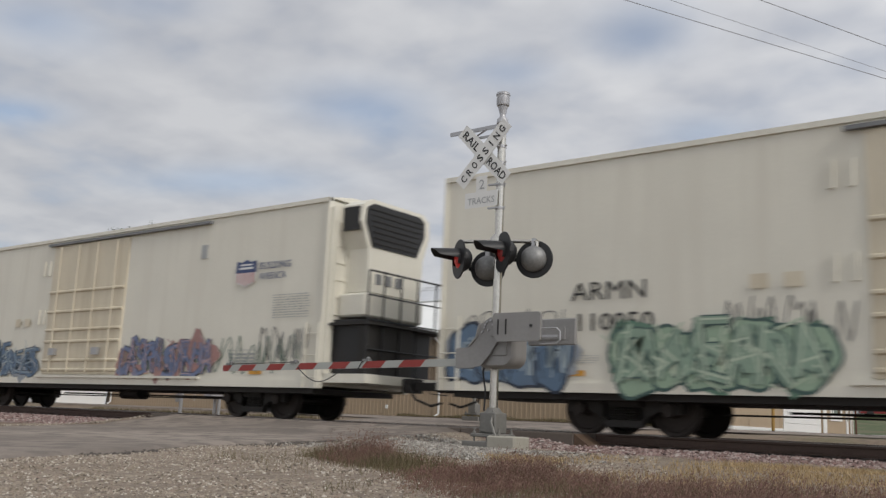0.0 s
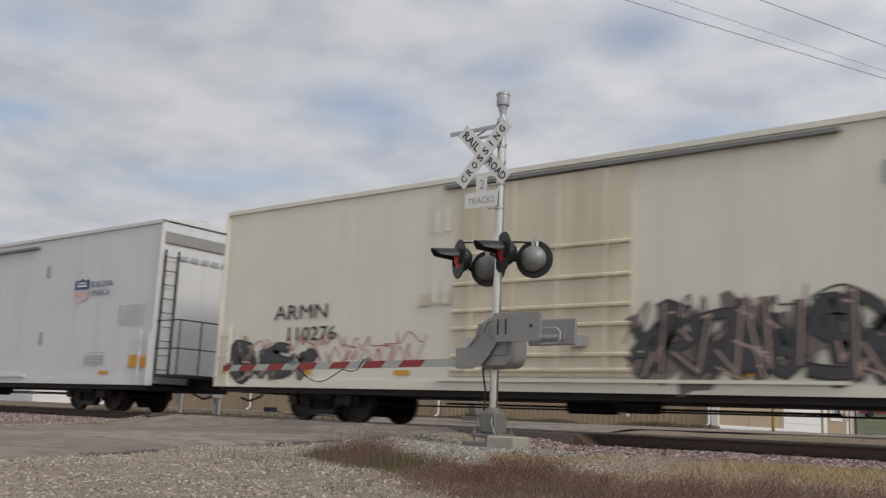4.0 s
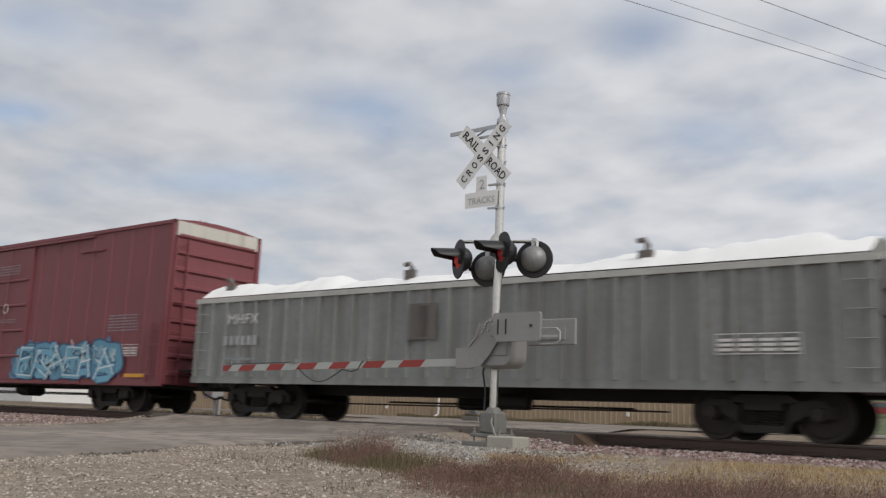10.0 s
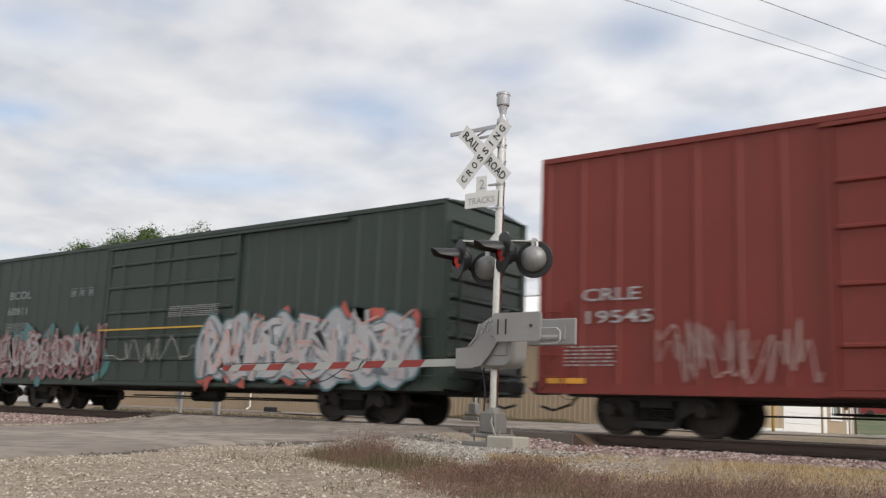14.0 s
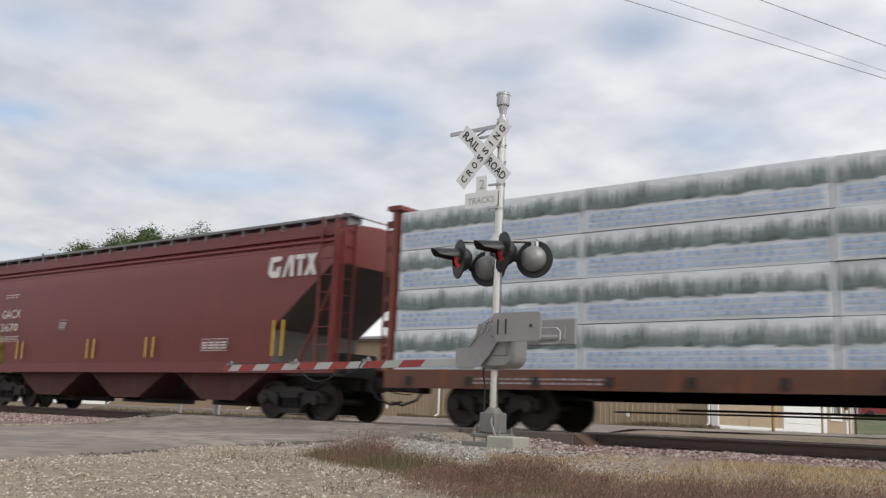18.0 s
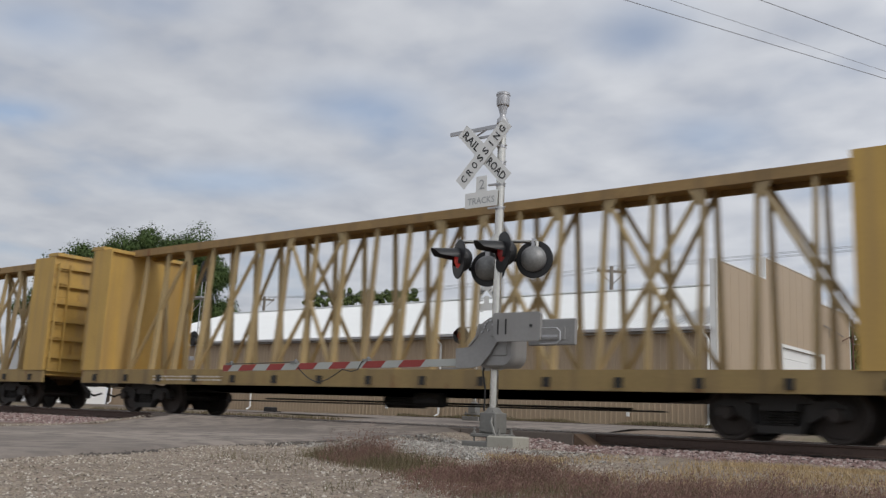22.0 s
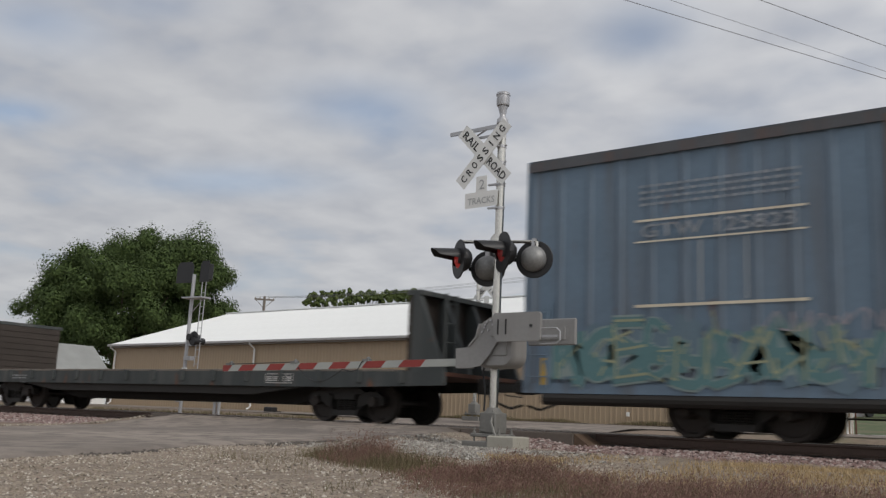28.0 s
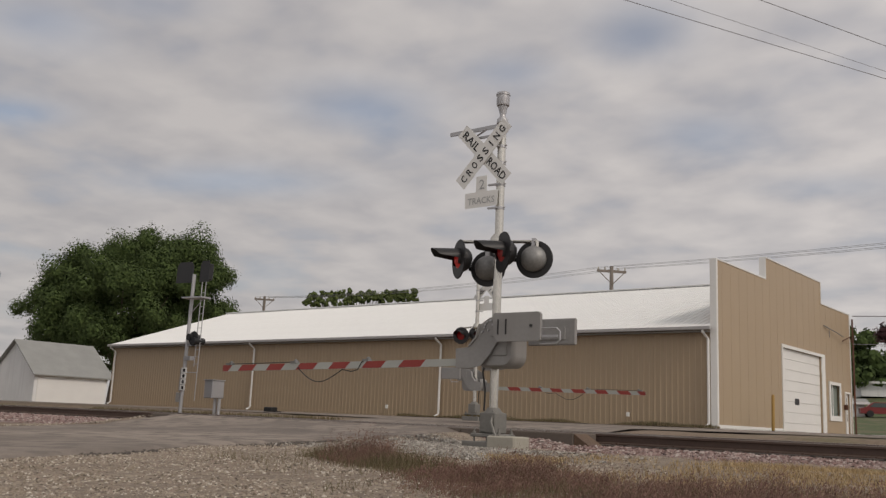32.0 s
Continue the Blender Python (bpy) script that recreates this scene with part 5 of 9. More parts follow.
def house(m, w, d, h, roof, wall, label):
    hs = thing("house", label, "house", m)
    part("wall", Form().box(-w / 2, w / 2, 0, d, 0, h), wall, hs)
    part("roof", Form().extrude_x([(-0.5, h - 0.1), (d + 0.5, h - 0.1), (d / 2, h + roof)], -w / 2 - 0.4, w / 2 + 0.4), SHINGLE, hs)
    for i in range(9):
        part("clapboard", Form().box(-w / 2, w / 2, -0.02, 0.0, 0.1 + i * h / 9.5, 0.1 + (i + 0.88) * h / 9.5), wall, hs)
    part("eaves_board", Form().box(-w / 2 - 0.4, w / 2 + 0.4, -0.55, -0.48, h - 0.25, h), SHED_WHITE, hs)
    return hs


house(pose(-18.3, 122.0, 5.1, 0, 0, 20), 21, 7, 1.75, 1.25, SHED_WHITE, "white clapboard house with grey shingle roof")
house(pose(-25.0, 101.5, 2.2, 0, 0, 20), 2.2, 3, 1.6, 0.4, SHED_WHITE, "small white clapboard outbuilding")
rc = thing("parked_car", "red parked car on the grass by the houses", "car", pose(-22.0, 101.0, 2.28, 0, 0, 20))
part("body", Form().slab([(-2.2, 0.35), (2.2, 0.35), (2.25, 0.85), (1.5, 0.95), (0.9, 1.45), (-1.0, 1.45), (-1.7, 0.95), (-2.25, 0.85)], -0.85, 0.85), CAR_RED, rc)
part("side_glass", Form().slab([(-1.45, 0.98), (1.25, 0.98), (0.85, 1.38), (-0.95, 1.38)], -0.87, -0.855), GLASS_DARK, rc)
for x in (-1.35, 1.35):
    for y in (-0.8, 0.8):
        part("wheel", Form().rod((x, y - 0.1, 0.33), (x, y + 0.1, 0.33), 0.33, 16), BLACK, rc)
single("lawn", grid([-45 + 2 * i for i in range(32)], [62 + 3.6 * i for i in range(22)], lambda x, y: lerp(y, [(62, 0.33), (95, 1.9), (101, 2.22), (106, 2.6), (120, 5.0), (140, 5.4)]) + 0.05), LAWN, "mown green lawn round the houses", "lawn", kind="structure", smooth=True)
single("grass_verge", grid([-12.4 - 0.5 * i for i in range(70)][::-1], [33.6, 34.2, 34.9, 35.5], lambda x, y: ground_z(x, y) + 0.05), DIRT_GROUND, "narrow weedy verge along the building", "verge", kind="structure", smooth=True)
single("grass_patch", grid([-13.2 + 0.4 * i for i in range(4)], [36 + 0.5 * i for i in range(14)], lambda x, y: ground_z(x, y) + 0.05), LAWN, "strip of green grass at the building front", "lawn", kind="structure", smooth=True)


def tree(m, blobs, n, leaf, mat, trunk_h, trunk_r, label, seed, spread=1.0):
    """A tapered trunk with limbs to every clump, and a crown of separate leaves in uneven clumps."""
    rnd = random.Random(seed)
    t = thing("tree", label, "tree", m)
    tf = Form()
    top = Vector((0, 0, trunk_h))
    tf.rod((0, 0, -0.3), (0.1, 0, trunk_h * 0.5), trunk_r, 10, trunk_r * 0.75)
    tf.rod((0.1, 0, trunk_h * 0.5), top, trunk_r * 0.75, 10, trunk_r * 0.5)
    for (bx, by, bz, br) in blobs:
        a = Vector((0, 0, trunk_h * rnd.uniform(0.5, 1.0)))
        b = Vector((bx, by, bz))
        mid = a.lerp(b, 0.5) + Vector((0, 0, -0.4))
        tf.rod(a, mid, trunk_r * 0.38, 6, trunk_r * 0.22)
        tf.rod(mid, b, trunk_r * 0.22, 6, trunk_r * 0.06)
    part("trunk", tf, BARK, t, smooth=True)
    f = Form()
    total = sum(b[3] ** 2 for b in blobs)
    for (bx, by, bz, br) in blobs:
        k = int(n * br * br / total)
        subs = []
        for _ in range(max(7, int(br * 6))):
            d = Vector((rnd.gauss(0, 1), rnd.gauss(0, 1), rnd.gauss(0, 0.8))).normalized()
            subs.append((Vector((bx, by, bz)) + d * br * rnd.uniform(0.42, 0.86), br * rnd.uniform(0.24, 0.40)))
        for _ in range(k):
            c, r = subs[rnd.randrange(len(subs))]
            d = Vector((rnd.gauss(0, 1), rnd.gauss(0, 1), rnd.gauss(0, 1))).normalized()
            p = c + d * r * (rnd.uniform(0.65, 1.0) if rnd.random() < 0.7 else rnd.uniform(0.9, 1.4))
            s = leaf * rnd.uniform(0.6, 1.4)
            nrm = (d + Vector((rnd.uniform(-.4, .4), rnd.uniform(-.4, .4), rnd.uniform(-.2, .5)))).normalized()
            u = nrm.orthogonal().normalized()
            w = nrm.cross(u)
            q = rnd.uniform(0, 6.28)
            u, w = u * math.cos(q) + w * math.sin(q), w * math.cos(q) - u * math.sin(q)
            f.add([p - u * s, p + w * s * 0.55, p + u * s, p - w * s * 0.55], [(0, 1, 2, 3)])
    part("crown", f, mat, t, "dense crown of many leaves")
    return t


BIG = [(-8.6, 0, 9.6, 3.2), (-5.4, -1, 11.8, 3.4), (-2.0, 0, 13.3, 3.7), (2.2, 1, 14.6, 3.7), (6.0, 0, 14.4, 3.7), (8.8, 0, 11.8, 3.2), (5.6, -2, 10.4, 3.8), (0.8, -2.5, 11.2, 4.4), (-4.0, -2, 8.4, 4.0), (-9.0, 1, 6.6, 2.9),
       (1.5, 2, 7.6, 4.4), (6.4, 1, 7.2, 3.6), (-7.0, 2, 11.0, 2.8), (-1.2, -2, 6.8, 3.8), (3.8, -1, 13.0, 3.4), (9.2, 1, 9.0, 2.8), (7.4, 0, 12.9, 3.3), (4.2, 0, 14.3, 3.3), (-6.5, 0, 5.5, 3.0), (3.8, -1, 5.4, 3.4)]
tree(pose(-81.3, 53.3, 0, 0, 0, 37), [(x * 0.89, y, z + 0.45, r * 1.02) for x, y, z, r in BIG], 230000, 0.125, LEAVES, 6.0, 0.75, "large spreading green deciduous tree", 5)
SMALL = [(-5.6 + 0.31 * i, 0.4 * (i % 3), 11.5 + 0.7 * noise.noise((i * 0.45, 3, 0)) + 0.4 * (i % 3) + 0.025 * i, 0.52) for i in range(37)]
SMALL += [(0, 0, 9.2, 2.4), (3.4, 0, 9.4, 2.2), (-3.4, 0, 9.2, 2.0)]
tree(pose(-64.4, 69.8, 0, 0, 0, 37), SMALL, 26000, 0.17, LEAVES_PALE, 7.0, 0.4, "leafy treetop behind the building roof", 6)
tree(pose(-31.5, 135.0, -0.6), [(0, 0, 10, 4.5), (5, 0, 9, 4.5), (10, 0, 10.5, 4.5), (15, 0, 10, 5), (3, 0, 6, 4), (9, 0, 6, 4), (15, 0, 6, 4)], 26000, 0.3, LEAVES, 6.0, 0.5, "dense dark green trees behind the houses", 7)
tree(pose(-29.9, 120.0, -0.6), [(0, 0, 10.5, 2.6), (1.5, 0, 12.2, 2.2), (2.5, 0, 8.5, 3)], 6000, 0.35, LEAVES, 6.0, 0.35, "green tree beside the metal building", 8)
tree(pose(-12.0, 60.0, 0.3), [(0, 0, 6.0, 1.4), (1.4, 0, 6.9, 1.5), (1.4, 0, 5.1, 1.4)], 3500, 0.16, LEAVES_PURPLE, 3.5, 0.14, "small tree with dark purple leaves", 9)

# ---- utility poles and wires ----


def utility_pole(x, y, top, yaw, label):
    u = thing("utility_pole", label, "utility pole", pose(x, y, 0, 0, 0, yaw), "utility poles")
    part("pole", Form().rod((0, 0, 0), (0, 0, top), 0.19, 10, 0.13), WOOD_POLE, u, smooth=True)
    part("cross_arm", Form().box(-1.0, 1.0, -0.08, 0.06, top - 0.42, top - 0.26), WOOD_POLE, u)
    for s_ in (-1, 1):
        part("brace", Form().rod((s_ * 0.85, -0.09, top - 0.42), (0, -0.15, top - 1.25), 0.03, 6), WOOD_POLE, u)
    for x_ in (-0.92, -0.45, 0.45, 0.92):
        part("insulator", Form().lathe([(0.03, 0), (0.06, 0.04), (0.05, 0.12), (0.03, 0.18)], 8, pose(x_, 0, top - 0.26)), CONCRETE, u)


UP = [(-28.5, 55.2, 10.75, -10), (-72.1, 63.5, 11.9, -10), (22.0, 45.6, 10.6, -10)]
for x, y, top, yaw in UP:
    utility_pole(x, y, top, yaw + 55, "weathered wooden utility pole with cross-arm")


def wire(a, b, sag, r=0.02):
    pts = []
    for i in range(15):
        u = i / 14
        p = Vector(a).lerp(Vector(b), u)
        p.z -= sag * 4 * u * (1 - u)
        pts.append(p)
    return Form().path(pts, r, 5)


for o in (-0.92, -0.45, 0.45, 0.92):
    c, s_ = math.cos(radians(45)) * o, math.sin(radians(45)) * o
    for (a, b) in ((UP[2], UP[0]), (UP[0], UP[1])):
        single("power_wire", wire((a[0] + c, a[1] + s_, a[2] - 0.1), (b[0] + c, b[1] + s_, b[2] - 0.1), 0.5, 0.010), WIRE, "thin dark overhead wire between poles", "wire", group="overhead wires")
for (ax, ay), (bx, by), r in (((-4.847, 24.05), (-8.332, 16.61), 0.008), ((-4.736, 23.54), (-7.541, 17.11), 0.005), ((-4.385, 21.92), (-5.98, 18.10), 0.008)):
    dx, dy = (ax - bx), (ay - by)
    n = 60 / math.hypot(dx, dy)
    single("overhead_wire", Form().rod((ax + dx * n * .5, ay + dy * n * .5, 9.0), (bx - dx * n, by - dy * n, 9.0), r, 5), WIRE, "thin dark overhead wire crossing the sky", "wire", group="overhead wires")
single("service_wire", wire((-13.2, 54.1, 6.75), (30, 75, 8.5), 0.3, 0.025), WIRE, "service wire from the building", "wire", group="overhead wires")
single("service_wire", wire((-13.2, 54.1, 5.2), (30, 75, 6.6), 0.3, 0.018), WIRE, "service wire from the building", "wire", group="overhead wires")

# ---- railway cars ----
# Each car's own space: x from its leading end (0) to its trailing end (length), y = 0 on the track's centre, z = 0 on the rails.
CARS = []      # (car, where its leading end stands at the start)
WHEELS = []    # (wheelset, its x in the car, the car's start)
LOADS = []     # (thing, x, y, z at the start)
WR = 0.457


def wheelset_mesh():
    f = Form()
    for s in (-1, 1):
        m = pose(0, s * 0.76, 0, 90)
        f.lathe([(0.10, -0.075), (0.11, -0.07), (0.14, -0.03), (0.36, -0.02), (0.39, -0.068), (WR - 0.008, -0.068), (WR, -0.055), (WR, 0.04), (WR + 0.028, 0.05), (WR + 0.028, 0.066), (0.39, 0.066), (0.36, 0.02), (0.12, 0.03), (0.10, 0.05)] if s < 0 else
                [(0.10, -0.05), (0.12, -0.03), (0.36, -0.02), (0.39, -0.066), (WR + 0.028, -0.066), (WR + 0.028, -0.05), (WR, -0.04), (WR, 0.055), (WR - 0.008, 0.068), (0.39, 0.068), (0.36, 0.02), (0.14, 0.03), (0.11, 0.07), (0.10, 0.075)], 28, m @ pose(0, 0, 0, 180 if s > 0 else 180))
    f.rod((0, -1.12, 0), (0, 1.12, 0), 0.08, 12)
    for s in (-1, 1):
        f.rod((0, s * 1.02, 0), (0, s * 1.16, 0), 0.115, 14)
        for k in range(3):
            a = 2.094 * k
            f.rod((0.06 * math.cos(a), s * 1.16, 0.06 * math.sin(a)), (0.06 * math.cos(a), s * 1.18, 0.06 * math.sin(a)), 0.018, 6)
    return f.data("wheelset", WHEEL_STEEL, True)


WHEELSET = wheelset_mesh()


def truck_mesh():
    """Two cast side frames with spring groups, a bolster and brake beams."""
    f = Form()
    for s in (-1, 1):
        y0 = s * 0.99
        # the frame as a band round the spring opening
        f.slab([(-1.12, 0.40), (-1.10, 0.58), (-0.92, 0.68), (-0.60, 0.66), (-0.42, 0.58), (-0.42, 0.30), (-0.72, 0.44), (-0.76, 0.57), (-0.99, 0.57), (-1.02, 0.38)], y0 - 0.09, y0 + 0.09)
        f.slab([(1.12, 0.40), (1.10, 0.58), (0.92, 0.68), (0.60, 0.66), (0.42, 0.58), (0.42, 0.30), (0.72, 0.44), (0.76, 0.57), (0.99, 0.57), (1.02, 0.38)], y0 - 0.09, y0 + 0.09)
        f.slab([(-0.62, 0.64), (-0.40, 0.76), (0.40, 0.76), (0.62, 0.64), (0.40, 0.62), (-0.40, 0.62)], y0 - 0.095, y0 + 0.095)
        f.slab([(-0.45, 0.34), (-0.36, 0.14), (0.36, 0.14), (0.45, 0.34), (0.34, 0.26), (-0.34, 0.26)], y0 - 0.095, y0 + 0.095)
        # plate added behind the springs as a dark backing in place of shade
        f.box(-0.44, 0.44, y0 - s * 0.10 - 0.012, y0 - s * 0.10 + 0.012, 0.24, 0.64)
        for dx in (-0.18, 0.0, 0.18):
            for k in range(5):
                f.lathe([(0.075, 0), (0.085, 0.015), (0.075, 0.03)], 10, pose(dx, y0, 0.265 + k * 0.045))
        f.box(-0.32, 0.32, y0 - 0.11, y0 + 0.11, 0.50, 0.62)
    f.box(-0.22, 0.22, -1.0, 1.0, 0.50, 0.74, chamfer=0.03)
    f.rod((0, 0, 0.72), (0, 0, 0.86), 0.3, 16)
    for dx in (-0.40, 0.40):
        f.rod((dx, -0.85, 0.42), (dx, 0.85, 0.42), 0.04, 8)
        for s in (-1, 1):
            f.box(dx - 0.05, dx + 0.05, s * 0.76 - 0.05, s * 0.76 + 0.05, 0.28, 0.58)
    return f.data("truck", DARK_STEEL)


TRUCK = truck_mesh()
COUPLER = Form().box(-0.75, 0.1, -0.09, 0.09, 0.76, 0.94).box(-0.98, -0.70, -0.17, 0.15, 0.72, 1.0, chamfer=0.04).box(-0.1, 0.15, -0.22, 0.22, 0.7, 1.02).path([(-0.05, 0.3, 0.86), (-0.35, 0.32, 0.55), (-0.72, 0.25, 0.42), (-0.95, 0.15, 0.5)], 0.03, 6).path([(-0.02, -0.2, 1.0), (-0.02, -0.6, 0.72), (-0.05, -1.2, 0.70), (-0.02, -1.35, 0.80)], 0.014, 5).data("coupler", DARK_STEEL)


def rail_car(name, label, category, start, length, inset, inset2=None, group="cars of the freight train", couple=(0.0, 0.0)):
    c = thing(name, label, category, pose(start, TRACK_NEAR, 0), group)
    CARS.append((c, start))
    for x in (inset, length - (inset if inset2 is None else inset2)):
        tr = part("truck", TRUCK, DARK_STEEL, c, "dark cast steel truck side frames", m=pose(x, 0, 0))
        for dx in (-0.875, 0.875):
            w = part("wheelset", WHEELSET, WHEEL_STEEL, tr, m=pose(dx, 0, WR))
            WHEELS.append((w, x + dx, start))
    part("coupler", COUPLER, DARK_STEEL, c, m=pose(couple[0], 0, 0))
    part("coupler", COUPLER, DARK_STEEL, c, m=pose(length + couple[1], 0, 0, 0, 0, 180))
    return c


def ladder(parent, x0, x1, z0, z1, y, mat, n=None, axis="x", label=""):
    """A side or end ladder: two stiles, and rungs of their own."""
    n = n or max(2, int((z1 - z0) / 0.38))
    f = Form()
    if axis == "x":
        f.box(x0 - 0.02, x0 + 0.02, y, y + 0.05, z0, z1).box(x1 - 0.02, x1 + 0.02, y, y + 0.05, z0, z1)
        rung = Form().rod((x0, y, 0), (x1, y, 0), 0.012, 5).data("rung", mat)
    else:
        for yy in (x0, x1):
            f.box(y - 0.02, y + 0.03, yy - 0.02, yy + 0.02, z0, z1)
        rung = Form().rod((y, x0, 0), (y, x1, 0), 0.012, 5).data("rung", mat)
    host = part("ladder", f, mat, parent, label)
    for i in range(n):
        part("rung", rung, mat, host, m=pose(0, 0, z0 + (i + 0.5) * (z1 - z0) / n))
    return host


def railing(parent, rails, posts, mat, r=0.02, name="end_railing", label=""):
    """A pipe railing: the first rail carries the other rails and the posts."""
    host = part(name, Form().rod(*rails[0], r, 6), mat, parent, label)
    for a, b in rails[1:]:
        part("rail", Form().rod(a, b, r * 0.85, 6), mat, host)
    for a, b in posts:
        part("railing_post", Form().rod(a, b, r, 6), mat, host)
    return host


def blob(cx, cz, w, h, rnd, n=18, jag=0.16):
    """A rounded uneven outline."""
    p1, p2 = rnd.uniform(0, 6.28), rnd.uniform(0, 6.28)
    out = []
    for i in range(n):
        a = 6.283 * i / n
        k = 1 + jag * math.sin(3 * a + p1) + jag * 0.7 * math.sin(5 * a + p2)
        ca, sa = math.cos(a), math.sin(a)
        sq = 1 / max(abs(ca), abs(sa)) ** 0.5
        out.append((cx + ca * w * k * sq * 0.5, cz + sa * h * k * sq * 0.5))
    return out


PAINTS = {}


def paint(rgb):
    if rgb not in PAINTS:
        PAINTS[rgb] = material("spray_paint", rgb, 0.55, vary=0.16, streak=0.15, streak_col=(0.15, 0.13, 0.12))
    return PAINTS[rgb]


def stroke(pts, th):
    """The outline of a thick brush line through the points, with slanted ends."""
    left, right = [], []
    for i, p in enumerate(pts):
        d = Vector(pts[min(i + 1, len(pts) - 1)]) - Vector(pts[max(i - 1, 0)])
        n = Vector((-d.y, d.x)).normalized() * th * 0.5
        left.append((p[0] + n.x, p[1] + n.y))
        right.append((p[0] - n.x, p[1] - n.y))
    return left + right[::-1]


SHAPES = [  # brush lines of angular, unreadable letter-like forms in a unit square
    [[(0.1, 0), (0.15, 1)], [(0.15, 0.9), (0.8, 0.8), (0.85, 0.45), (0.2, 0.4)], [(0.4, 0.4), (0.95, 0.0)]],
    [[(0.05, 0.0), (0.45, 1.0)], [(0.45, 1.0), (0.9, 0.05)], [(0.15, 0.35), (0.85, 0.4)]],
    [[(0.9, 0.9), (0.3, 1.0), (0.05, 0.6), (0.1, 0.15), (0.6, 0.0), (0.95, 0.3)], [(0.55, 0.4), (0.95, 0.4)]],
    [[(0.1, 1.0), (0.12, 0.1)], [(0.1, 0.1), (0.55, 0.0), (0.9, 0.2)], [(0.9, 0.2), (0.85, 1.0)]],
    [[(0.85, 0.95), (0.25, 0.95), (0.1, 0.65), (0.8, 0.45), (0.85, 0.1), (0.1, 0.02)]],
    [[(0.1, 0.0), (0.1, 1.0)], [(0.1, 0.95), (0.9, 1.0)], [(0.1, 0.5), (0.75, 0.52)], [(0.1, 0.03), (0.95, 0.0)]],
    [[(0.15, 0.0), (0.1, 0.95), (0.85, 0.05), (0.9, 1.0)]],
    [[(0.1, 0.9), (0.5, 0.3), (0.95, 0.95)], [(0.5, 0.4), (0.45, 0.0)]],
]


def smooth(pts, k=4):
    """A rounded line through the points."""
    if len(pts) < 3:
        return pts
    out = []
    for i in range(len(pts) - 1):
        p = [Vector(pts[max(0, min(len(pts) - 1, i + j))]) for j in (-1, 0, 1, 2)]
        for j in range(k):
            t = j / k
            q = 0.5 * (2 * p[1] + (p[2] - p[0]) * t + (2 * p[0] - 5 * p[1] + 4 * p[2] - p[3]) * t * t + (3 * p[1] - p[0] - 3 * p[2] + p[3]) * t ** 3)
            out.append((q.x, q.y))
    return out + [tuple(pts[-1])]


def ribbon(form, pts, th, y, k=5):
    """A painted line of even width, laid in short pieces."""
    pts = smooth(pts, k)
    edge = stroke(pts, th)
    n = len(pts)
    for i in range(n - 1):
        form.card([edge[i], edge[i + 1], edge[2 * n - 2 - i], edge[2 * n - 1 - i]], y - 0.0003 * (i % 9))


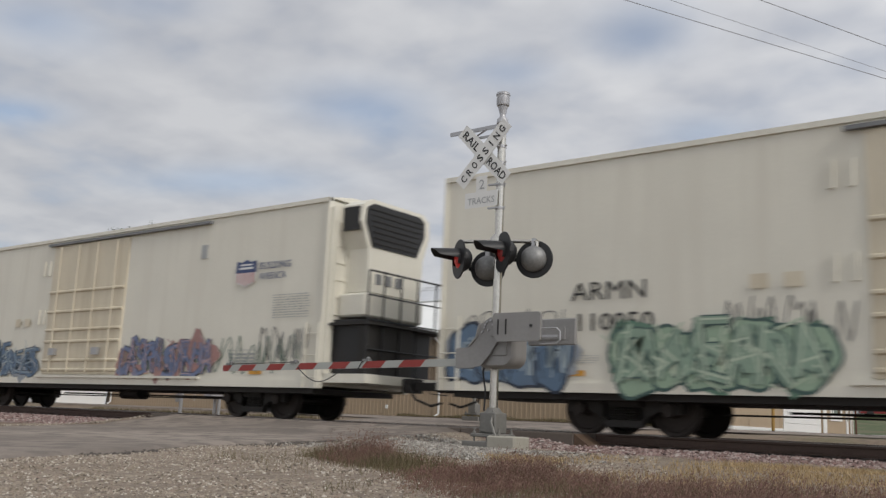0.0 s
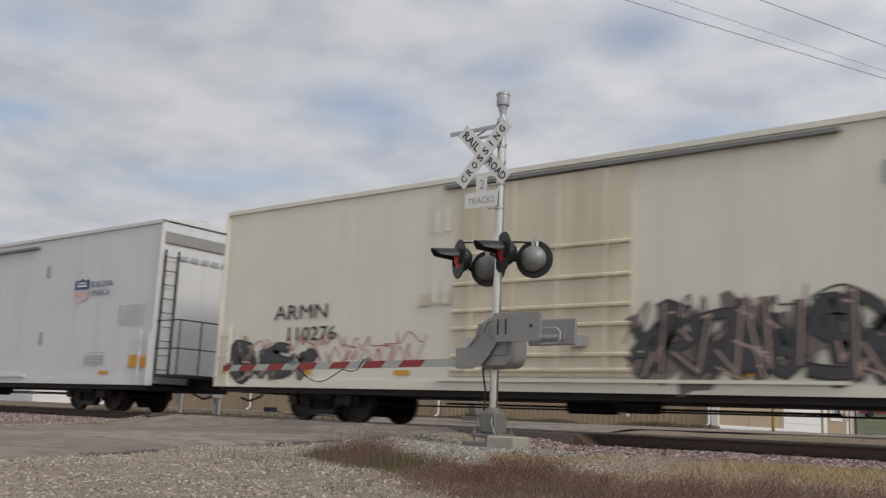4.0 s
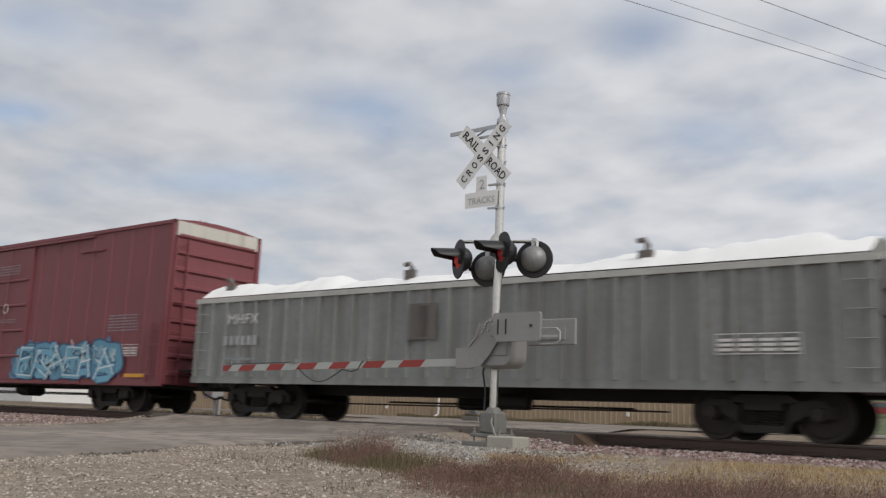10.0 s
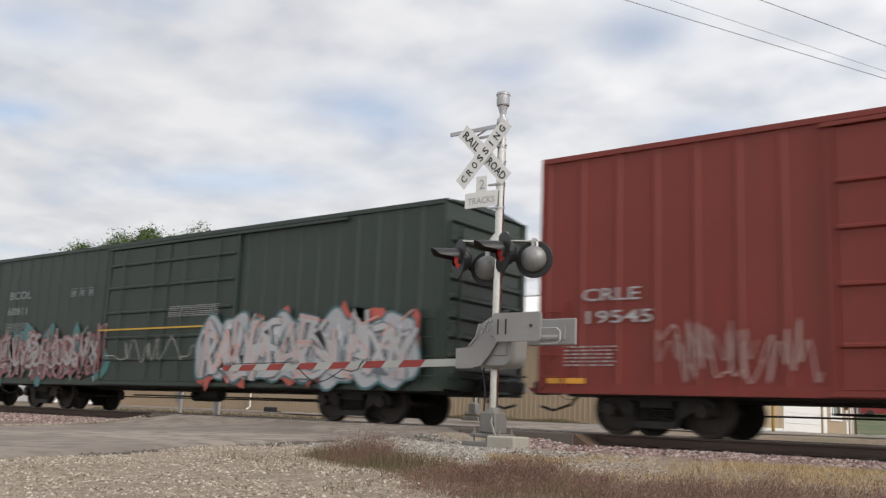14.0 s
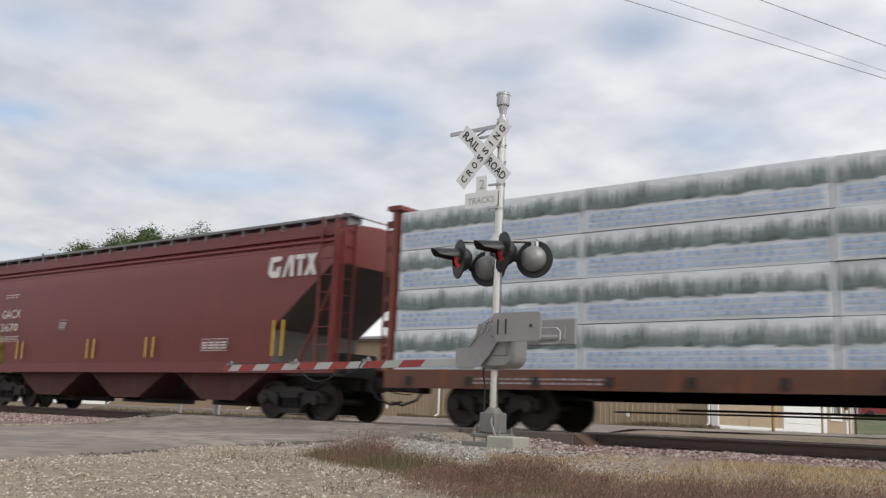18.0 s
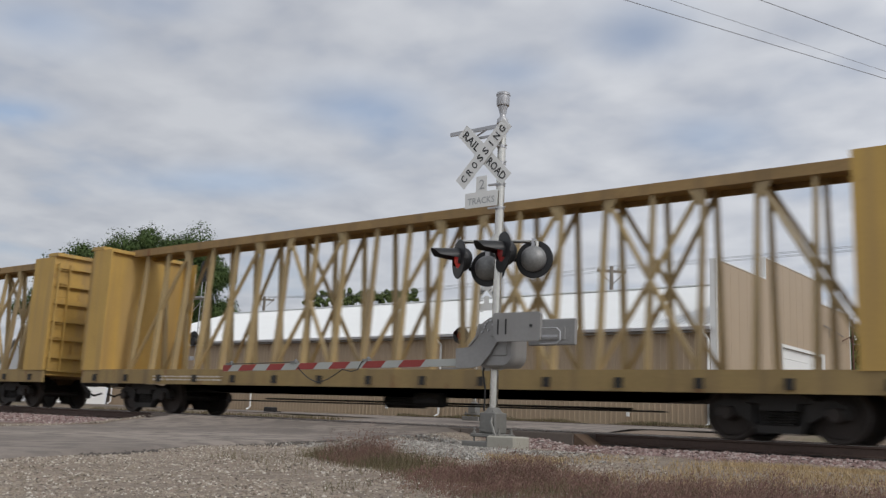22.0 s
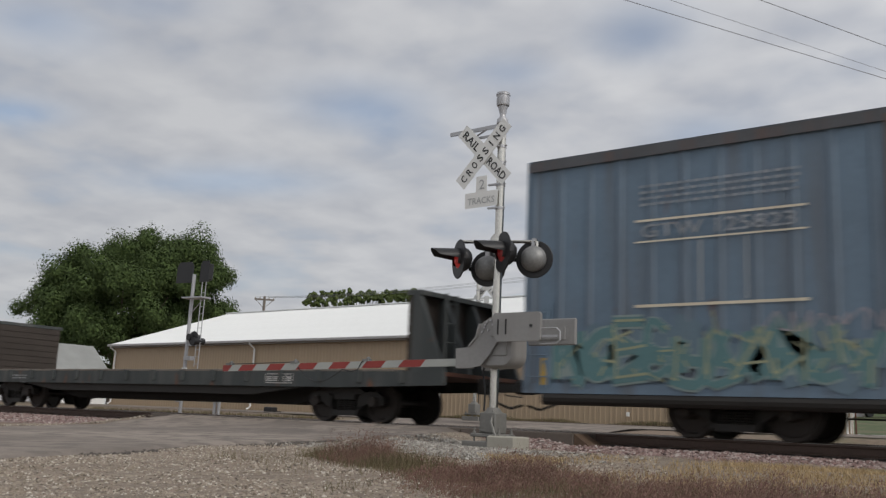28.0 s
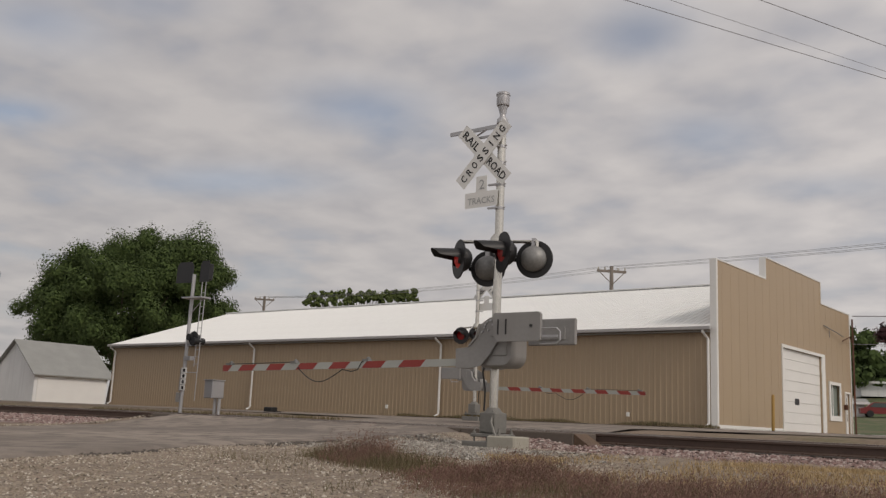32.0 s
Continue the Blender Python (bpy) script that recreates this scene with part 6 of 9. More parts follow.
def graffiti(parent, x0, x1, z0, z1, cols, seed, letters=6, cloud=True, y=-1.545, strokes=5, label="spray-painted graffiti", bubble=False):
    """Spray paint: bubbly clouds behind, fat angular forms with dark outlines, and light flicks, in thin layers."""
    rnd = random.Random(seed)
    back, fill, line, light = cols
    w, h, mid = x1 - x0, z1 - z0, (z0 + z1) / 2
    f_back, f_out, f_in, f_hi = Form(), Form(), Form(), Form()
    if cloud:
        n = max(8, int(w * 3.2))
        for i in range(n):
            cx = x0 + w * (i + rnd.random()) / n
            f_back.card(blob(cx, mid + rnd.uniform(-0.28, 0.30) * h, rnd.uniform(0.35, 0.8), h * rnd.uniform(0.3, 0.75), rnd, 14, 0.2), y - 0.0002 * (i % 12))
    if bubble:
        step = w / letters
        for i in range(letters):
            cx, cz = x0 + (i + 0.5) * step, mid + rnd.uniform(-0.05, 0.05) * h
            bw, bh, sd = step * rnd.uniform(1.1, 1.4), h * rnd.uniform(0.8, 1.0), rnd.random()
            d = 0.0016 * i
            f_out.card(blob(cx, cz, bw + 0.11, bh + 0.11, random.Random(sd), 30, 0.10), y - 0.004 - d)
            f_in.card(blob(cx, cz, bw, bh, random.Random(sd), 30, 0.10), y - 0.005 - d)
            for j in range(6):
                a = cx + rnd.uniform(-0.42, 0.42) * bw
                ribbon(f_out, [(a, cz - bh * rnd.uniform(0.1, 0.42)), (a + rnd.uniform(-.1, .1), cz + rnd.uniform(-.1, .1) * bh), (a + rnd.uniform(-.15, .15), cz + bh * rnd.uniform(0.05, 0.35))], rnd.uniform(0.015, 0.04), y - 0.0055 - d, 3)
            for j in range(9):
                a = cx + rnd.uniform(-0.4, 0.4) * bw
                f_hi.card(stroke([(a, cz + bh * rnd.uniform(-0.35, 0.1)), (a + rnd.uniform(-.06, .06), cz + bh * rnd.uniform(0.12, 0.4))], rnd.uniform(0.02, 0.07)), y - 0.0063 - d)
        letters = 0
    letters = int(letters * 1.5)
    step = w / max(1, letters)
    for i in range(letters):
        cx, lw, lh = x0 + i * step - step * 0.15, step * rnd.uniform(1.05, 1.45), h * rnd.uniform(0.72, 0.98)
        lean, zb = rnd.uniform(-0.1, 0.25) * step, z0 + rnd.uniform(0.02, 0.16) * h
        th = min(lw, lh) * rnd.uniform(0.15, 0.24)
        extra = [[(rnd.random(), rnd.random()), (rnd.random(), rnd.random()), (rnd.random(), rnd.random())] for _ in range(2)]
        for k, ln in enumerate(SHAPES[rnd.randrange(len(SHAPES))] + extra):
            pts = [(cx + u * lw * 0.9 + lean * v + rnd.uniform(-.09, .09), zb + min(1.0, max(0.0, v + rnd.uniform(-.12, .12))) * lh) for u, v in ln]
            d = 0.0003 * (i % 8) + 0.0001 * k
            pts = smooth(pts, 3)
            f_out.card(stroke(pts, th * 1.42), y - 0.004 - d)
            f_in.card(stroke(pts, th), y - 0.008 - d)
            hp = [(px + th * 0.18, pz + th * 0.15) for px, pz in pts[:2]]
            f_hi.card(stroke(hp, th * 0.26), y - 0.012 - d)
    for k in range(strokes * 2):
        xx, zz, a = rnd.uniform(x0, x1 - 0.2), rnd.uniform(z0, z1 - 0.1), rnd.uniform(0.3, 2.6)
        ln, th = rnd.uniform(0.15, 0.55), rnd.uniform(0.015, 0.05)
        f_hi.card(stroke([(xx, zz), (xx + math.cos(a) * ln, zz + math.sin(a) * ln * 0.7)], th), y - 0.015)
    host = part("graffiti", f_back if cloud else f_out, paint(back if cloud else line), parent, label)
    if cloud:
        part("graffiti_outline", f_out, paint(line), host)["kind"] = "stuff"
    part("graffiti_fill", f_in, paint(fill), host)["kind"] = "stuff"
    part("graffiti_light", f_hi, paint(light), host)["kind"] = "stuff"
    host["kind"] = "stuff"


def scribble(parent, x0, x1, z0, z1, rgb, seed, n=40, y=-1.545, th=0.022, label="scrawled marker tag"):
    """A hand-drawn tag: one looping line."""
    rnd = random.Random(seed)
    f = Form()
    pts, step = [], (x1 - x0) / n
    for i in range(n):
        lo = (i % 2 == 0) == (rnd.random() < 0.85)
        z = z0 + (z1 - z0) * (rnd.uniform(0.0, 0.35) if lo else rnd.uniform(0.6, 1.0))
        pts.append((x0 + step * (i + 0.5) + rnd.uniform(-1.3, 1.3) * step, z))
    ribbon(f, pts, th, y)
    part("graffiti", f, paint(rgb), parent, label)["kind"] = "stuff"


def strips(parent, xs, z, mat=ORANGE, w=0.45, h=0.10, y=-1.537):
    for x in xs:
        part("reflective_strip", Form().card([(x, z), (x + w, z), (x + w, z + h), (x, z + h)], y), mat, parent)


def data_block(parent, x0, x1, z0, z1, rows, mat, seed, y=-1.54, name="stencilled_data"):
    ob = part(name, bars(Form(), x0, x1, z0, z1, rows * 2, y, seed, 0.42), mat, parent)
    ob["kind"] = "stuff"


def frame_plate(parent, x, z, w, h, mat, y=-1.54, cells=4):
    """A framed consolidated stencil with cells."""
    f = Form()
    t = 0.013
    f.card([(x, z), (x + w, z), (x + w, z + t), (x, z + t)], y).card([(x, z + h - t), (x + w, z + h - t), (x + w, z + h), (x, z + h)], y)
    for i in range(cells + 1):
        xx = x + (w - t) * i / cells
        f.card([(xx, z + t), (xx + t, z + t), (xx + t, z + h - t), (xx, z + h - t)], y)
    for i in range(cells):
        xx = x + (w - t) * i / cells
        for k in range(3):
            f.card([(xx + 0.05, z + 0.05 + k * (h - .1) / 3), (xx + w / cells - 0.04, z + 0.05 + k * (h - .1) / 3), (xx + w / cells - 0.04, z + 0.05 + (k + .6) * (h - .1) / 3), (xx + 0.05, z + 0.05 + (k + .6) * (h - .1) / 3)], y)
    part("stencil_plate", f, mat, parent)["kind"] = "stuff"


def end_ribs(parent, x, sign, zs, mat, half=1.40, h=0.16):
    """Pressed horizontal ribs on the end wall."""
    for z in zs:
        o = [(-half, z - h / 2), (half, z - h / 2), (half * 0.97, z + h / 2), (-half * 0.97, z + h / 2)]
        f = Form()
        f.add([(x, -half, z - h / 2), (x, half, z - h / 2), (x, half, z + h / 2), (x, -half, z + h / 2), (x + sign * 0.07, -half + 0.08, z - h * 0.2), (x + sign * 0.07, half - 0.08, z - h * 0.2), (x + sign * 0.07, half - 0.08, z + h * 0.2), (x + sign * 0.07, -half + 0.08, z + h * 0.2)],
              [(4, 5, 6, 7), (0, 1, 5, 4), (1, 2, 6, 5), (2, 3, 7, 6), (3, 0, 4, 7)] if sign > 0 else [(7, 6, 5, 4), (4, 5, 1, 0), (5, 6, 2, 1), (6, 7, 3, 2), (7, 4, 0, 3)])
        part("end_rib", f, mat, parent)


def under_gear(parent, x0, x1):
    """Brake gear hanging below the sill."""
    mid = (x0 + x1) / 2
    part("air_reservoir", Form().rod((mid - 1.2, 0.6, 0.55), (mid - 0.1, 0.6, 0.55), 0.18, 14), DARK_STEEL, parent)
    part("brake_cylinder", Form().rod((mid + 0.6, -0.5, 0.55), (mid + 1.3, -0.5, 0.55), 0.16, 14), DARK_STEEL, parent)
    part("brake_rod", Form().rod((x0, -0.25, 0.42), (x1, -0.25, 0.45), 0.018, 5).rod((x0 + 1, 0.4, 0.5), (x1 - 1, 0.4, 0.5), 0.025, 6), DARK_STEEL, parent)
    part("centre_sill", Form().box(x0 - 2.2, x1 + 2.2, -0.25, 0.25, 0.62, 0.98), DARK_STEEL, parent)


def door_panel(parent, x0, x1, z0, z1, mat, bar_z, label, y=-1.50, vert=3, rods=True, proud=0.045, bar_mat=None):
    """A sliding or plug door: a sheet with horizontal beads, vertical locking rods and a top track."""
    d = part("door", Form().box(x0, x1, y - proud, y + 0.02, z0, z1, chamfer=0.008), mat, parent, label)
    for z in bar_z:
        part("door_bead", Form().extrude_x([(y - proud - 0.05, z - 0.02), (y - proud, z - 0.05), (y - proud, z + 0.05), (y - proud - 0.05, z + 0.02)][::-1], x0 + 0.03, x1 - 0.03), bar_mat or mat, d)
    for i in range(vert):
        x = x0 + (x1 - x0) * (i + 0.5) / vert if not bar_mat else x0 + 0.16 + (x1 - x0 - 0.32) * i / (vert - 1)
        if rods:
            part("locking_rod", Form().rod((x, y - proud - 0.07, z0 + 0.05), (x, y - proud - 0.07, z1 - 0.05), 0.03 if bar_mat else 0.02, 6), bar_mat or mat, d)
    return d


def box_body(c, L, z0, eave, mat, roof_mat, pitch=3, rib=0.03, ribs=None, end_z=None, half=1.50, arch=0.16, end_mat=None, skip=(), rail_mat=None):
    """Side sheets with vertical ribs, ends with pressed ribs, a sill and a shallow ribbed roof."""
    body = Form().box(0.05, L - 0.05, -half, half, z0 + 0.06, eave - 0.06)
    b = part("body", body, mat, c)
    sill = Form()
    for s in (-1, 1):
        sill.box(0.02, L - 0.02, s * (half + 0.018) - 0.02, s * (half + 0.018) + 0.02, z0, z0 + 0.18)
    part("side_sill", sill, mat, c)
    if ribs:
        n = int(L / ribs)
        for s in (-1, 1):
            y1 = s * (half + rib)
            rm = Form().add([(0, s * half, z0 + 0.18), (0.13, s * half, z0 + 0.18), (0.10, y1, z0 + 0.18), (0.03, y1, z0 + 0.18), (0, s * half, eave - 0.10), (0.13, s * half, eave - 0.10), (0.10, y1, eave - 0.10), (0.03, y1, eave - 0.10)],
                            [(0, 4, 7, 3), (3, 7, 6, 2), (2, 6, 5, 1)] if s > 0 else [(3, 7, 4, 0), (2, 6, 7, 3), (1, 5, 6, 2)]).data("side_rib", mat)
            for i in range(n + 1):
                x = 0.06 + (L - 0.2) * i / n
                if not any(a < x < b_ for a, b_ in skip):
                    part("side_rib", rm, mat, c, m=pose(x, 0, 0))
    top = Form()
    for s in (-1, 1):
        top.box(0.0, L, s * (half + 0.01) - 0.035, s * (half + 0.01) + 0.035, eave - 0.10, eave)
    part("roof_rail", top, rail_mat or mat, c)
    if end_mat:
        for x in (0.036, L - 0.048):
            part("end_sheet", Form().box(x, x + 0.012, -half + 0.06, half - 0.06, z0 + 0.1, eave - 0.08), end_mat, c, "sooty end wall")
    roof = Form().extrude_x([(-half - 0.03, eave - 0.02), (half + 0.03, eave - 0.02), (half * 0.5, eave + arch * 0.75), (0, eave + arch), (-half * 0.5, eave + arch * 0.75)], 0.0, L)
    r = part("roof", roof, roof_mat, c, "shallow steel roof")
    n = int(L / 1.2)
    for i in range(n + 1):
        x = 0.05 + (L - 0.15) * i / n
        part("roof_seam", Form().extrude_x([(-half - 0.05, eave - 0.01), (half + 0.05, eave - 0.01), (half * 0.5, eave + arch * 0.75 + 0.03), (0, eave + arch + 0.03), (-half * 0.5, eave + arch * 0.75 + 0.03)], x, x + 0.06), roof_mat, r)
    em = end_mat or mat
    for x in (0.0, L - 0.06):
        for s in (-1, 1):
            part("corner_post", Form().box(x, x + 0.06, s * half - 0.06, s * half + 0.06, z0, eave), mat, c)
    for z in (end_z or ()):
        end_ribs(c, L - 0.05, 1, [z], em)
        end_ribs(c, 0.05, -1, [z], em)
    return b


def reefer(start, L, marks, mat, door_mat, trucks, unit, seed, new_style=False, frame_end=0.0):
    c = rail_car("refrigerated_boxcar", marks["label"], "freight car", start, L, trucks[0], L - trucks[1], couple=(0, frame_end))
    z0, eave = 0.72, 5.25 if new_style else 5.14
    box_body(c, L, z0, eave, mat, mat, ribs=None, end_z=None, half=1.505, arch=0.14)
    # bottom skirt and dark sill line
    part("sill_band", Form().box(0.0, L, -1.53, -1.51, 0.72, 0.84).box(0.0, L, 1.51, 1.53, 0.72, 0.84), GALV if new_style else RUST_DECK, c)
    part("under_sill", Form().box(0.3, L - 0.3, -1.40, 1.40, 0.60, 0.72), DARK_STEEL, c)
    dx0, dx1 = marks["door"]
    door_panel(c, dx0, dx1, 1.0, 4.88, door_mat, (1.12, 1.40, 1.95, 2.30, 2.85, 3.45) if not new_style else (1.75, 2.1, 2.6), "insulated plug door with locking rods", vert=4)
    part("door_track", Form().box(dx0 - 0.3, dx1 + 3.6, -1.62, -1.52, 4.90, 4.97), ROOF_GREY, c, "dark door track under the eave")
    part("door_track", Form().box(dx0 - 0.3, dx1 + 3.6, -1.60, -1.52, 0.90, 0.96), mat, c)
    for x in (dx0 + 0.45, dx1 - 1.2):
        part("lock_box", Form().box(x, x + 0.3, -1.66, -1.56, 1.55, 1.75), GALV, c)
    for x, zz in ((dx0 - 0.55, 2.5), (dx0 - 0.55, 4.0), (dx0 - 0.25, 4.0), (dx0 - .25, 2.5)):
        part("door_bracket", Form().box(x, x + 0.07, -1.56, -1.51, zz, zz + 0.45), mat, c)
    for x in (L - (5.8 if new_style else 4.6),):
        for zz in ((4.0,) if not new_style else (1.9, 3.95)):
            part("vent_bracket", Form().box(x, x + 0.22, -1.53, -1.505, zz, zz + 0.36), LETTER_GREY, c)
    # writing
    lt = marks["letters"]
    lettering("reporting_mark", lt[0], lt[3], LETTER_BLACK, c, pose(lt[1], -1.545, lt[2]), width=lt[4])
    if len(lt) > 5:
        lettering("car_number", lt[5], lt[8], LETTER_BLACK, c, pose(lt[6], -1.545, lt[7]), width=lt[9])
    bx, bz = marks["badge"]
    bw, bh = 0.76, 0.66
    top = [(bx, bz + bh * 0.55), (bx + 0.02, bz + bh), (bx + bw * 0.3, bz + bh * 0.95), (bx + bw * 0.5, bz + bh * 1.06), (bx + bw * 0.7, bz + bh * 0.95), (bx + bw - 0.02, bz + bh), (bx + bw, bz + bh * 0.55)]
    low = [(bx, bz + bh * 0.55), (bx + bw, bz + bh * 0.55), (bx + bw * 0.92, bz + bh * 0.16), (bx + bw * 0.5, bz), (bx + bw * 0.08, bz + bh * 0.16)]
    badge = part("badge", Form().card(low, -1.545), SIGN_WHITE, c, "faded red, white and blue shield badge")
    part("badge_top", Form().card(top, -1.547), BADGE_BLUE, badge)
    for xa, xb, za, zb in ((0.12, 0.64, 0.68, 0.76), (0.16, 0.60, 0.82, 0.88)):
        part("badge_bar", Form().card([(bx + xa, bz + bh * za), (bx + xb, bz + bh * za), (bx + xb, bz + bh * zb), (bx + xa, bz + bh * zb)], -1.549), SIGN_WHITE, badge)
    for i in range(5):
        xx = bx + 0.08 + i * 0.137
        cut_ = 0.12 * abs(i - 2) / 2
        part("badge_stripe", Form().card([(xx, bz + bh * (0.06 + cut_)), (xx + 0.05, bz + bh * (0.06 + cut_)), (xx + 0.05, bz + bh * .55), (xx, bz + bh * .55)], -1.549), BADGE_RED, badge)
    lettering("slogan", "BUILDING", 0.17, BADGE_BLUE, c, pose(bx + 0.86, -1.545, bz + 0.42), width=1.08)
    lettering("slogan", "AMERICA", 0.17, BADGE_BLUE, c, pose(bx + 0.86, -1.545, bz + 0.16), width=0.96)
    data_block(c, L - 1.7, L - 0.5, 2.35, 2.95, 5, LETTER_GREY, seed)
    data_block(c, 1.4, 3.6, 1.25, 1.42, 2, LETTER_GREY, seed + 1)
    frame_plate(c, L - 3.2, 1.25, 1.0, 0.36, LETTER_GREY)
    for i in range(2):
        part("yellow_square", Form().card([(6.4 + i * 0.55, 2.46), (6.7 + i * 0.55, 2.46), (6.7 + i * 0.55, 2.70), (6.4 + i * 0.55, 2.70)], -1.545), CREAM, c)
    strips(c, (0.25, 2.9, 5.8, 9.4, 13.1, L - 2.4), 1.02 if not new_style else 1.0)
    if new_style:
        part("bulkhead_strip", Form().card([(L - 1.0, 1.2), (L - 0.05, 1.2), (L - 0.05, 1.52), (L - 1.0, 1.52)], -1.545), ORANGE, c)
    # trailing end
    if unit:
        e = L
        part("end_frame", Form().box(e, e + 1.3, -1.45, 1.45, 0.85, 1.05).box(e, e + 0.1, -1.5, 1.5, 1.05, 4.9), mat, c)
        shell = [(-0.95, 2.95), (0.95, 2.95), (1.0, 3.95), (1.22, 4.55), (1.20, 4.95), (0.95, 5.12), (-0.95, 5.12), (-1.25, 4.95), (-1.28, 4.55), (-1.0, 3.95)]
        unit_ = part("cooling_unit", Form().extrude_x(shell, e + 0.1, e + 0.78), mat, c, "white end-mounted cooling unit")
        part("unit_grille", Form().extrude_x([(-0.88, 4.0), (0.72, 4.0), (1.0, 4.55), (0.98, 4.92), (0.80, 5.02), (-0.90, 5.02), (-1.12, 4.9), (-1.15, 4.55)], e + 0.78, e + 0.81), BLACK, unit_, "black louvred grille")
        part("side_grille", Form().box(e + 0.22, e + 0.70, -1.29, -1.22, 4.35, 4.9), BLACK, unit_)
        for i in range(7):
            part("louvre", Form().box(e + 0.81, e + 0.835, -0.82 - 0.03 * i, 0.68 + 0.03 * i, 4.08 + i * 0.13, 4.11 + i * 0.13), DARK_STEEL, unit_)
        for y in (-0.7, -0.35, 0.0):
            part("control_cover", Form().box(e + 0.78, e + 0.80, y, y + 0.2, 3.15, 3.4, chamfer=0.006), ROOF_GREY, unit_)
        part("fuel_box", Form().box(e + 0.1, e + 0.95, -1.2, 0.9, 2.35, 2.9, chamfer=0.05), mat, c)
        part("engine_box", Form().box(e + 0.1, e + 0.9, -1.3, 1.3, 1.05, 2.28), BLACK, c)
        part("end_screen", Form().box(e + 1.0, e + 1.22, -1.40, 0.2, 1.05, 2.25), DARK_STEEL, c)
        railing(c, [((e + 1.25, -1.42, z), (e + 1.25, 1.42, z)) for z in (3.35, 2.8, 2.25, 1.6)], [((e + 1.25, y, 1.0), (e + 1.25, y, 3.35)) for y in (-1.42, -0.9, -0.3, 0.3, 1.0, 1.42)], BLACK, 0.024)
        part("platform", Form().box(e + 0.1, e + 1.35, -1.45, 1.45, 2.14, 2.20), DARK_STEEL, c)
        ladder(c, -1.4, -1.0, 1.0, 4.6, e + 0.12, mat, axis="y")
    else:
        part("end_band", Form().box(L - 0.04, L + 0.01, -1.45, 1.45, 4.62, 4.92), BADGE_BLUE if not new_style else GATE_GREY, c)
        data_block2 = Form()
        for i in range(5):
            data_block2.box(L, L + 0.006, -0.9 + i * 0.36, -0.64 + i * 0.36, 4.2, 4.32)
        part("end_lettering", data_block2, LETTER_GREY, c)
        ladder(c, -1.42, -1.0, 0.95, 4.4, L + 0.06, BLACK if new_style else mat, axis="y")
        railing(c, [((L + 0.95, -1.4, 2.45), (L + 0.95, 1.4, 2.45)), ((L + 0.95, -1.4, 1.7), (L + 0.95, 1.4, 1.7)), ((L, -1.45, 2.45), (L + 0.95, -1.4, 2.45)), ((L, -1.45, 1.7), (L + 0.95, -1.4, 1.7))],
                [((L + 0.95, y, 1.0), (L + 0.95, y, 2.45)) for y in (-1.4, -0.7, 0.2, 0.9, 1.4)], BLACK, 0.021)
        part("platform", Form().box(L, L + 1.0, -1.4, 1.4, 0.95, 1.02), DARK_STEEL, c)
    if new_style:
        # the leading end carries the cooling unit behind a dark screen with tall posts
        part("end_screen", Form().box(-0.62, -0.05, -1.40, -1.36, 0.98, 2.38).box(-0.62, -0.58, -1.36, 1.36, 0.98, 2.38), ROOF_GREY, c, "dark grey equipment screen")
        for x, z, th, mt in ((-0.46, 3.62, 0.055, GALV), (-0.2, 3.15, 0.05, BLACK)):
            for y in (-1.36, 1.36):
                part("screen_post", Form().box(x - th, x + th, y - 0.05, y + 0.05, 2.38, z), mt, c)
        railing(c, [((-0.6, -1.42, z), (-0.6, 1.42, z)) for z in (3.4, 3.1, 2.75)] + [((-0.6, -1.42, z), (0.0, -1.42, z)) for z in (3.4, 3.1, 2.75)], [((-0.6, y, 1.0), (-0.6, y, 3.45)) for y in (-1.42, -0.5, 0.5, 1.42)], DARK_STEEL, 0.02)
        part("cooling_unit", Form().box(-0.45, 0.05, -1.15, 1.15, 2.5, 4.7, chamfer=0.06), ROOF_GREY, c, "dark grey cooling unit")
        part("platform", Form().box(-0.7, 0.05, -1.4, 1.4, 0.92, 0.98), DARK_STEEL, c)
    for x in (0.08, L - 0.5):
        ladder(c, x, x + 0.42, 0.72, 2.2, -1.60, mat)
    under_gear(c, trucks[0] + 1.5, trucks[1] - 1.5)
    return c


R_LABEL = "white refrigerated boxcar with cream plug door and colourful graffiti"
old_marks = dict(label=R_LABEL, door=(8.25, 12.15), letters=("ARMN", 3.05, 2.40, 0.34, 1.50, "110050", 3.1, 1.84, 0.32, 1.50), badge=(16.85, 3.15))
BLUEISH = ((0.30, 0.33, 0.36), (0.10, 0.16, 0.24), (0.02, 0.03, 0.05), (0.35, 0.42, 0.45))
TEAL = ((0.12, 0.22, 0.16), (0.29, 0.40, 0.29), (0.05, 0.10, 0.09), (0.50, 0.58, 0.44))
REDS = ((0.38, 0.09, 0.08), (0.40, 0.21, 0.18), (0.10, 0.11, 0.16), (0.50, 0.38, 0.34))
MIXED = ((0.36, 0.20, 0.18), (0.14, 0.18, 0.30), (0.03, 0.03, 0.04), (0.45, 0.32, 0.32))
GREENISH = ((0.22, 0.34, 0.18), (0.42, 0.46, 0.40), (0.05, 0.10, 0.05), (0.10, 0.30, 0.28))
BLACKS = ((0.16, 0.13, 0.12), (0.05, 0.05, 0.055), (0.015, 0.015, 0.015), (0.42, 0.30, 0.26))

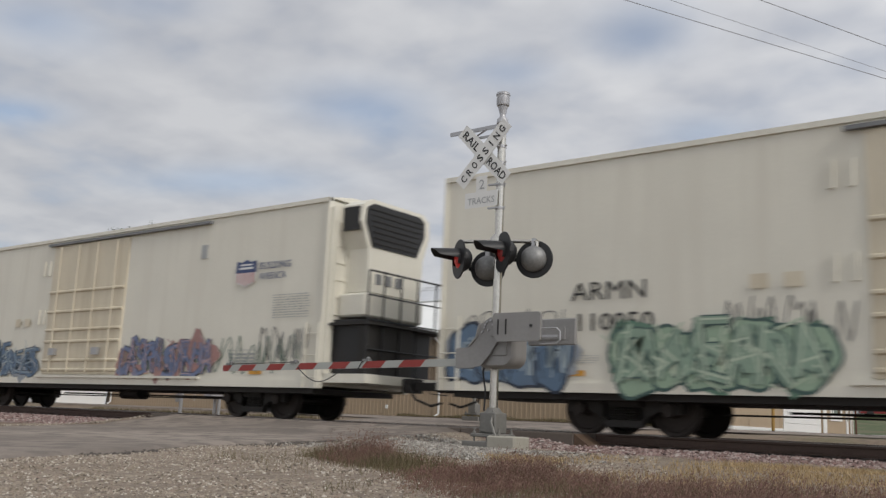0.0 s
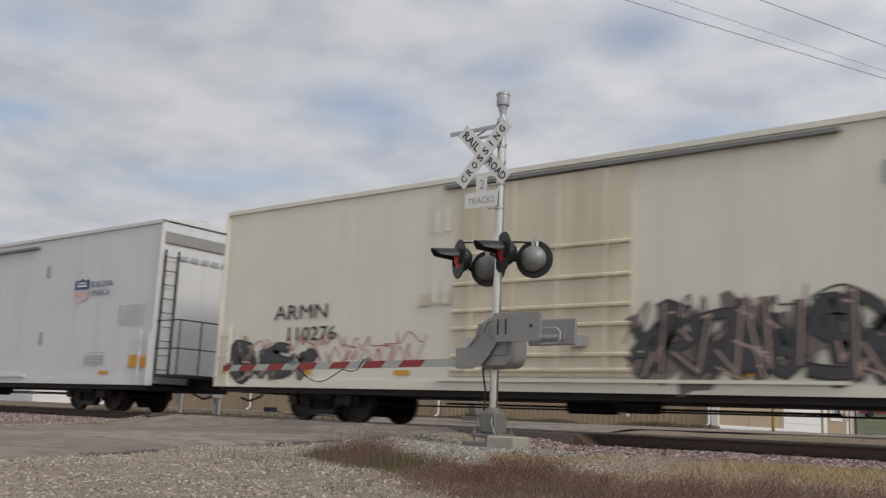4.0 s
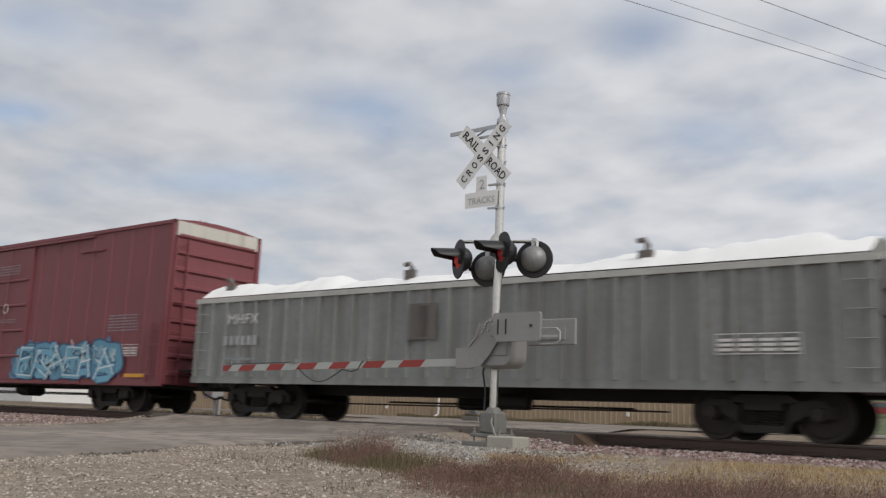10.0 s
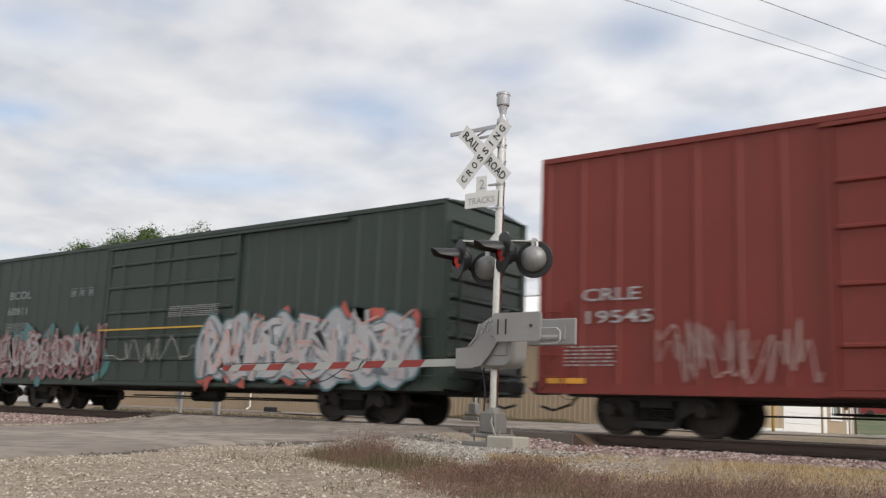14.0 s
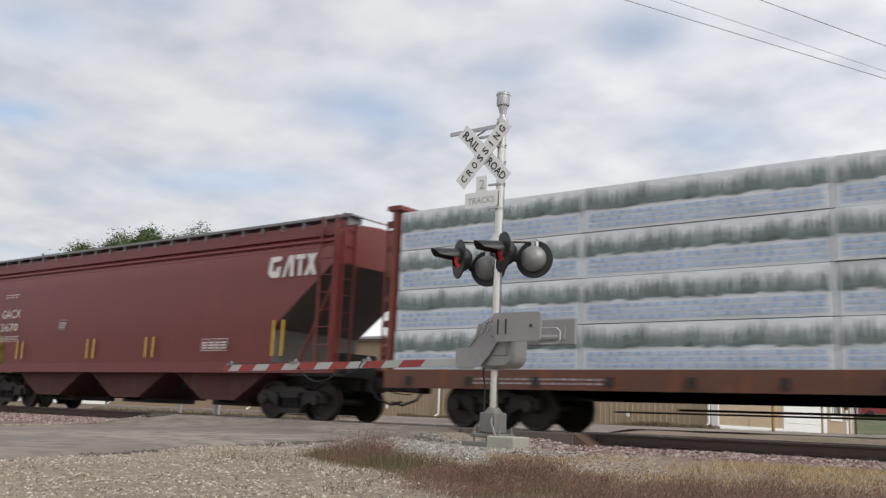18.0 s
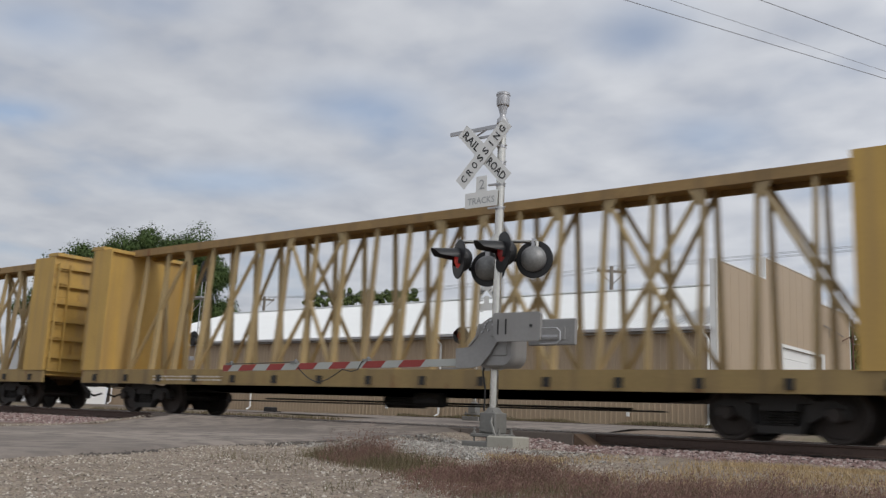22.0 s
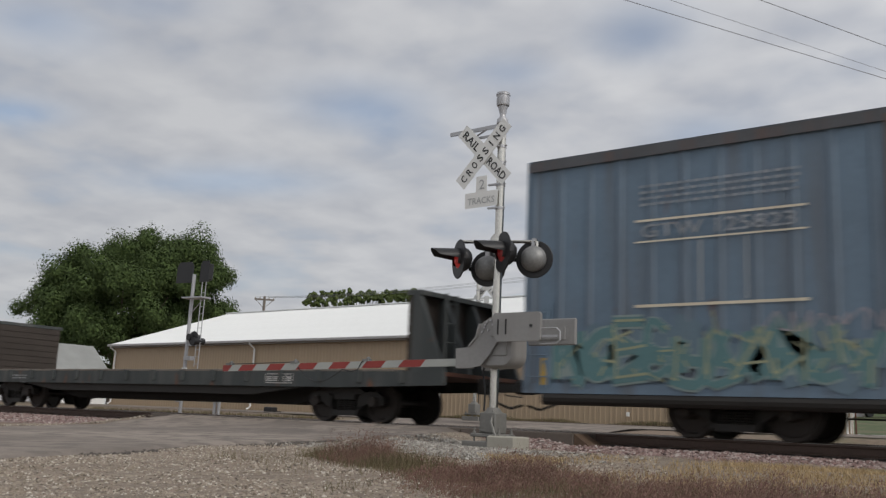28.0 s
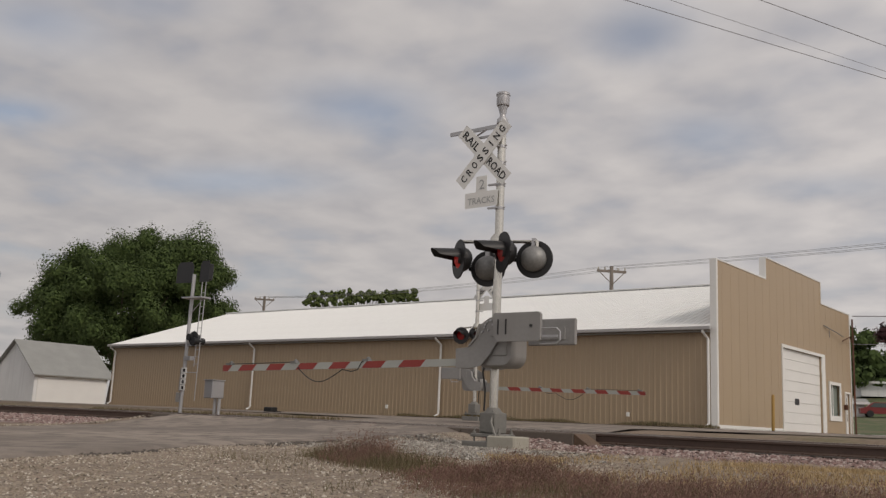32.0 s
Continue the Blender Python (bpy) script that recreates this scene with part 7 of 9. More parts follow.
S1 = -35.0
m1 = dict(old_marks)
m1["letters"] = ("ARMN", 2.55, 2.30, 0.34, 1.75)
c1 = reefer(S1, 20.0, m1, WHITE_CAR, CREAM, (3.9, 17.3), True, 21, frame_end=1.5)
graffiti(c1, 5.4, 8.0, 0.85, 1.9, BLUEISH, 31, 4)
graffiti(c1, 12.3, 16.2, 0.88, 1.95, MIXED, 32, 7)
scribble(c1, 12.4, 19.3, 1.0, 2.0, (0.10, 0.16, 0.12), 47, 60, th=0.03)
scribble(c1, 17.8, 19.6, 1.3, 2.3, (0.08, 0.08, 0.09), 33, 26)
c2 = reefer(-11.62, 20.0, old_marks, WHITE_CAR, CREAM, (3.9, 17.3), True, 22, frame_end=1.5)
graffiti(c2, 0.4, 3.0, 0.80, 2.0, BLUEISH, 34, 4, bubble=True)
graffiti(c2, 4.0, 7.6, 0.76, 1.95, TEAL, 35, 5, bubble=True)
graffiti(c2, 4.1, 7.6, 0.80, 1.95, ((0.1, 0.2, 0.15), (0.24, 0.34, 0.26), (0.06, 0.11, 0.10), (0.46, 0.54, 0.42)), 135, 5, cloud=False, y=-1.568, strokes=14)
scribble(c2, 0.4, 3.0, 1.9, 2.3, (0.05, 0.05, 0.06), 36, 22)
scribble(c2, 5.9, 8.0, 1.5, 2.35, (0.04, 0.04, 0.05), 37, 26)
graffiti(c2, 12.2, 19.8, 0.80, 2.55, REDS, 38, 5, strokes=5, bubble=True)
graffiti(c2, 12.4, 19.7, 0.85, 2.4, ((0.3, 0.1, 0.09), (0.37, 0.175, 0.15), (0.27, 0.085, 0.075), (0.46, 0.34, 0.30)), 136, 7, cloud=False, y=-1.568, strokes=16)
scribble(c2, 12.2, 19.8, 2.2, 2.65, (0.10, 0.14, 0.24), 39, 40, th=0.06)
new_label = "clean white refrigerated boxcar with a plug door and orange reflective strips"
m3 = dict(label=new_label, door=(8.7, 12.5), letters=("ARMN 1704", 1.35, 1.85, 0.33, 3.3), badge=(17.87, 3.45))
c3 = reefer(11.78, 22.45, m3, WHITE_CAR2, WHITE_CAR2, (3.6, 18.9), False, 23, new_style=True)
m4 = dict(label=new_label, door=(8.7, 12.5), letters=("ARMN 170334", 1.35, 3.05, 0.33, 3.4), badge=(18.36, 3.10))
c4 = reefer(36.60, 22.45, m4, WHITE_CAR2, WHITE_CAR2, (3.6, 18.9), False, 24, new_style=True)
m5 = dict(old_marks)
m5["label"] = "aged white refrigerated boxcar with cream plug door and dark graffiti"
m5["door"], m5["badge"] = (7.3, 11.3), (15.95, 3.15)
m5["letters"] = ("ARMN", 2.0, 2.30, 0.34, 1.75, "110276", 2.4, 1.80, 0.32, 1.55)
c5 = reefer(61.77, 20.1, m5, WHITE_CAR, CREAM, (3.3, 16.8), False, 25)
graffiti(c5, 0.7, 3.4, 0.85, 1.75, BLACKS, 40, 3, cloud=False)
scribble(c5, 0.4, 6.6, 1.55, 2.0, (0.34, 0.05, 0.06), 41, 44)
scribble(c5, 3.3, 6.6, 1.2, 1.7, (0.36, 0.08, 0.10), 48, 30)
graffiti(c5, 11.3, 19.2, 0.85, 2.35, BLACKS, 42, 9, strokes=14)
scribble(c5, 11.2, 19.6, 1.3, 2.5, (0.03, 0.03, 0.03), 43, 46, th=0.035)


def hopper(start, L, mat, label, bays, roof_z, side_top, sill_mat, seed, round_side=0.06, letters=(), bulge=True, band=None, name="covered_hopper_car", roof_dark=True, lower=None, bay_mat=None, cut_in=1.95):
    """Covered hopper: curved sides, slope sheets at both ends, outlet bays, roofwalk, end ladders."""
    c = rail_car(name, label, "freight car", start, L, 1.75)
    e1, e2 = 0.12, L - 0.12
    zb, zk = 1.30, 3.60
    half = 1.47
    f = Form()
    # side as a grid bulging outwards, cut away at both lower corners
    prof = [(zb, half - 0.02), (2.1, half + 0.03), (2.6, half + round_side), (zk, half + round_side), (side_top - 0.35, half + round_side * 0.6), (side_top, half - 0.10), (roof_z - 0.02, half - 0.55), (roof_z + 0.05, 0.0)]
    nx = len(prof)
    rows = []
    for z, y in prof:
        k = max(0.0, min(1.0, (zk - z) / (zk - 2.1)))
        rows.append((e1 + cut_in * k, e2 - cut_in * k, y, z))
    vs, fs = [], []
    for s in (-1, 1):
        b0 = len(vs)
        for a, b, y, z in rows:
            vs += [(a, s * y, z), (b, s * y, z)]
        for i in range(nx - 1):
            q = (b0 + 2 * i, b0 + 2 * i + 1, b0 + 2 * i + 3, b0 + 2 * i + 2)
            fs.append(q if s < 0 else q[::-1])
    # end sheets: the lower ones slope inwards, their underside shade painted dark
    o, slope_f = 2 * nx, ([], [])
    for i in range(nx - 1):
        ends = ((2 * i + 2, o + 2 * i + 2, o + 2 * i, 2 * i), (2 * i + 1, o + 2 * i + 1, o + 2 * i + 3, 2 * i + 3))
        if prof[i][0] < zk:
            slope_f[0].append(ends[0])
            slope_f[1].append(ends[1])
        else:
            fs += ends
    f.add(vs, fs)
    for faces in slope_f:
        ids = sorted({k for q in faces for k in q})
        part("slope_sheet", Form().add([vs[k] for k in ids], [tuple(ids.index(k) for k in q) for q in faces]), SLOPE_SHADE, c, "dirty sloping end sheet, darkened for shade")
    part("roof_curb", Form().box(0.15, L - 0.15, -1.13, -1.10, side_top - 0.1, roof_z + 0.03), mat, c)
    body = part("body", f, mat, c, "curved hopper body", smooth=True)
    if lower:
        for a, b, z0, z1, mt in lower:
            part("paint_band", Form().box(a, b, -half - round_side - 0.012, -half - round_side - 0.004, z0, z1), mt, body)
    part("side_sill", Form().box(0.0, L, -1.50, -1.42, 1.06, 1.32).box(0.0, L, 1.42, 1.50, 1.06, 1.32), sill_mat, c, "straight side sill")
    part("top_rail", Form().box(0.1, L - 0.1, -1.45, -1.37, side_top - 0.05, side_top + 0.08).box(0.1, L - 0.1, 1.37, 1.45, side_top - 0.05, side_top + 0.08), mat, c)
    part("end_platform", Form().box(0.0, 1.6, -1.4, 1.4, 1.0, 1.06).box(L - 1.6, L, -1.4, 1.4, 1.0, 1.06), DARK_STEEL, c)
    part("centre_sill", Form().box(0.2, L - 0.2, -0.3, 0.3, 0.72, 1.06), DARK_STEEL, c)
    # roofwalk along the roof with its supports, hatches between
    rz = roof_z + 0.13
    walk_ = part("roofwalk", Form().box(0.0, L, -1.15, -0.75, rz, rz + 0.04).box(0.0, L, 0.75, 1.15, rz, rz + 0.04), ROOF_GREY if roof_dark else GALV, c, "grey grating roofwalk")
    part("roofwalk_edge", Form().box(0.0, L, -1.17, -1.15, rz - 0.005, rz + 0.06), ROOF_GREY, walk_)
    n = int(L / 0.75)
    for i in range(n + 1):
        x = 0.1 + (L - 0.25) * i / n
        part("roofwalk_bracket", Form().box(x, x + 0.05, -1.16, -0.7, roof_z - 0.05, rz), ROOF_GREY, walk_)
    for i in range(4):
        x = 1.2 + i * (L - 3.4) / 3
        part("hatch", Form().box(x, x + 1.0, -0.55, 0.55, roof_z + 0.02, roof_z + 0.20, chamfer=0.05), mat, c)
    # bays; their default dark colour carries the shade under the car
    w = (L - 4.6) / bays
    for i in range(bays):
        x0 = 2.3 + i * w
        o_ = [(x0 + 0.1, 1.15), (x0 + w - 0.1, 1.15), (x0 + w * 0.66, 0.40), (x0 + w * 0.34, 0.40)]
        part("outlet_bay", Form().slab(o_, -1.15, 1.15), bay_mat or DARK_STEEL, c, "sloping discharge bay")
        part("outlet_gate", Form().box(x0 + w * 0.34 - 0.1, x0 + w * 0.66 + 0.1, -0.7, 0.7, 0.28, 0.40).rod((x0 + w * 0.5, -1.1, 0.36), (x0 + w * 0.5, 1.1, 0.36), 0.03, 8), DARK_STEEL, c)
    # end posts and ladders
    for x, s in ((0.14, 1), (L - 0.14, -1)):
        for y in (-1.40, 1.40):
            part("end_post", Form().box(x - 0.035, x + 0.035, y - 0.04, y + 0.04, 1.05, side_top), mat, c)
            part("end_post", Form().rod((x + s * 1.2, y, 1.05), (x + s * 0.05, y, 3.2), 0.04, 6), mat, c)
        ladder(c, min(x, x + s * 0.45), max(x, x + s * 0.45), 1.1, roof_z + 0.1, -1.53, mat, 9)
        ladder(c, -1.3, -0.9, 1.1, roof_z, x - s * 0.06, mat, axis="y")
        rf = Form()
        rf.path([(x, -1.45, side_top), (x, -1.3, rz + 0.05), (x, 1.3, rz + 0.05), (x, 1.45, side_top)], 0.018, 5)
        part("end_handrail", rf, mat, c)
        part("brake_gear_box", Form().box(min(x + s * 0.5, x + s * 1.0), max(x + s * 0.5, x + s * 1.0), -0.4, 0.7, 1.06, 1.6), DARK_STEEL, c)
    return c


def hopper_marks(c, L, mark, number, x, z, seed, mat=LETTER_BLACK, y=-1.56):
    lettering("reporting_mark", mark, 0.26, mat, c, pose(x, y, z), width=1.15)
    lettering("car_number", number, 0.25, mat, c, pose(x, y, z - 0.42), width=1.05)
    data_block(c, x, x + 1.2, z - 0.75, z - 0.55, 2, mat, seed, y)


c6 = hopper(83.34, 11.3, BROWN_HOPPER, "faded brown and navy covered hopper with white number panel", 2, 4.50, 4.25, GATE_GREY, 51, round_side=0.0, cut_in=0.85,
            lower=[(1.2, 10.1, 1.34, 1.98, BLUE_HOPPER), (1.0, 10.3, 4.02, 4.18, BLUE_HOPPER)])
pan = part("number_panel", Form().card([(2.28, 1.93), (3.78, 1.93), (3.78, 2.70), (2.28, 2.70)], -1.518), SIGN_WHITE, c6, "white number panel")
lettering("reporting_mark", "DDX", 0.25, LETTER_BLACK, pan, pose(2.5, -1.522, 2.38), width=1.05)
lettering("car_number", "465018", 0.25, LETTER_BLACK, pan, pose(2.42, -1.522, 2.03), width=1.22)
for x in (0.35, 0.75, 10.45, 10.85):
    for y in (-1.50, 1.42):
        part("side_post", Form().box(x, x + 0.09, y, y + 0.08, 1.30, 4.3), BLUE_HOPPER, c6, "dark navy end post")
part("roof_edge", Form().box(0.2, 11.1, -1.6, -1.5, 4.22, 4.34), BLUE_HOPPER, c6, "dark navy roof edge")
strips(c6, (0.9, 4.6, 8.6), 1.14, w=0.6, y=-1.506)


def tank_car(start, L, r, zc, mat, label, seed, tank_len=None, platform=True, mark=None, plate=True, dirty=0):
    c = rail_car("tank_car", label, "freight car", start, L, 1.65)
    tl = tank_len or L - 0.3
    x0 = (L - tl) / 2
    prof = []
    for i in range(9):
        a = math.pi / 2 * i / 8
        prof.append((r * math.sin(a), x0 + 0.75 * (1 - math.cos(a))))
    prof += [(r, x0 + tl * 0.25), (r, x0 + tl * 0.5), (r, x0 + tl * 0.75)]
    for i in range(9):
        a = math.pi / 2 * (1 - i / 8)
        prof.append((r * math.sin(a), x0 + tl - 0.75 * (1 - math.cos(a))))
    tank = part("tank", Form().lathe(prof, 48, pose(0, 0, zc) @ pose(0, 0, 0, 0, 90, 0), close=False), mat, c, "long cylindrical tank with domed ends", smooth=True)
    for x in (x0 + 0.8, x0 + tl * 0.33, x0 + tl * 0.66, x0 + tl - 0.8):
        part("weld_band", Form().lathe([(r, x - 0.03), (r + 0.008, x - 0.025), (r + 0.008, x + 0.025), (r, x + 0.03)], 48, pose(0, 0, zc) @ pose(0, 0, 0, 0, 90, 0), close=False), mat, tank, smooth=True)
    # stub sills, saddles and bottom fittings
    for xa, xb in ((0.0, 3.2), (L - 3.2, L)):
        part("stub_sill", Form().box(xa, xb, -0.28, 0.28, 0.72, 1.08), DARK_STEEL, c)
        part("saddle", Form().slab([(xa + 0.9, 0.95), (xa + 2.3, 0.95), (xa + 2.1, 1.35), (xa + 1.1, 1.35)], -1.15, 1.15), DARK_STEEL, c)
        part("end_deck", Form().box(xa if xa == 0 else xb - 0.9, (xa + 0.9) if xa == 0 else xb, -1.4, 1.4, 1.08, 1.13), DARK_STEEL, c)
    part("body_bolster_rail", Form().rod((0.6, -1.40, 1.15), (L - 0.6, -1.40, 1.15), 0.03, 8).rod((0.6, 1.4, 1.15), (L - 0.6, 1.4, 1.15), 0.03, 8), mat, c, "long side handrail pipe")
    part("side_runner", Form().box(0.4, L - 0.4, -1.20, -1.12, 0.92, 1.02).box(0.4, L - 0.4, 1.12, 1.20, 0.92, 1.02), DARK_STEEL, c)
    part("bottom_outlet", Form().lathe([(0.25, 0.45), (0.3, 0.6), (0.35, zc - r + 0.02)], 16, pose(L / 2, 0, 0)).rod((L / 2, 0, 0.35), (L / 2, 0, 0.5), 0.12, 12), DARK_STEEL, c)
    rods = Form()
    for i in range(9):
        x = 2.8 + i * (L - 5.6) / 8
        rods.rod((x, -1.17, 0.98), (x, -1.05, zc - r * 0.72), 0.02, 5)
    rods.path([(2.2, -0.6, 0.62), (L * 0.4, -0.6, 0.70), (L * 0.62, -0.5, 0.66), (L - 2.2, -0.6, 0.62)], 0.018, 5)
    part("brake_rigging", rods, DARK_STEEL, c)
    if platform:
        px, ph, w = L / 2, zc + r, 1.2
        part("manway", Form().lathe([(0.42, -0.1), (0.42, 0.22), (0.50, 0.23), (0.50, 0.30), (0.30, 0.38), (0.0, 0.40)], 20, pose(px + 0.2, 0, ph)).box(px - 0.7, px - 0.35, -0.25, 0.25, ph - 0.1, ph + 0.42, chamfer=0.03).rod((px + 0.95, 0, ph - .1), (px + 0.95, 0, ph + 0.45), 0.11, 10), mat, c, "manway and valves")
        part("platform", Form().box(px - w, px + w, -1.05, -0.55, ph - 0.10, ph - 0.06).box(px - w, px + w, 0.55, 1.05, ph - 0.10, ph - 0.06), DARK_STEEL, c)
        for s in (-1, 1):
            y = s * 1.05
            railing(c, [((px - w, y, ph + z), (px + w, y, ph + z)) for z in (0.66, 0.42)], [((px + w * k, y, ph - 0.1), (px + w * k, y, ph + 0.66)) for k in (-1, -0.6, -0.2, 0.2, 0.6, 1)], ROOF_GREY, 0.022, "platform_railing", "pipe safety railing")
        part("end_chain_rail", Form().path([(px - w, -1.05, ph + 0.66), (px - w, 1.05, ph + 0.66)], 0.018, 6).path([(px + w, -1.05, ph + 0.66), (px + w, 1.05, ph + 0.66)], 0.018, 6), ROOF_GREY, c)
        lf = Form()
        pts_a = []
        for i in range(9):
            a = radians(-8 + 68 * i / 8)
            pts_a.append((-(r + 0.13) * math.cos(a), zc + (r + 0.13) * math.sin(a)))
        for dx in (-0.22, 0.22):
            lf.path([(px + dx, y, z) for y, z in [(-1.55, 0.9)] + pts_a], 0.018, 5)
        for y, z in [(-1.55, 1.1), (-1.58, 1.5), (-1.6, 1.9)] + pts_a:
            lf.rod((px - 0.22, y, z), (px + 0.22, y, z), 0.013, 5)
        part("ladder", lf, DARK_STEEL, c)
    # side bars of yellow reflective tape on the curve
    for i in range(7):
        x = 0.75 + i * (L - 1.6) / 6
        part("yellow_strip", Form().extrude_x([(-math.cos(radians(a)) * (r + 0.006), zc + math.sin(radians(a)) * (r + 0.006)) for a in (-4, 0, 4, 8, 12)] + [(-math.cos(radians(a)) * (r + 0.002), zc + math.sin(radians(a)) * (r + 0.002)) for a in (12, 8, 4, 0, -4)], x, x + 0.05), TAPE_DULL, tank)

    def on_tank(z):
        return -math.sqrt(max(0.01, r * r - (z - zc) ** 2)) - 0.012

    if mark:
        mk, x, z, hh, ww, mt = mark
        a = math.asin((z + hh / 2 - zc) / r)
        lettering("car_number", mk, hh, mt, tank, pose(x, on_tank(z + hh / 2) - 0.005, z) @ pose(0, 0, 0, -math.degrees(a), 0, 0), width=ww)
        data_block(tank, x, x + ww * 0.8, z - 0.35, z - 0.12, 2, mt, seed, on_tank(z - 0.25) - 0.01)
    if plate:
        data_block(tank, L - 3.6, L - 2.0, zc + 0.05, zc + 0.42, 3, LETTER_DIM, seed + 2, -r - 0.012)
        frame_plate(tank, L - 5.2, zc - 0.62, 1.1, 0.28, LETTER_GREY, on_tank(zc - 0.62) - 0.01)
    for x in (0.35, L - 0.35):
        railing(c, [((x, -1.38, 2.2), (x, 1.38, 2.2))], [((x, y, 1.1), (x, y, 2.2)) for y in (-1.38, 1.38)], DARK_STEEL)
        part("side_step", Form().path([(x - 0.2, -1.42, 1.1), (x - 0.2, -1.42, 0.45), (x + 0.2, -1.42, 0.45), (x + 0.2, -1.42, 1.1)], 0.018, 5), DARK_STEEL, c)
    return c


tk = tank_car(95.5, 18.8, 1.38, 2.35, TANK_BLACK, "black tank car with yellow bars and white lettering", 61, mark=("ACFX 200559", 7.9, 1.94, 0.20, 2.2, LETTER_GREY))
data_block(tk, 15.3, 16.9, 2.1, 2.5, 4, LETTER_GREY, 62, -1.395)
for x in (13.2, 15.0, 17.1, 17.4):
    part("yellow_bar", Form().card([(x, 2.05), (x + 0.09, 2.05), (x + 0.09, 2.6), (x, 2.6)], -1.397), TAPE_DULL, tk)
part("placard", Form().add([(15.5, -1.22, 1.60), (15.7, -1.22, 1.40), (15.9, -1.22, 1.60), (15.7, -1.22, 1.80)], [(0, 1, 2, 3)]), LETTER_WHITE, tk)
h1 = hopper(114.56, 14.2, GREY_HOPPER, "grey covered hopper with black numbers and a dark tag", 3, 4.52, 4.22, PALE_HOPPER, 71)
hopper_marks(h1, 14.2, "SMNX", "04407", 1.25, 2.36, 72)
scribble(h1, 2.9, 5.2, 1.55, 2.35, (0.16, 0.16, 0.17), 73, 34, y=-1.575, th=0.04)
frame_plate(h1, 11.6, 1.55, 1.25, 0.28, LETTER_BLACK, -1.56)
strips(h1, (0.4, 4.0, 7.5, 11.4), 1.12, w=0.6, y=-1.505)
h2 = hopper(130.02, 15.5, PALE_HOPPER, "pale grey covered hopper with ribbed top edge", 4, 4.58, 4.28, PALE_HOPPER, 74)
hopper_marks(h2, 15.5, "SMNX", "1138", 1.5, 2.36, 75)
lettering("warning_text", "DO NOT HAMMER\nON CAR", 0.13, BADGE_RED, h2, pose(6.9, -1.565, 2.08), width=1.6)
for z in (3.80, 3.92, 4.04):
    part("top_rib", Form().rod((0.2, -1.50, z), (15.3, -1.50, z), 0.03, 6), PALE_HOPPER, h2)
frame_plate(h2, 12.3, 1.55, 1.3, 0.3, LETTER_BLACK, -1.56)
for x in (3.7, 6.5, 13.2):
    part("yellow_mark", Form().card([(x, 1.45), (x + 0.05, 1.45), (x + 0.05, 1.95), (x, 1.95)], -1.56), LETTER_YELLOW, h2)
h3 = hopper(146.79, 14.2, GREY_HOPPER, "grey covered hopper with small red stencils", 3, 4.52, 4.22, PALE_HOPPER, 76)
hopper_marks(h3, 14.2, "SMNX", "04401", 1.25, 2.36, 77)
scribble(h3, 5.8, 8.0, 1.7, 2.1, (0.14, 0.13, 0.13), 78, 26, y=-1.575, th=0.03)
data_block(h3, 9.3, 10.4, 1.6, 2.0, 4, BADGE_RED, 79, -1.565)
frame_plate(h3, 11.9, 1.55, 1.2, 0.28, LETTER_BLACK, -1.56)
strips(h3, (0.4, 4.0, 7.5, 11.4), 1.12, w=0.6, y=-1.505)


def boxcar(start, L, eave, mat, label, doors, seed, inset, ribs=0.75, z0=0.70, end_white=True, bar_z=(1.55, 2.35, 3.15, 3.95), door_mat=None, rod_count=2, skip=None, end_mat=None, rail_mat=None, bar_mat=None):
    c = rail_car("boxcar", label, "freight car", start, L, inset)
    a, b = doors[0][0], doors[-1][1]
    box_body(c, L, z0, eave, mat, mat, ribs=ribs, end_z=[z0 + 0.35 + i * (eave - z0 - 0.75) / 8 for i in range(9)], half=1.50, skip=skip or [(a - 0.1, b + 0.05)], arch=0.09, end_mat=end_mat, rail_mat=rail_mat)
    for x0, x1 in doors:
        door_panel(c, x0, x1, z0 + 0.12, eave - 0.22, door_mat or mat, bar_z, "steel sliding door with horizontal beads", vert=rod_count, bar_mat=bar_mat)
    part("door_track", Form().box(a - 0.2, b + (b - a) * 0.7, -1.60, -1.52, eave - 0.2, eave - 0.13), mat, c)
    part("door_track", Form().box(a - 0.2, b + (b - a) * 0.7, -1.60, -1.52, z0 + 0.02, z0 + 0.1), mat, c)
    for x in (a - 0.12, b + 0.02):
        part("door_post", Form().box(x, x + 0.10, -1.57, -1.5, z0 + 0.1, eave - 0.1), mat, c)
    if end_white:
        part("end_top_band", Form().box(L - 0.05, L + 0.012, -1.42, 1.42, eave - 0.42, eave - 0.02), DIRTY_WHITE, c, "dirty white painted top of the end wall")
    for x in (0.1, L - 0.55):
        ladder(c, x, x + 0.45, z0 + 0.1, z0 + 1.7, -1.60, mat, 4)
    ladder(c, -1.45, -1.05, z0 + 0.1, eave - 0.5, L + 0.05, mat, axis="y")
    part("end_platform", Form().box(L, L + 0.45, -1.0, 1.0, 1.12, 1.16), DARK_STEEL, c)
    part("brake_wheel", Form().lathe([(0.26, -0.02), (0.29, 0.0), (0.26, 0.02), (0.24, 0.0)], 18, pose(L + 0.22, 0.5, 2.3, 0, 90, 0), close=False).rod((L, 0.5, 2.3), (L + 0.22, 0.5, 2.3), 0.03, 8), mat, c)
    part("under_floor", Form().box(0.5, L - 0.5, -1.35, 1.35, z0 - 0.02, z0 + 0.05), DARK_STEEL, c)
    under_gear(c, inset + 1.6, L - inset - 1.6)
    return c


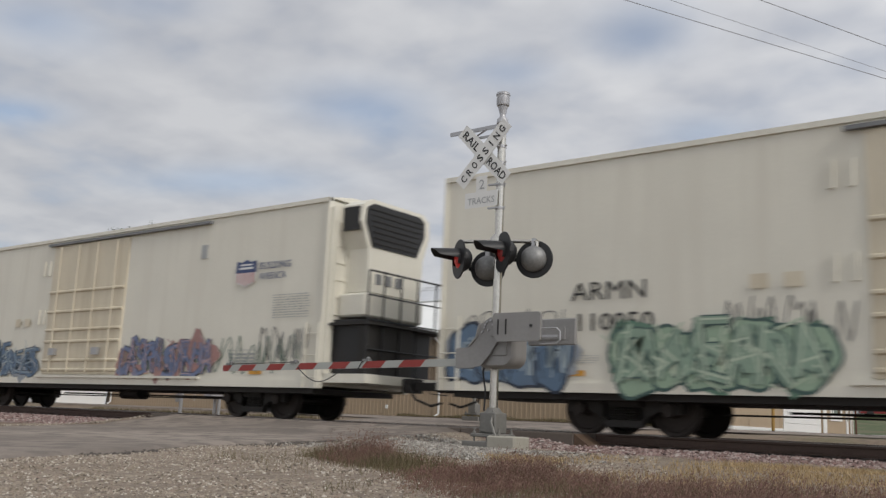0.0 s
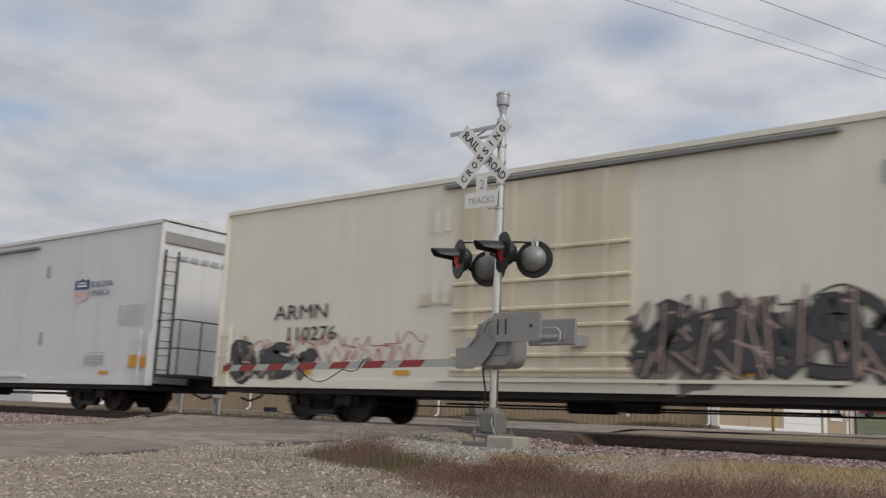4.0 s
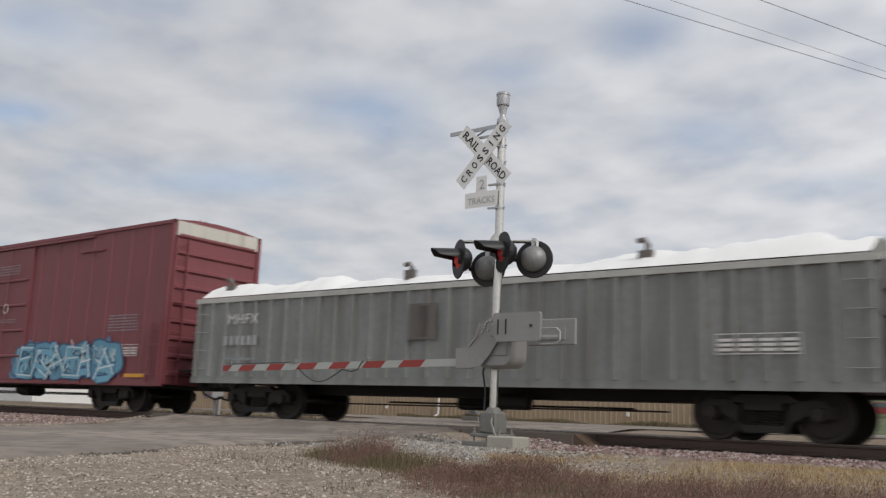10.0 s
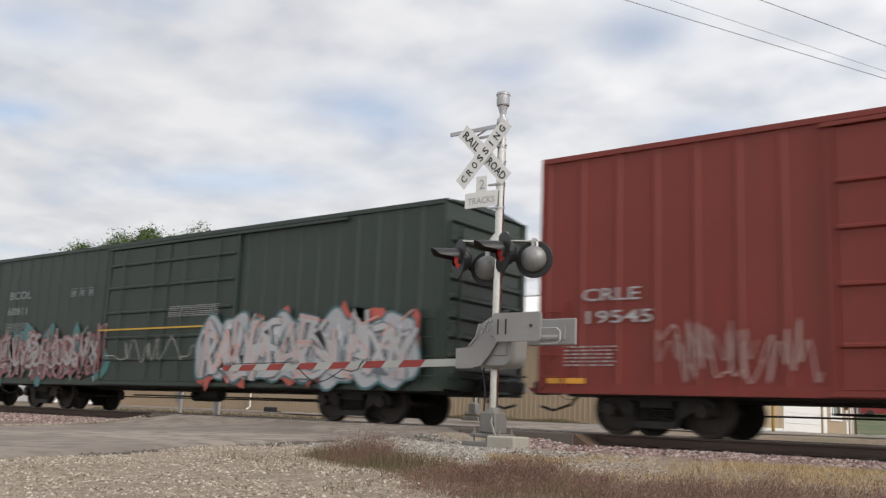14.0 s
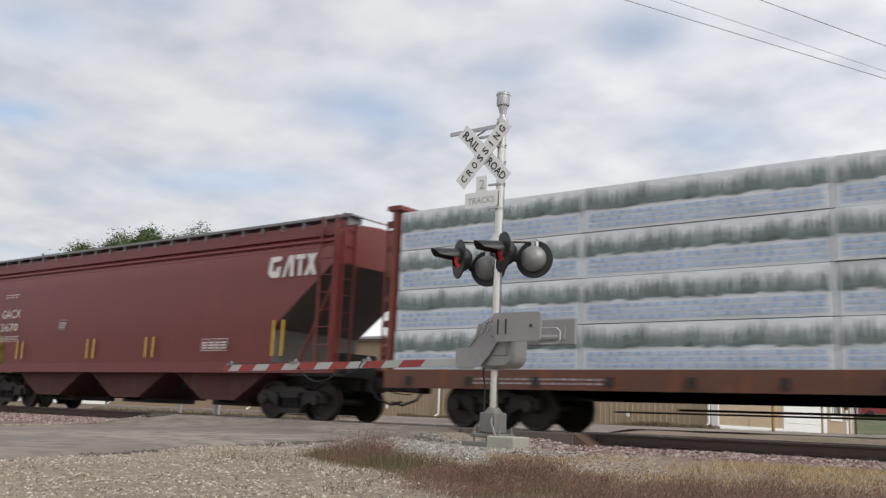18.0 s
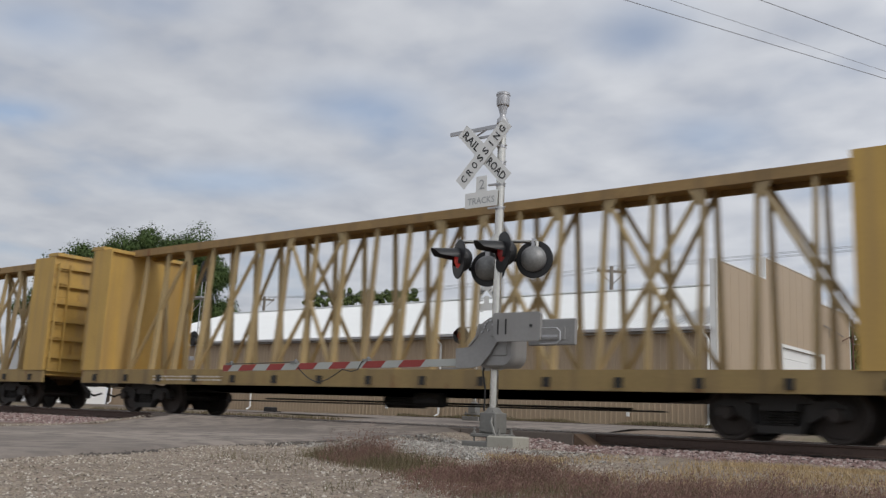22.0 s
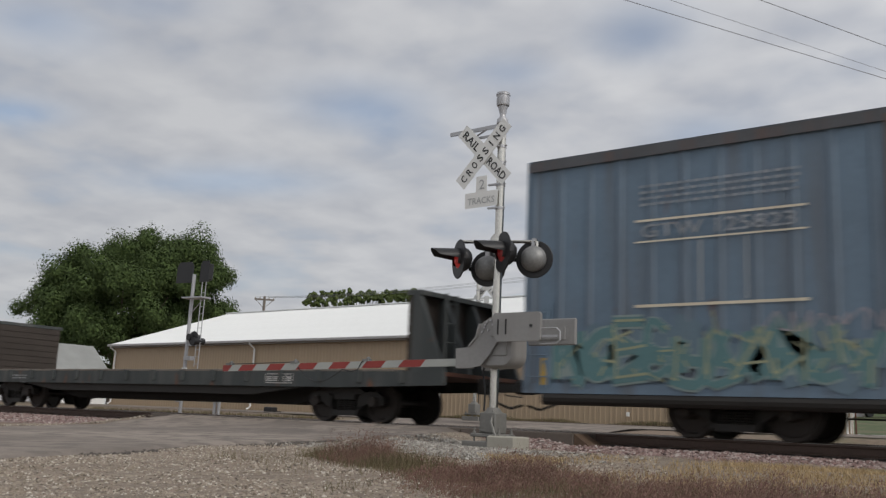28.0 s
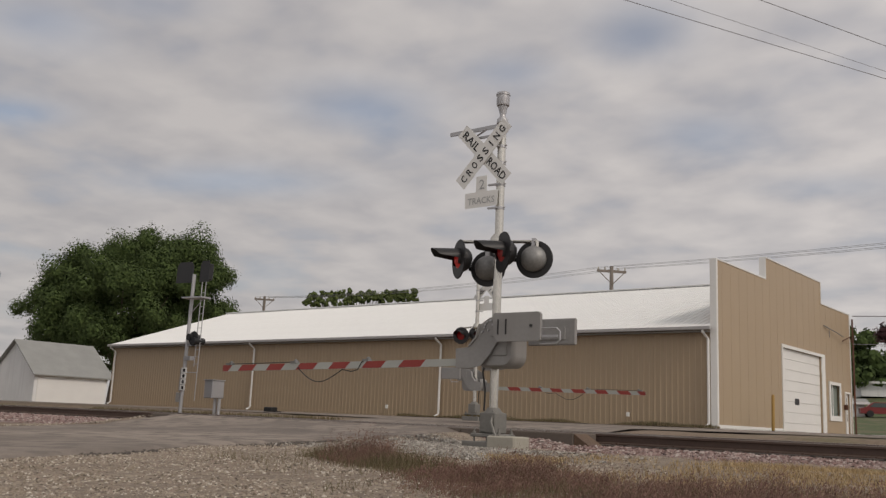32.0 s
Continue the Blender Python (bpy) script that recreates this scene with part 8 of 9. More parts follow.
ns = boxcar(162.28, 19.0, 5.20, MAROON, "maroon high-cube boxcar with blue and white graffiti", [(6.9, 11.8)], 81, 2.9, ribs=0.95)
lettering("reporting_mark", "NS", 0.30, LETTER_WHITE, ns, pose(1.25, -1.55, 2.28), width=0.6)
part("patch", Form().card([(2.0, 2.25), (2.6, 2.25), (2.6, 2.55), (2.0, 2.55)], -1.55), BLACK, ns)
lettering("car_number", "471436", 0.28, LETTER_WHITE, ns, pose(1.0, -1.55, 1.85), width=1.75)
data_block(ns, 0.9, 2.1, 1.25, 1.62, 3, LETTER_WHITE, 82, -1.55)
data_block(ns, 9.9, 11.3, 4.15, 4.5, 2, LETTER_FAINT, 83, -1.63)
data_block(ns, 10.2, 11.4, 2.6, 2.75, 1, LETTER_FAINT, 84, -1.63)
data_block(ns, 16.4, 17.8, 2.2, 2.7, 3, LETTER_FAINT, 85, -1.55)
frame_plate(ns, 16.5, 1.5, 1.4, 0.32, LETTER_WHITE, -1.55)
for x in (2.9, 10.1, 10.7):
    part("round_mark", Form().lathe([(0.13, 0), (0.16, 0), (0.16, 0.006), (0.13, 0.006)], 18, pose(x, -1.545 if x < 5 else -1.63, 2.25 if x < 5 else 3.05, 90), close=False), LETTER_WHITE, ns)
graffiti(ns, 2.6, 7.0, 0.82, 1.95, ((0.30, 0.46, 0.47), (0.50, 0.56, 0.55), (0.10, 0.22, 0.26), (0.62, 0.64, 0.62)), 86, 8, y=-1.555, strokes=10)
graffiti(ns, 11.6, 17.0, 0.78, 1.95, ((0.08, 0.18, 0.32), (0.10, 0.27, 0.38), (0.03, 0.08, 0.16), (0.40, 0.50, 0.52)), 87, 5, y=-1.555, strokes=4, bubble=True)
graffiti(ns, 11.8, 16.9, 0.80, 1.9, ((0.1, 0.2, 0.3), (0.14, 0.35, 0.47), (0.04, 0.10, 0.22), (0.55, 0.62, 0.62)), 187, 4, cloud=False, y=-1.578, strokes=8)
for x0, x1 in ((2.85, 4.3), (14.6, 15.75)):
    part("upper_rib", Form().box(x0, x1, -1.56, -1.50, 4.58, 4.66), MAROON, ns)
strips(ns, (0.4, 17.4), 0.92, w=0.9, y=-1.555)


def gondola(start, seed, load_tags, plate=True):
    L, top = 16.35, 2.92
    c = rail_car("gondola_car", "weathered grey gondola car with ribbed sides", "freight car", start, L, 2.0)
    half = 1.48
    for s in (-1, 1):
        part("side_wall", Form().box(0.05, L - 0.05, s * half - 0.04, s * half + 0.04, 0.85, top - 0.05), GONDOLA_GREY, c)
        part("top_chord", Form().box(0.0, L, s * (half + 0.02) - 0.08, s * (half + 0.02) + 0.08, top - 0.12, top), GONDOLA_RAIL, c)
        part("bottom_chord", Form().box(0.0, L, s * (half + 0.02) - 0.06, s * (half + 0.02) + 0.06, 0.80, 0.95), GONDOLA_GREY, c)
        for i in range(31):
            x = 0.08 + i * (L - 0.3) / 30
            part("side_post", Form().slab([(x, 0.95), (x + 0.09, 0.95), (x + 0.09, top - 0.12), (x, top - 0.12)], s * (half + 0.04), s * (half + 0.11)) if s < 0 else Form().slab([(x, 0.95), (x + 0.09, 0.95), (x + 0.09, top - 0.12), (x, top - 0.12)], half + 0.04, half + 0.11), GONDOLA_GREY, c)
    for x in (0.05, L - 0.13):
        part("end_wall", Form().box(x, x + 0.08, -half, half, 0.85, top), GONDOLA_END, c)
    end_ribs(c, L - 0.05, 1, (1.25, 1.65, 2.05, 2.45), GONDOLA_END, 1.38, 0.2)
    end_ribs(c, 0.05, -1, (1.25, 1.65, 2.05, 2.45), GONDOLA_END, 1.38, 0.2)
    part("floor", Form().box(0.1, L - 0.1, -1.45, 1.45, 0.88, 0.98), RUST_DECK, c)
    for x in (0.12, L - 0.5):
        for z in (1.15, 1.6, 2.05, 2.5):
            part("grab_iron", Form().path([(x, -1.58, z), (x, -1.66, z), (x + 0.4, -1.66, z), (x + 0.4, -1.58, z)], 0.014, 5), GONDOLA_GREY, c)
    lettering("reporting_mark", "MHFX", 0.25, LETTER_WHITE, c, pose(1.3, -1.605, 2.24), width=1.1)
    number = Form()
    for i in range(6):
        x = 1.22 + 0.215 * i
        number.card([(x, 1.72), (x + 0.13, 1.72), (x + 0.13, 1.95), (x, 1.95)], -1.605)
    part("car_number", number, LETTER_GREY, c)["kind"] = "stuff"
    data_block(c, 1.3, 2.5, 1.2, 1.5, 1, LETTER_FAINT, seed, -1.605)
    frame_plate(c, 13.75, 1.38, 1.4, 0.34, LETTER_WHITE, -1.605)
    if plate:
        pf = part("side_plate", Form().box(7.15, 7.85, -1.615, -1.60, 1.75, 2.5), GONDOLA_PLATE, c, "weathered brown plate")
        part("plate_inset", Form().box(7.34, 7.66, -1.622, -1.616, 1.8, 2.45), GONDOLA_END, pf)
    under_gear(c, 4.0, L - 4.0)
    for k, args in enumerate(load_tags):
        graffiti(c, *args[:4], args[4], seed + 5 + k, args[5], cloud=False, y=-1.615)
    # tarpaulin over the load
    ld = thing("tarpaulin_load", "lumpy load under a white tarpaulin in a gondola", "covered load", pose(start, TRACK_NEAR, 0), "loads of the gondola cars")
    nx, ny = 130, 10
    f = Form()
    for i in range(nx + 1):
        for j in range(ny + 1):
            x, v = 0.15 + (L - 0.3) * i / nx, -1 + 2 * j / ny
            z = 2.95 + (1 - v ** 4) * (0.36 + 0.22 * noise.noise((x * 0.7, v, seed)) + 0.16 * noise.noise((x * 2.2, v * 2, seed + 4)) + 0.05 * noise.noise((x * 6, v * 4, seed)))
            f.v.append((x, v * 1.54, z))
    f.f = [(i * (ny + 1) + j, (i + 1) * (ny + 1) + j, (i + 1) * (ny + 1) + j + 1, i * (ny + 1) + j + 1) for i in range(nx) for j in range(ny)]
    part("cover", f, TARP_WHITE, ld, smooth=True)
    part("load_core", Form().box(0.2, L - 0.2, -1.38, 1.38, 0.98, 2.9), TARP_WHITE, ld)
    rnd = random.Random(seed)
    for k in range(3):
        x = rnd.uniform(0.8, 2.0) + k * 5.2
        hh = rnd.uniform(0.22, 0.4)
        part("tie_down_hook", Form().path([(x, -1.25, 2.9), (x, -1.25, 3.15), (x + 0.05, -1.25, 3.25 + hh * 0.4), (x - 0.04, -1.25, 3.32 + hh * 0.5), (x - 0.16, -1.25, 3.30 + hh * 0.5)], 0.055, 6).box(x - 0.13, x + 0.15, -1.3, -1.2, 3.0, 3.3), GONDOLA_PLATE, ld, "rusty hook-shaped tie-down")
    LOADS.append((ld, start, TRACK_NEAR, 0.0))
    return c


gondola(182.60, 91, [])
g2 = gondola(199.96, 92, [], plate=False)
part("dark_diamond", Form().card([(9.35, 2.15), (9.75, 2.5), (10.15, 2.15), (9.75, 1.8)], -1.61), paint((0.07, 0.075, 0.08)), g2)
part("dark_patch", Form().card([(8.95, 1.85), (9.5, 1.85), (9.5, 2.15), (8.95, 2.15)], -1.607), paint((0.09, 0.085, 0.08)), g2)
gondola(217.85, 93, [])
gondola(235.80, 94, [(8.5, 12.1, 0.95, 2.25, ((0.28, 0.30, 0.30), (0.14, 0.24, 0.33), (0.05, 0.05, 0.05), (0.48, 0.47, 0.40)), 6)])

bc = boxcar(253.60, 18.6, 4.72, DARK_GREEN, "dark green boxcar covered with red and white graffiti", [(6.6, 9.3), (9.35, 12.0)], 101, 2.8, ribs=0.62, end_white=False, bar_z=(1.4, 2.0, 2.7, 3.4, 4.05))
lettering("reporting_mark", "BCOL", 0.25, LETTER_FAINT, bc, pose(1.0, -1.55, 3.34), width=1.3)
lettering("car_number", "60811", 0.24, LETTER_FAINT, bc, pose(1.0, -1.55, 2.84), width=1.15)
data_block(bc, 1.0, 2.3, 2.3, 2.6, 3, LETTER_FAINT, 102, -1.55)
for x in (4.6, 5.05, 5.5):
    frame_plate(bc, x, 3.28, 0.26, 0.24, LETTER_FAINT, -1.55, 1)
part("yellow_line", Form().box(6.4, 12.2, -1.66, -1.645, 2.2, 2.24), LETTER_YELLOW, bc)
graffiti(bc, 0.4, 6.6, 0.75, 2.25, ((0.05, 0.17, 0.17), (0.20, 0.075, 0.08), (0.03, 0.05, 0.05), (0.34, 0.33, 0.32)), 103, 10, y=-1.56, strokes=14)
graffiti(bc, 0.9, 6.3, 1.15, 2.15, ((0.09, 0.26, 0.24), (0.30, 0.29, 0.29), (0.20, 0.045, 0.05), (0.28, 0.09, 0.10)), 104, 9, cloud=False, y=-1.575)
graffiti(bc, 11.0, 18.0, 0.75, 2.4, ((0.42, 0.09, 0.07), (0.36, 0.37, 0.39), (0.06, 0.14, 0.15), (0.56, 0.56, 0.57)), 105, 8, y=-1.66, strokes=6, bubble=True)
graffiti(bc, 11.2, 17.9, 0.8, 2.3, ((0.3, 0.1, 0.1), (0.40, 0.40, 0.41), (0.10, 0.12, 0.14), (0.52, 0.30, 0.26)), 205, 8, cloud=False, y=-1.69, strokes=12)
scribble(bc, 7.0, 11.5, 1.3, 2.0, (0.35, 0.34, 0.32), 106, 26, y=-1.66)
strips(bc, (0.05,), 1.5, LETTER_YELLOW, 0.12, 0.4, -1.56)
data_block(bc, 9.6, 11.6, 2.5, 2.8, 3, LETTER_GREY, 107, -1.66)

r1 = boxcar(274.52, 15.8, 5.21, BOX_RED, "oxide red high-cube boxcar with light scrawls", [(5.4, 8.8)], 111, 2.15, ribs=0.72, bar_z=(1.5, 2.45, 3.35, 4.1))
r2 = boxcar(292.30, 15.8, 5.21, BOX_RED, "oxide red boxcar with green, purple and blue graffiti", [(5.4, 9.4)], 112, 2.15, ribs=0.72, bar_z=(1.5, 2.45, 3.35, 4.1))
for c, sd in ((r1, 113), (r2, 114)):
    lettering("reporting_mark", "CRLE", 0.23, LETTER_GREY, c, pose(0.9, -1.55, 2.38), width=1.15)
    lettering("car_number", "19545", 0.23, LETTER_GREY, c, pose(0.9, -1.55, 1.97), width=1.3)
    data_block(c, 0.55, 1.6, 1.2, 1.6, 3, LETTER_GREY, sd, -1.55)
    data_block(c, 7.3, 8.7, 3.6, 3.95, 3, LETTER_WHITE, sd + 20, -1.64)
    data_block(c, 13.7, 15.0, 1.9, 2.5, 5, LETTER_GREY, sd + 40, -1.55)
    frame_plate(c, 13.4, 1.4, 1.3, 0.32, LETTER_WHITE, -1.55)
    strips(c, (0.2, 14.5), 0.88, w=0.8, y=-1.555)
scribble(r1, 2.5, 5.1, 0.9, 2.0, (0.36, 0.25, 0.23), 115, 34, y=-1.56, th=0.028)
scribble(r1, 2.3, 4.2, 1.1, 1.9, (0.33, 0.23, 0.21), 125, 20, y=-1.562, th=0.022)
scribble(r1, 9.6, 11.6, 0.95, 2.2, (0.44, 0.34, 0.32), 116, 12, y=-1.56, th=0.04)
graffiti(r2, 1.9, 6.3, 0.74, 2.15, ((0.14, 0.13, 0.05), (0.30, 0.29, 0.13), (0.06, 0.05, 0.02), (0.40, 0.34, 0.30)), 117, 7, y=-1.56, strokes=16)
graffiti(r2, 6.2, 9.6, 1.1, 2.6, ((0.10, 0.16, 0.08), (0.32, 0.18, 0.36), (0.05, 0.04, 0.06), (0.40, 0.40, 0.20)), 118, 4, y=-1.66, strokes=10)
graffiti(r2, 9.2, 15.2, 0.78, 2.5, ((0.13, 0.26, 0.48), (0.25, 0.48, 0.66), (0.10, 0.16, 0.26), (0.50, 0.64, 0.70)), 119, 6, y=-1.56, strokes=8, bubble=True)
graffiti(r2, 9.4, 15.0, 0.8, 2.4, ((0.1, 0.2, 0.3), (0.22, 0.42, 0.62), (0.09, 0.15, 0.28), (0.46, 0.60, 0.68)), 219, 5, cloud=False, y=-1.584, strokes=10)
scribble(r2, 6.5, 8.3, 4.05, 4.75, (0.50, 0.44, 0.42), 120, 26, y=-1.66, th=0.03)
graffiti(r2, 6.9, 8.2, 2.75, 3.15, ((0.3, 0.16, 0.02), (0.48, 0.26, 0.04), (0.15, 0.05, 0.02), (0.5, 0.3, 0.05)), 121, 3, cloud=False, y=-1.66)


def centerbeam(start, L, mat, deck_mat, label, wall=0.30, flange=True, truss_mat=None, sill_mat=None):
    """Centre-beam flat car: deck, two end bulkheads, a top chord with posts and diagonals along the middle."""
    c = rail_car("centerbeam_flat_car", label, "freight car", start, L, 2.7)
    top = 4.78
    part("deck", Form().box(0.3, L - 0.3, -1.40, 1.40, 0.98, 1.10), deck_mat, c)
    for s in (-1, 1):
        part("side_sill", Form().box(0.2, L - 0.2, s * 1.44 - 0.04, s * 1.44 + 0.04, 0.76, 1.14), sill_mat or deck_mat, c, "deep side sill")
        n = int(L / 1.5)
        for i in range(n):
            x = 0.9 + i * (L - 1.8) / (n - 1)
            part("winch", Form().box(x - 0.07, x + 0.07, s * 1.50 - 0.03, s * 1.50 + 0.03, 0.82, 1.0), DARK_STEEL, c)
    part("under_sill", Form().slab([(3.0, 0.80), (5.0, 0.62), (L - 5.0, 0.62), (L - 3.0, 0.80)], -0.25, 0.25), DARK_STEEL, c)
    for x0, s in ((0.2, 1), (L - 0.2 - wall, -1)):
        b = part("bulkhead", Form().box(x0, x0 + wall, -1.47, 1.47, 1.10, 4.62), mat, c, "tall steel end bulkhead")
        xo = x0 if s > 0 else x0 + wall
        for i in range(6):
            z = 1.5 + i * 0.55
            part("bulkhead_rib", Form().box(xo - 0.12 if s > 0 else xo, xo if s > 0 else xo + 0.12, -1.42, 1.42, z, z + 0.14), mat, b)
        if flange:
            for ya in (-1.50, 1.47):
                part("bulkhead_flange", Form().box(min(x0, x0 + s * 0.85), max(x0 + .3, x0 + .3 + s * 0.6), ya, ya + 0.03, 1.12, 4.60), mat, b)
        part("bulkhead_cap", Form().box(x0 - 0.14, x0 + wall + 0.12, -1.5, 1.5, 4.62, 4.72), mat, b)
        ladder(c, -1.42, -1.05, 1.1, 4.4, xo - s * 0.16, mat, axis="y")
    tm = truss_mat or mat
    chord = part("top_chord", Form().box(0.4, L - 0.4, -0.42, 0.42, top - 0.10, top + 0.0), CHORD_DIRTY if mat is YELLOW_CAR else mat, c, "wide top chord beam")
    for s in (-0.42, 0.36):
        part("chord_flange", Form().box(0.4, L - 0.4, s, s + 0.06, top - 0.21, top - 0.10), CHORD_DIRTY if mat is YELLOW_CAR else mat, chord)
    n = 20
    for i in range(n + 1):
        x = 1.2 + (L - 2.4) * i / n
        part("post", Form().add([(x - 0.05, -0.66, 1.1), (x + 0.05, -0.66, 1.1), (x + 0.05, 0.66, 1.1), (x - 0.05, 0.66, 1.1), (x - 0.04, -0.36, top - 0.1), (x + 0.04, -0.36, top - 0.1), (x + 0.04, 0.36, top - 0.1), (x - 0.04, 0.36, top - 0.1),
                                 (x - 0.05, -0.50, 1.1), (x + 0.05, -0.50, 1.1), (x + 0.05, 0.50, 1.1), (x - 0.05, 0.50, 1.1), (x - 0.04, -0.26, top - 0.1), (x + 0.04, -0.26, top - 0.1), (x + 0.04, 0.26, top - 0.1), (x - 0.04, 0.26, top - 0.1)],
                                [(0, 1, 5, 4), (2, 3, 7, 6), (8, 12, 13, 9), (10, 14, 15, 11), (0, 4, 12, 8), (1, 9, 13, 5), (3, 11, 15, 7), (2, 6, 14, 10)]), tm, c)
    # long diagonals over two bays, leaning in turn, with gusset plates; crossed pairs near the thirds
    bay = (L - 2.4) / n
    for i in range(0, n - 1, 3):
        xa, xb = 1.2 + bay * i, 1.2 + bay * (i + 2)
        both = i in (6, 12, 15)
        for lean in ((1, -1) if both else (1,) if i < n / 2 else (-1,)):
            a, b = (xa, xb) if lean > 0 else (xb, xa)
            for side in (-1, 1):
                part("diagonal", Form().rod((a, side * 0.58, 1.15), (b, side * 0.33, top - 0.15), 0.055, 6), tm, c)
            g = -lean * 0.34
            part("gusset", Form().slab([(b, top - 0.1), (b + g, top - 0.1), (b + g * 0.25, top - 0.52), (b, top - 0.55)], -0.40, -0.37), tm, c)
    under_gear(c, 5.0, L - 5.0)
    return c


YL = "empty yellow centre-beam flat car with open truss"
for st, L in ((309.73, 23.3), (397.51, 23.0), (422.23, 22.6)):
    y_ = centerbeam(st, L, YELLOW_CAR, YELLOW_CAR, YL, truss_mat=TRUSS_SHADED, sill_mat=SILL_YELLOW)
    data_block(y_, 3.6, 6.4, 0.86, 1.02, 1, LETTER_WHITE, int(st), -1.485)
ct = hopper(334.24, 16.6, HOPPER_RED, "dark red covered hopper with white lettering and yellow bars", 3, 4.60, 4.30, HOPPER_RED, 131, bay_mat=BAY_RED)
hopper_marks(ct, 16.6, "GACX", "3670", 1.75, 2.75, 132, LETTER_WHITE)
LOGO_LINES = [[(13.0, 3.45), (13.25, 3.3), (13.75, 3.3), (13.8, 3.62), (13.55, 3.62), (13.5, 3.48), (13.3, 3.5), (13.3, 3.75), (13.8, 3.78), (13.85, 3.92), (13.15, 3.92)],
              [(13.9, 3.3), (14.1, 3.3), (14.35, 3.75), (14.4, 3.3), (14.65, 3.3), (14.6, 3.92), (14.3, 3.92)], [(14.72, 3.78), (15.3, 3.78), (15.3, 3.92), (14.7, 3.92)], [(14.9, 3.3), (15.1, 3.3), (15.12, 3.77), (14.9, 3.77)],
              [(15.25, 3.3), (15.5, 3.3), (16.0, 3.92), (15.75, 3.92)], [(15.75, 3.3), (16.0, 3.3), (15.65, 3.92), (15.4, 3.92)]]
logo_form = Form()
for k, line in enumerate(LOGO_LINES):
    logo_form.card([(15.95 - (16.0 - x) * 0.55, 3.32 + (z - 3.3) * 0.83) for x, z in line], -1.56 - 0.0004 * k)
part("logo", logo_form, LETTER_WHITE, ct, "slanted white company logo")
for x in (1.1, 2.9, 6.8, 9.6, 14.6):
    for d in (0.0, 0.32):
        part("yellow_mark", Form().card([(x + d, 1.45), (x + d + 0.08, 1.45), (x + d + 0.08, 2.0 if x != 14.6 else 2.3), (x + d, 2.0 if x != 14.6 else 2.3)], -1.56), LETTER_YELLOW, ct)
for z in (3.98, 4.12):
    part("top_rib", Form().rod((0.2, -1.47, z), (16.4, -1.47, z), 0.035, 6), HOPPER_RED, ct)
strips(ct, (0.5, 13.8), 1.14, w=1.0, y=-1.505)
frame_plate(ct, 12.0, 1.6, 1.0, 0.3, LETTER_WHITE, -1.56)
frame_plate(ct, 5.2, 2.3, 0.4, 0.3, LETTER_GREY, -1.56, 1)
data_block(ct, 1.9, 2.7, 3.4, 3.55, 1, LETTER_WHITE, 133, -1.56)

lu = centerbeam(352.17, 23.4, BROWN_RED, RUST_DECK, "rusty red centre-beam flat car loaded with wrapped lumber", wall=0.12, flange=False)
data_block(lu, 2.4, 5.6, 0.86, 1.02, 1, LETTER_GREY, 141, -1.485)
frame_plate(lu, 17.6, 0.80, 0.9, 0.26, LETTER_WHITE, -1.49)


def lumber_package(w, h, seed):
    """A wrapped package: a soft-edged block, printed with tree shapes and letter bars."""
    rnd = random.Random(seed)
    t = thing("lumber_package", "lumber package in white wrap with blue and green print", "lumber package", None, "wrapped lumber packages")
    f = Form()
    nx, nz = 14, 5
    for i in range(nx + 1):
        for j in range(nz + 1):
            x, z = w * i / nx, h * j / nz
            edge = min(1.0, min(i, nx - i, j * 2, (nz - j) * 2) / 2)
            f.v.append((x, -0.004 - 0.018 * edge * (0.6 + noise.noise((x * 2, z * 3, seed))), z))
    f.f = [(i * (nz + 1) + j, (i + 1) * (nz + 1) + j, (i + 1) * (nz + 1) + j + 1, i * (nz + 1) + j + 1) for i in range(nx) for j in range(nz)]
    f.box(0, w, 0, 1.18, 0, h)
    wrap = part("wrap", f, WRAP, t, smooth=True)
    tr = Form()
    x = 0.03
    while x < w - 0.15:
        tw, th = rnd.uniform(0.09, 0.18), h * rnd.uniform(0.34, 0.50)
        zb = h * rnd.uniform(0.46, 0.52)
        tr.card([(x, zb), (x + tw, zb), (x + tw * 0.8, zb + th * 0.5), (x + tw * 0.5, zb + th), (x + tw * 0.2, zb + th * 0.55)], -0.028)
        x += tw * rnd.uniform(0.6, 1.0)
    part("tree_print", tr, WRAP_TREE, wrap, "dark green tree print")
    part("blue_print", bars(Form(), 0.15, w - 0.1, h * 0.07, h * 0.44, 3, -0.028, seed, 0.7), WRAP_BLUE, wrap, "pale blue lettering print")["kind"] = "stuff"
    return t


PH = 0.865
base_pack = [lumber_package(4.47, PH - 0.016, 150 + k) for k in range(3)]
used = set()
for tier in range(4):
    for col in range(5):
        for side in (0, 1):
            x = 0.42 + col * 4.50 + random.uniform(-0.008, 0.008)
            z = 1.115 + tier * PH
            m = pose(352.17 + x, TRACK_NEAR - 1.42 + random.uniform(-0.025, 0.025), z) if side == 0 else pose(352.17 + x + 4.47, TRACK_NEAR + 1.42, z, 0, 0, 180)
            k = (tier + col + side) % 3
            if k not in used:
                ob = base_pack[k]
                ob.matrix_basis = m
                used.add(k)
            else:
                ob = copy_thing(base_pack[k], m)
            LOADS.append((ob, m.translation.x, m.translation.y, m.translation.z, 180 if side else 0))

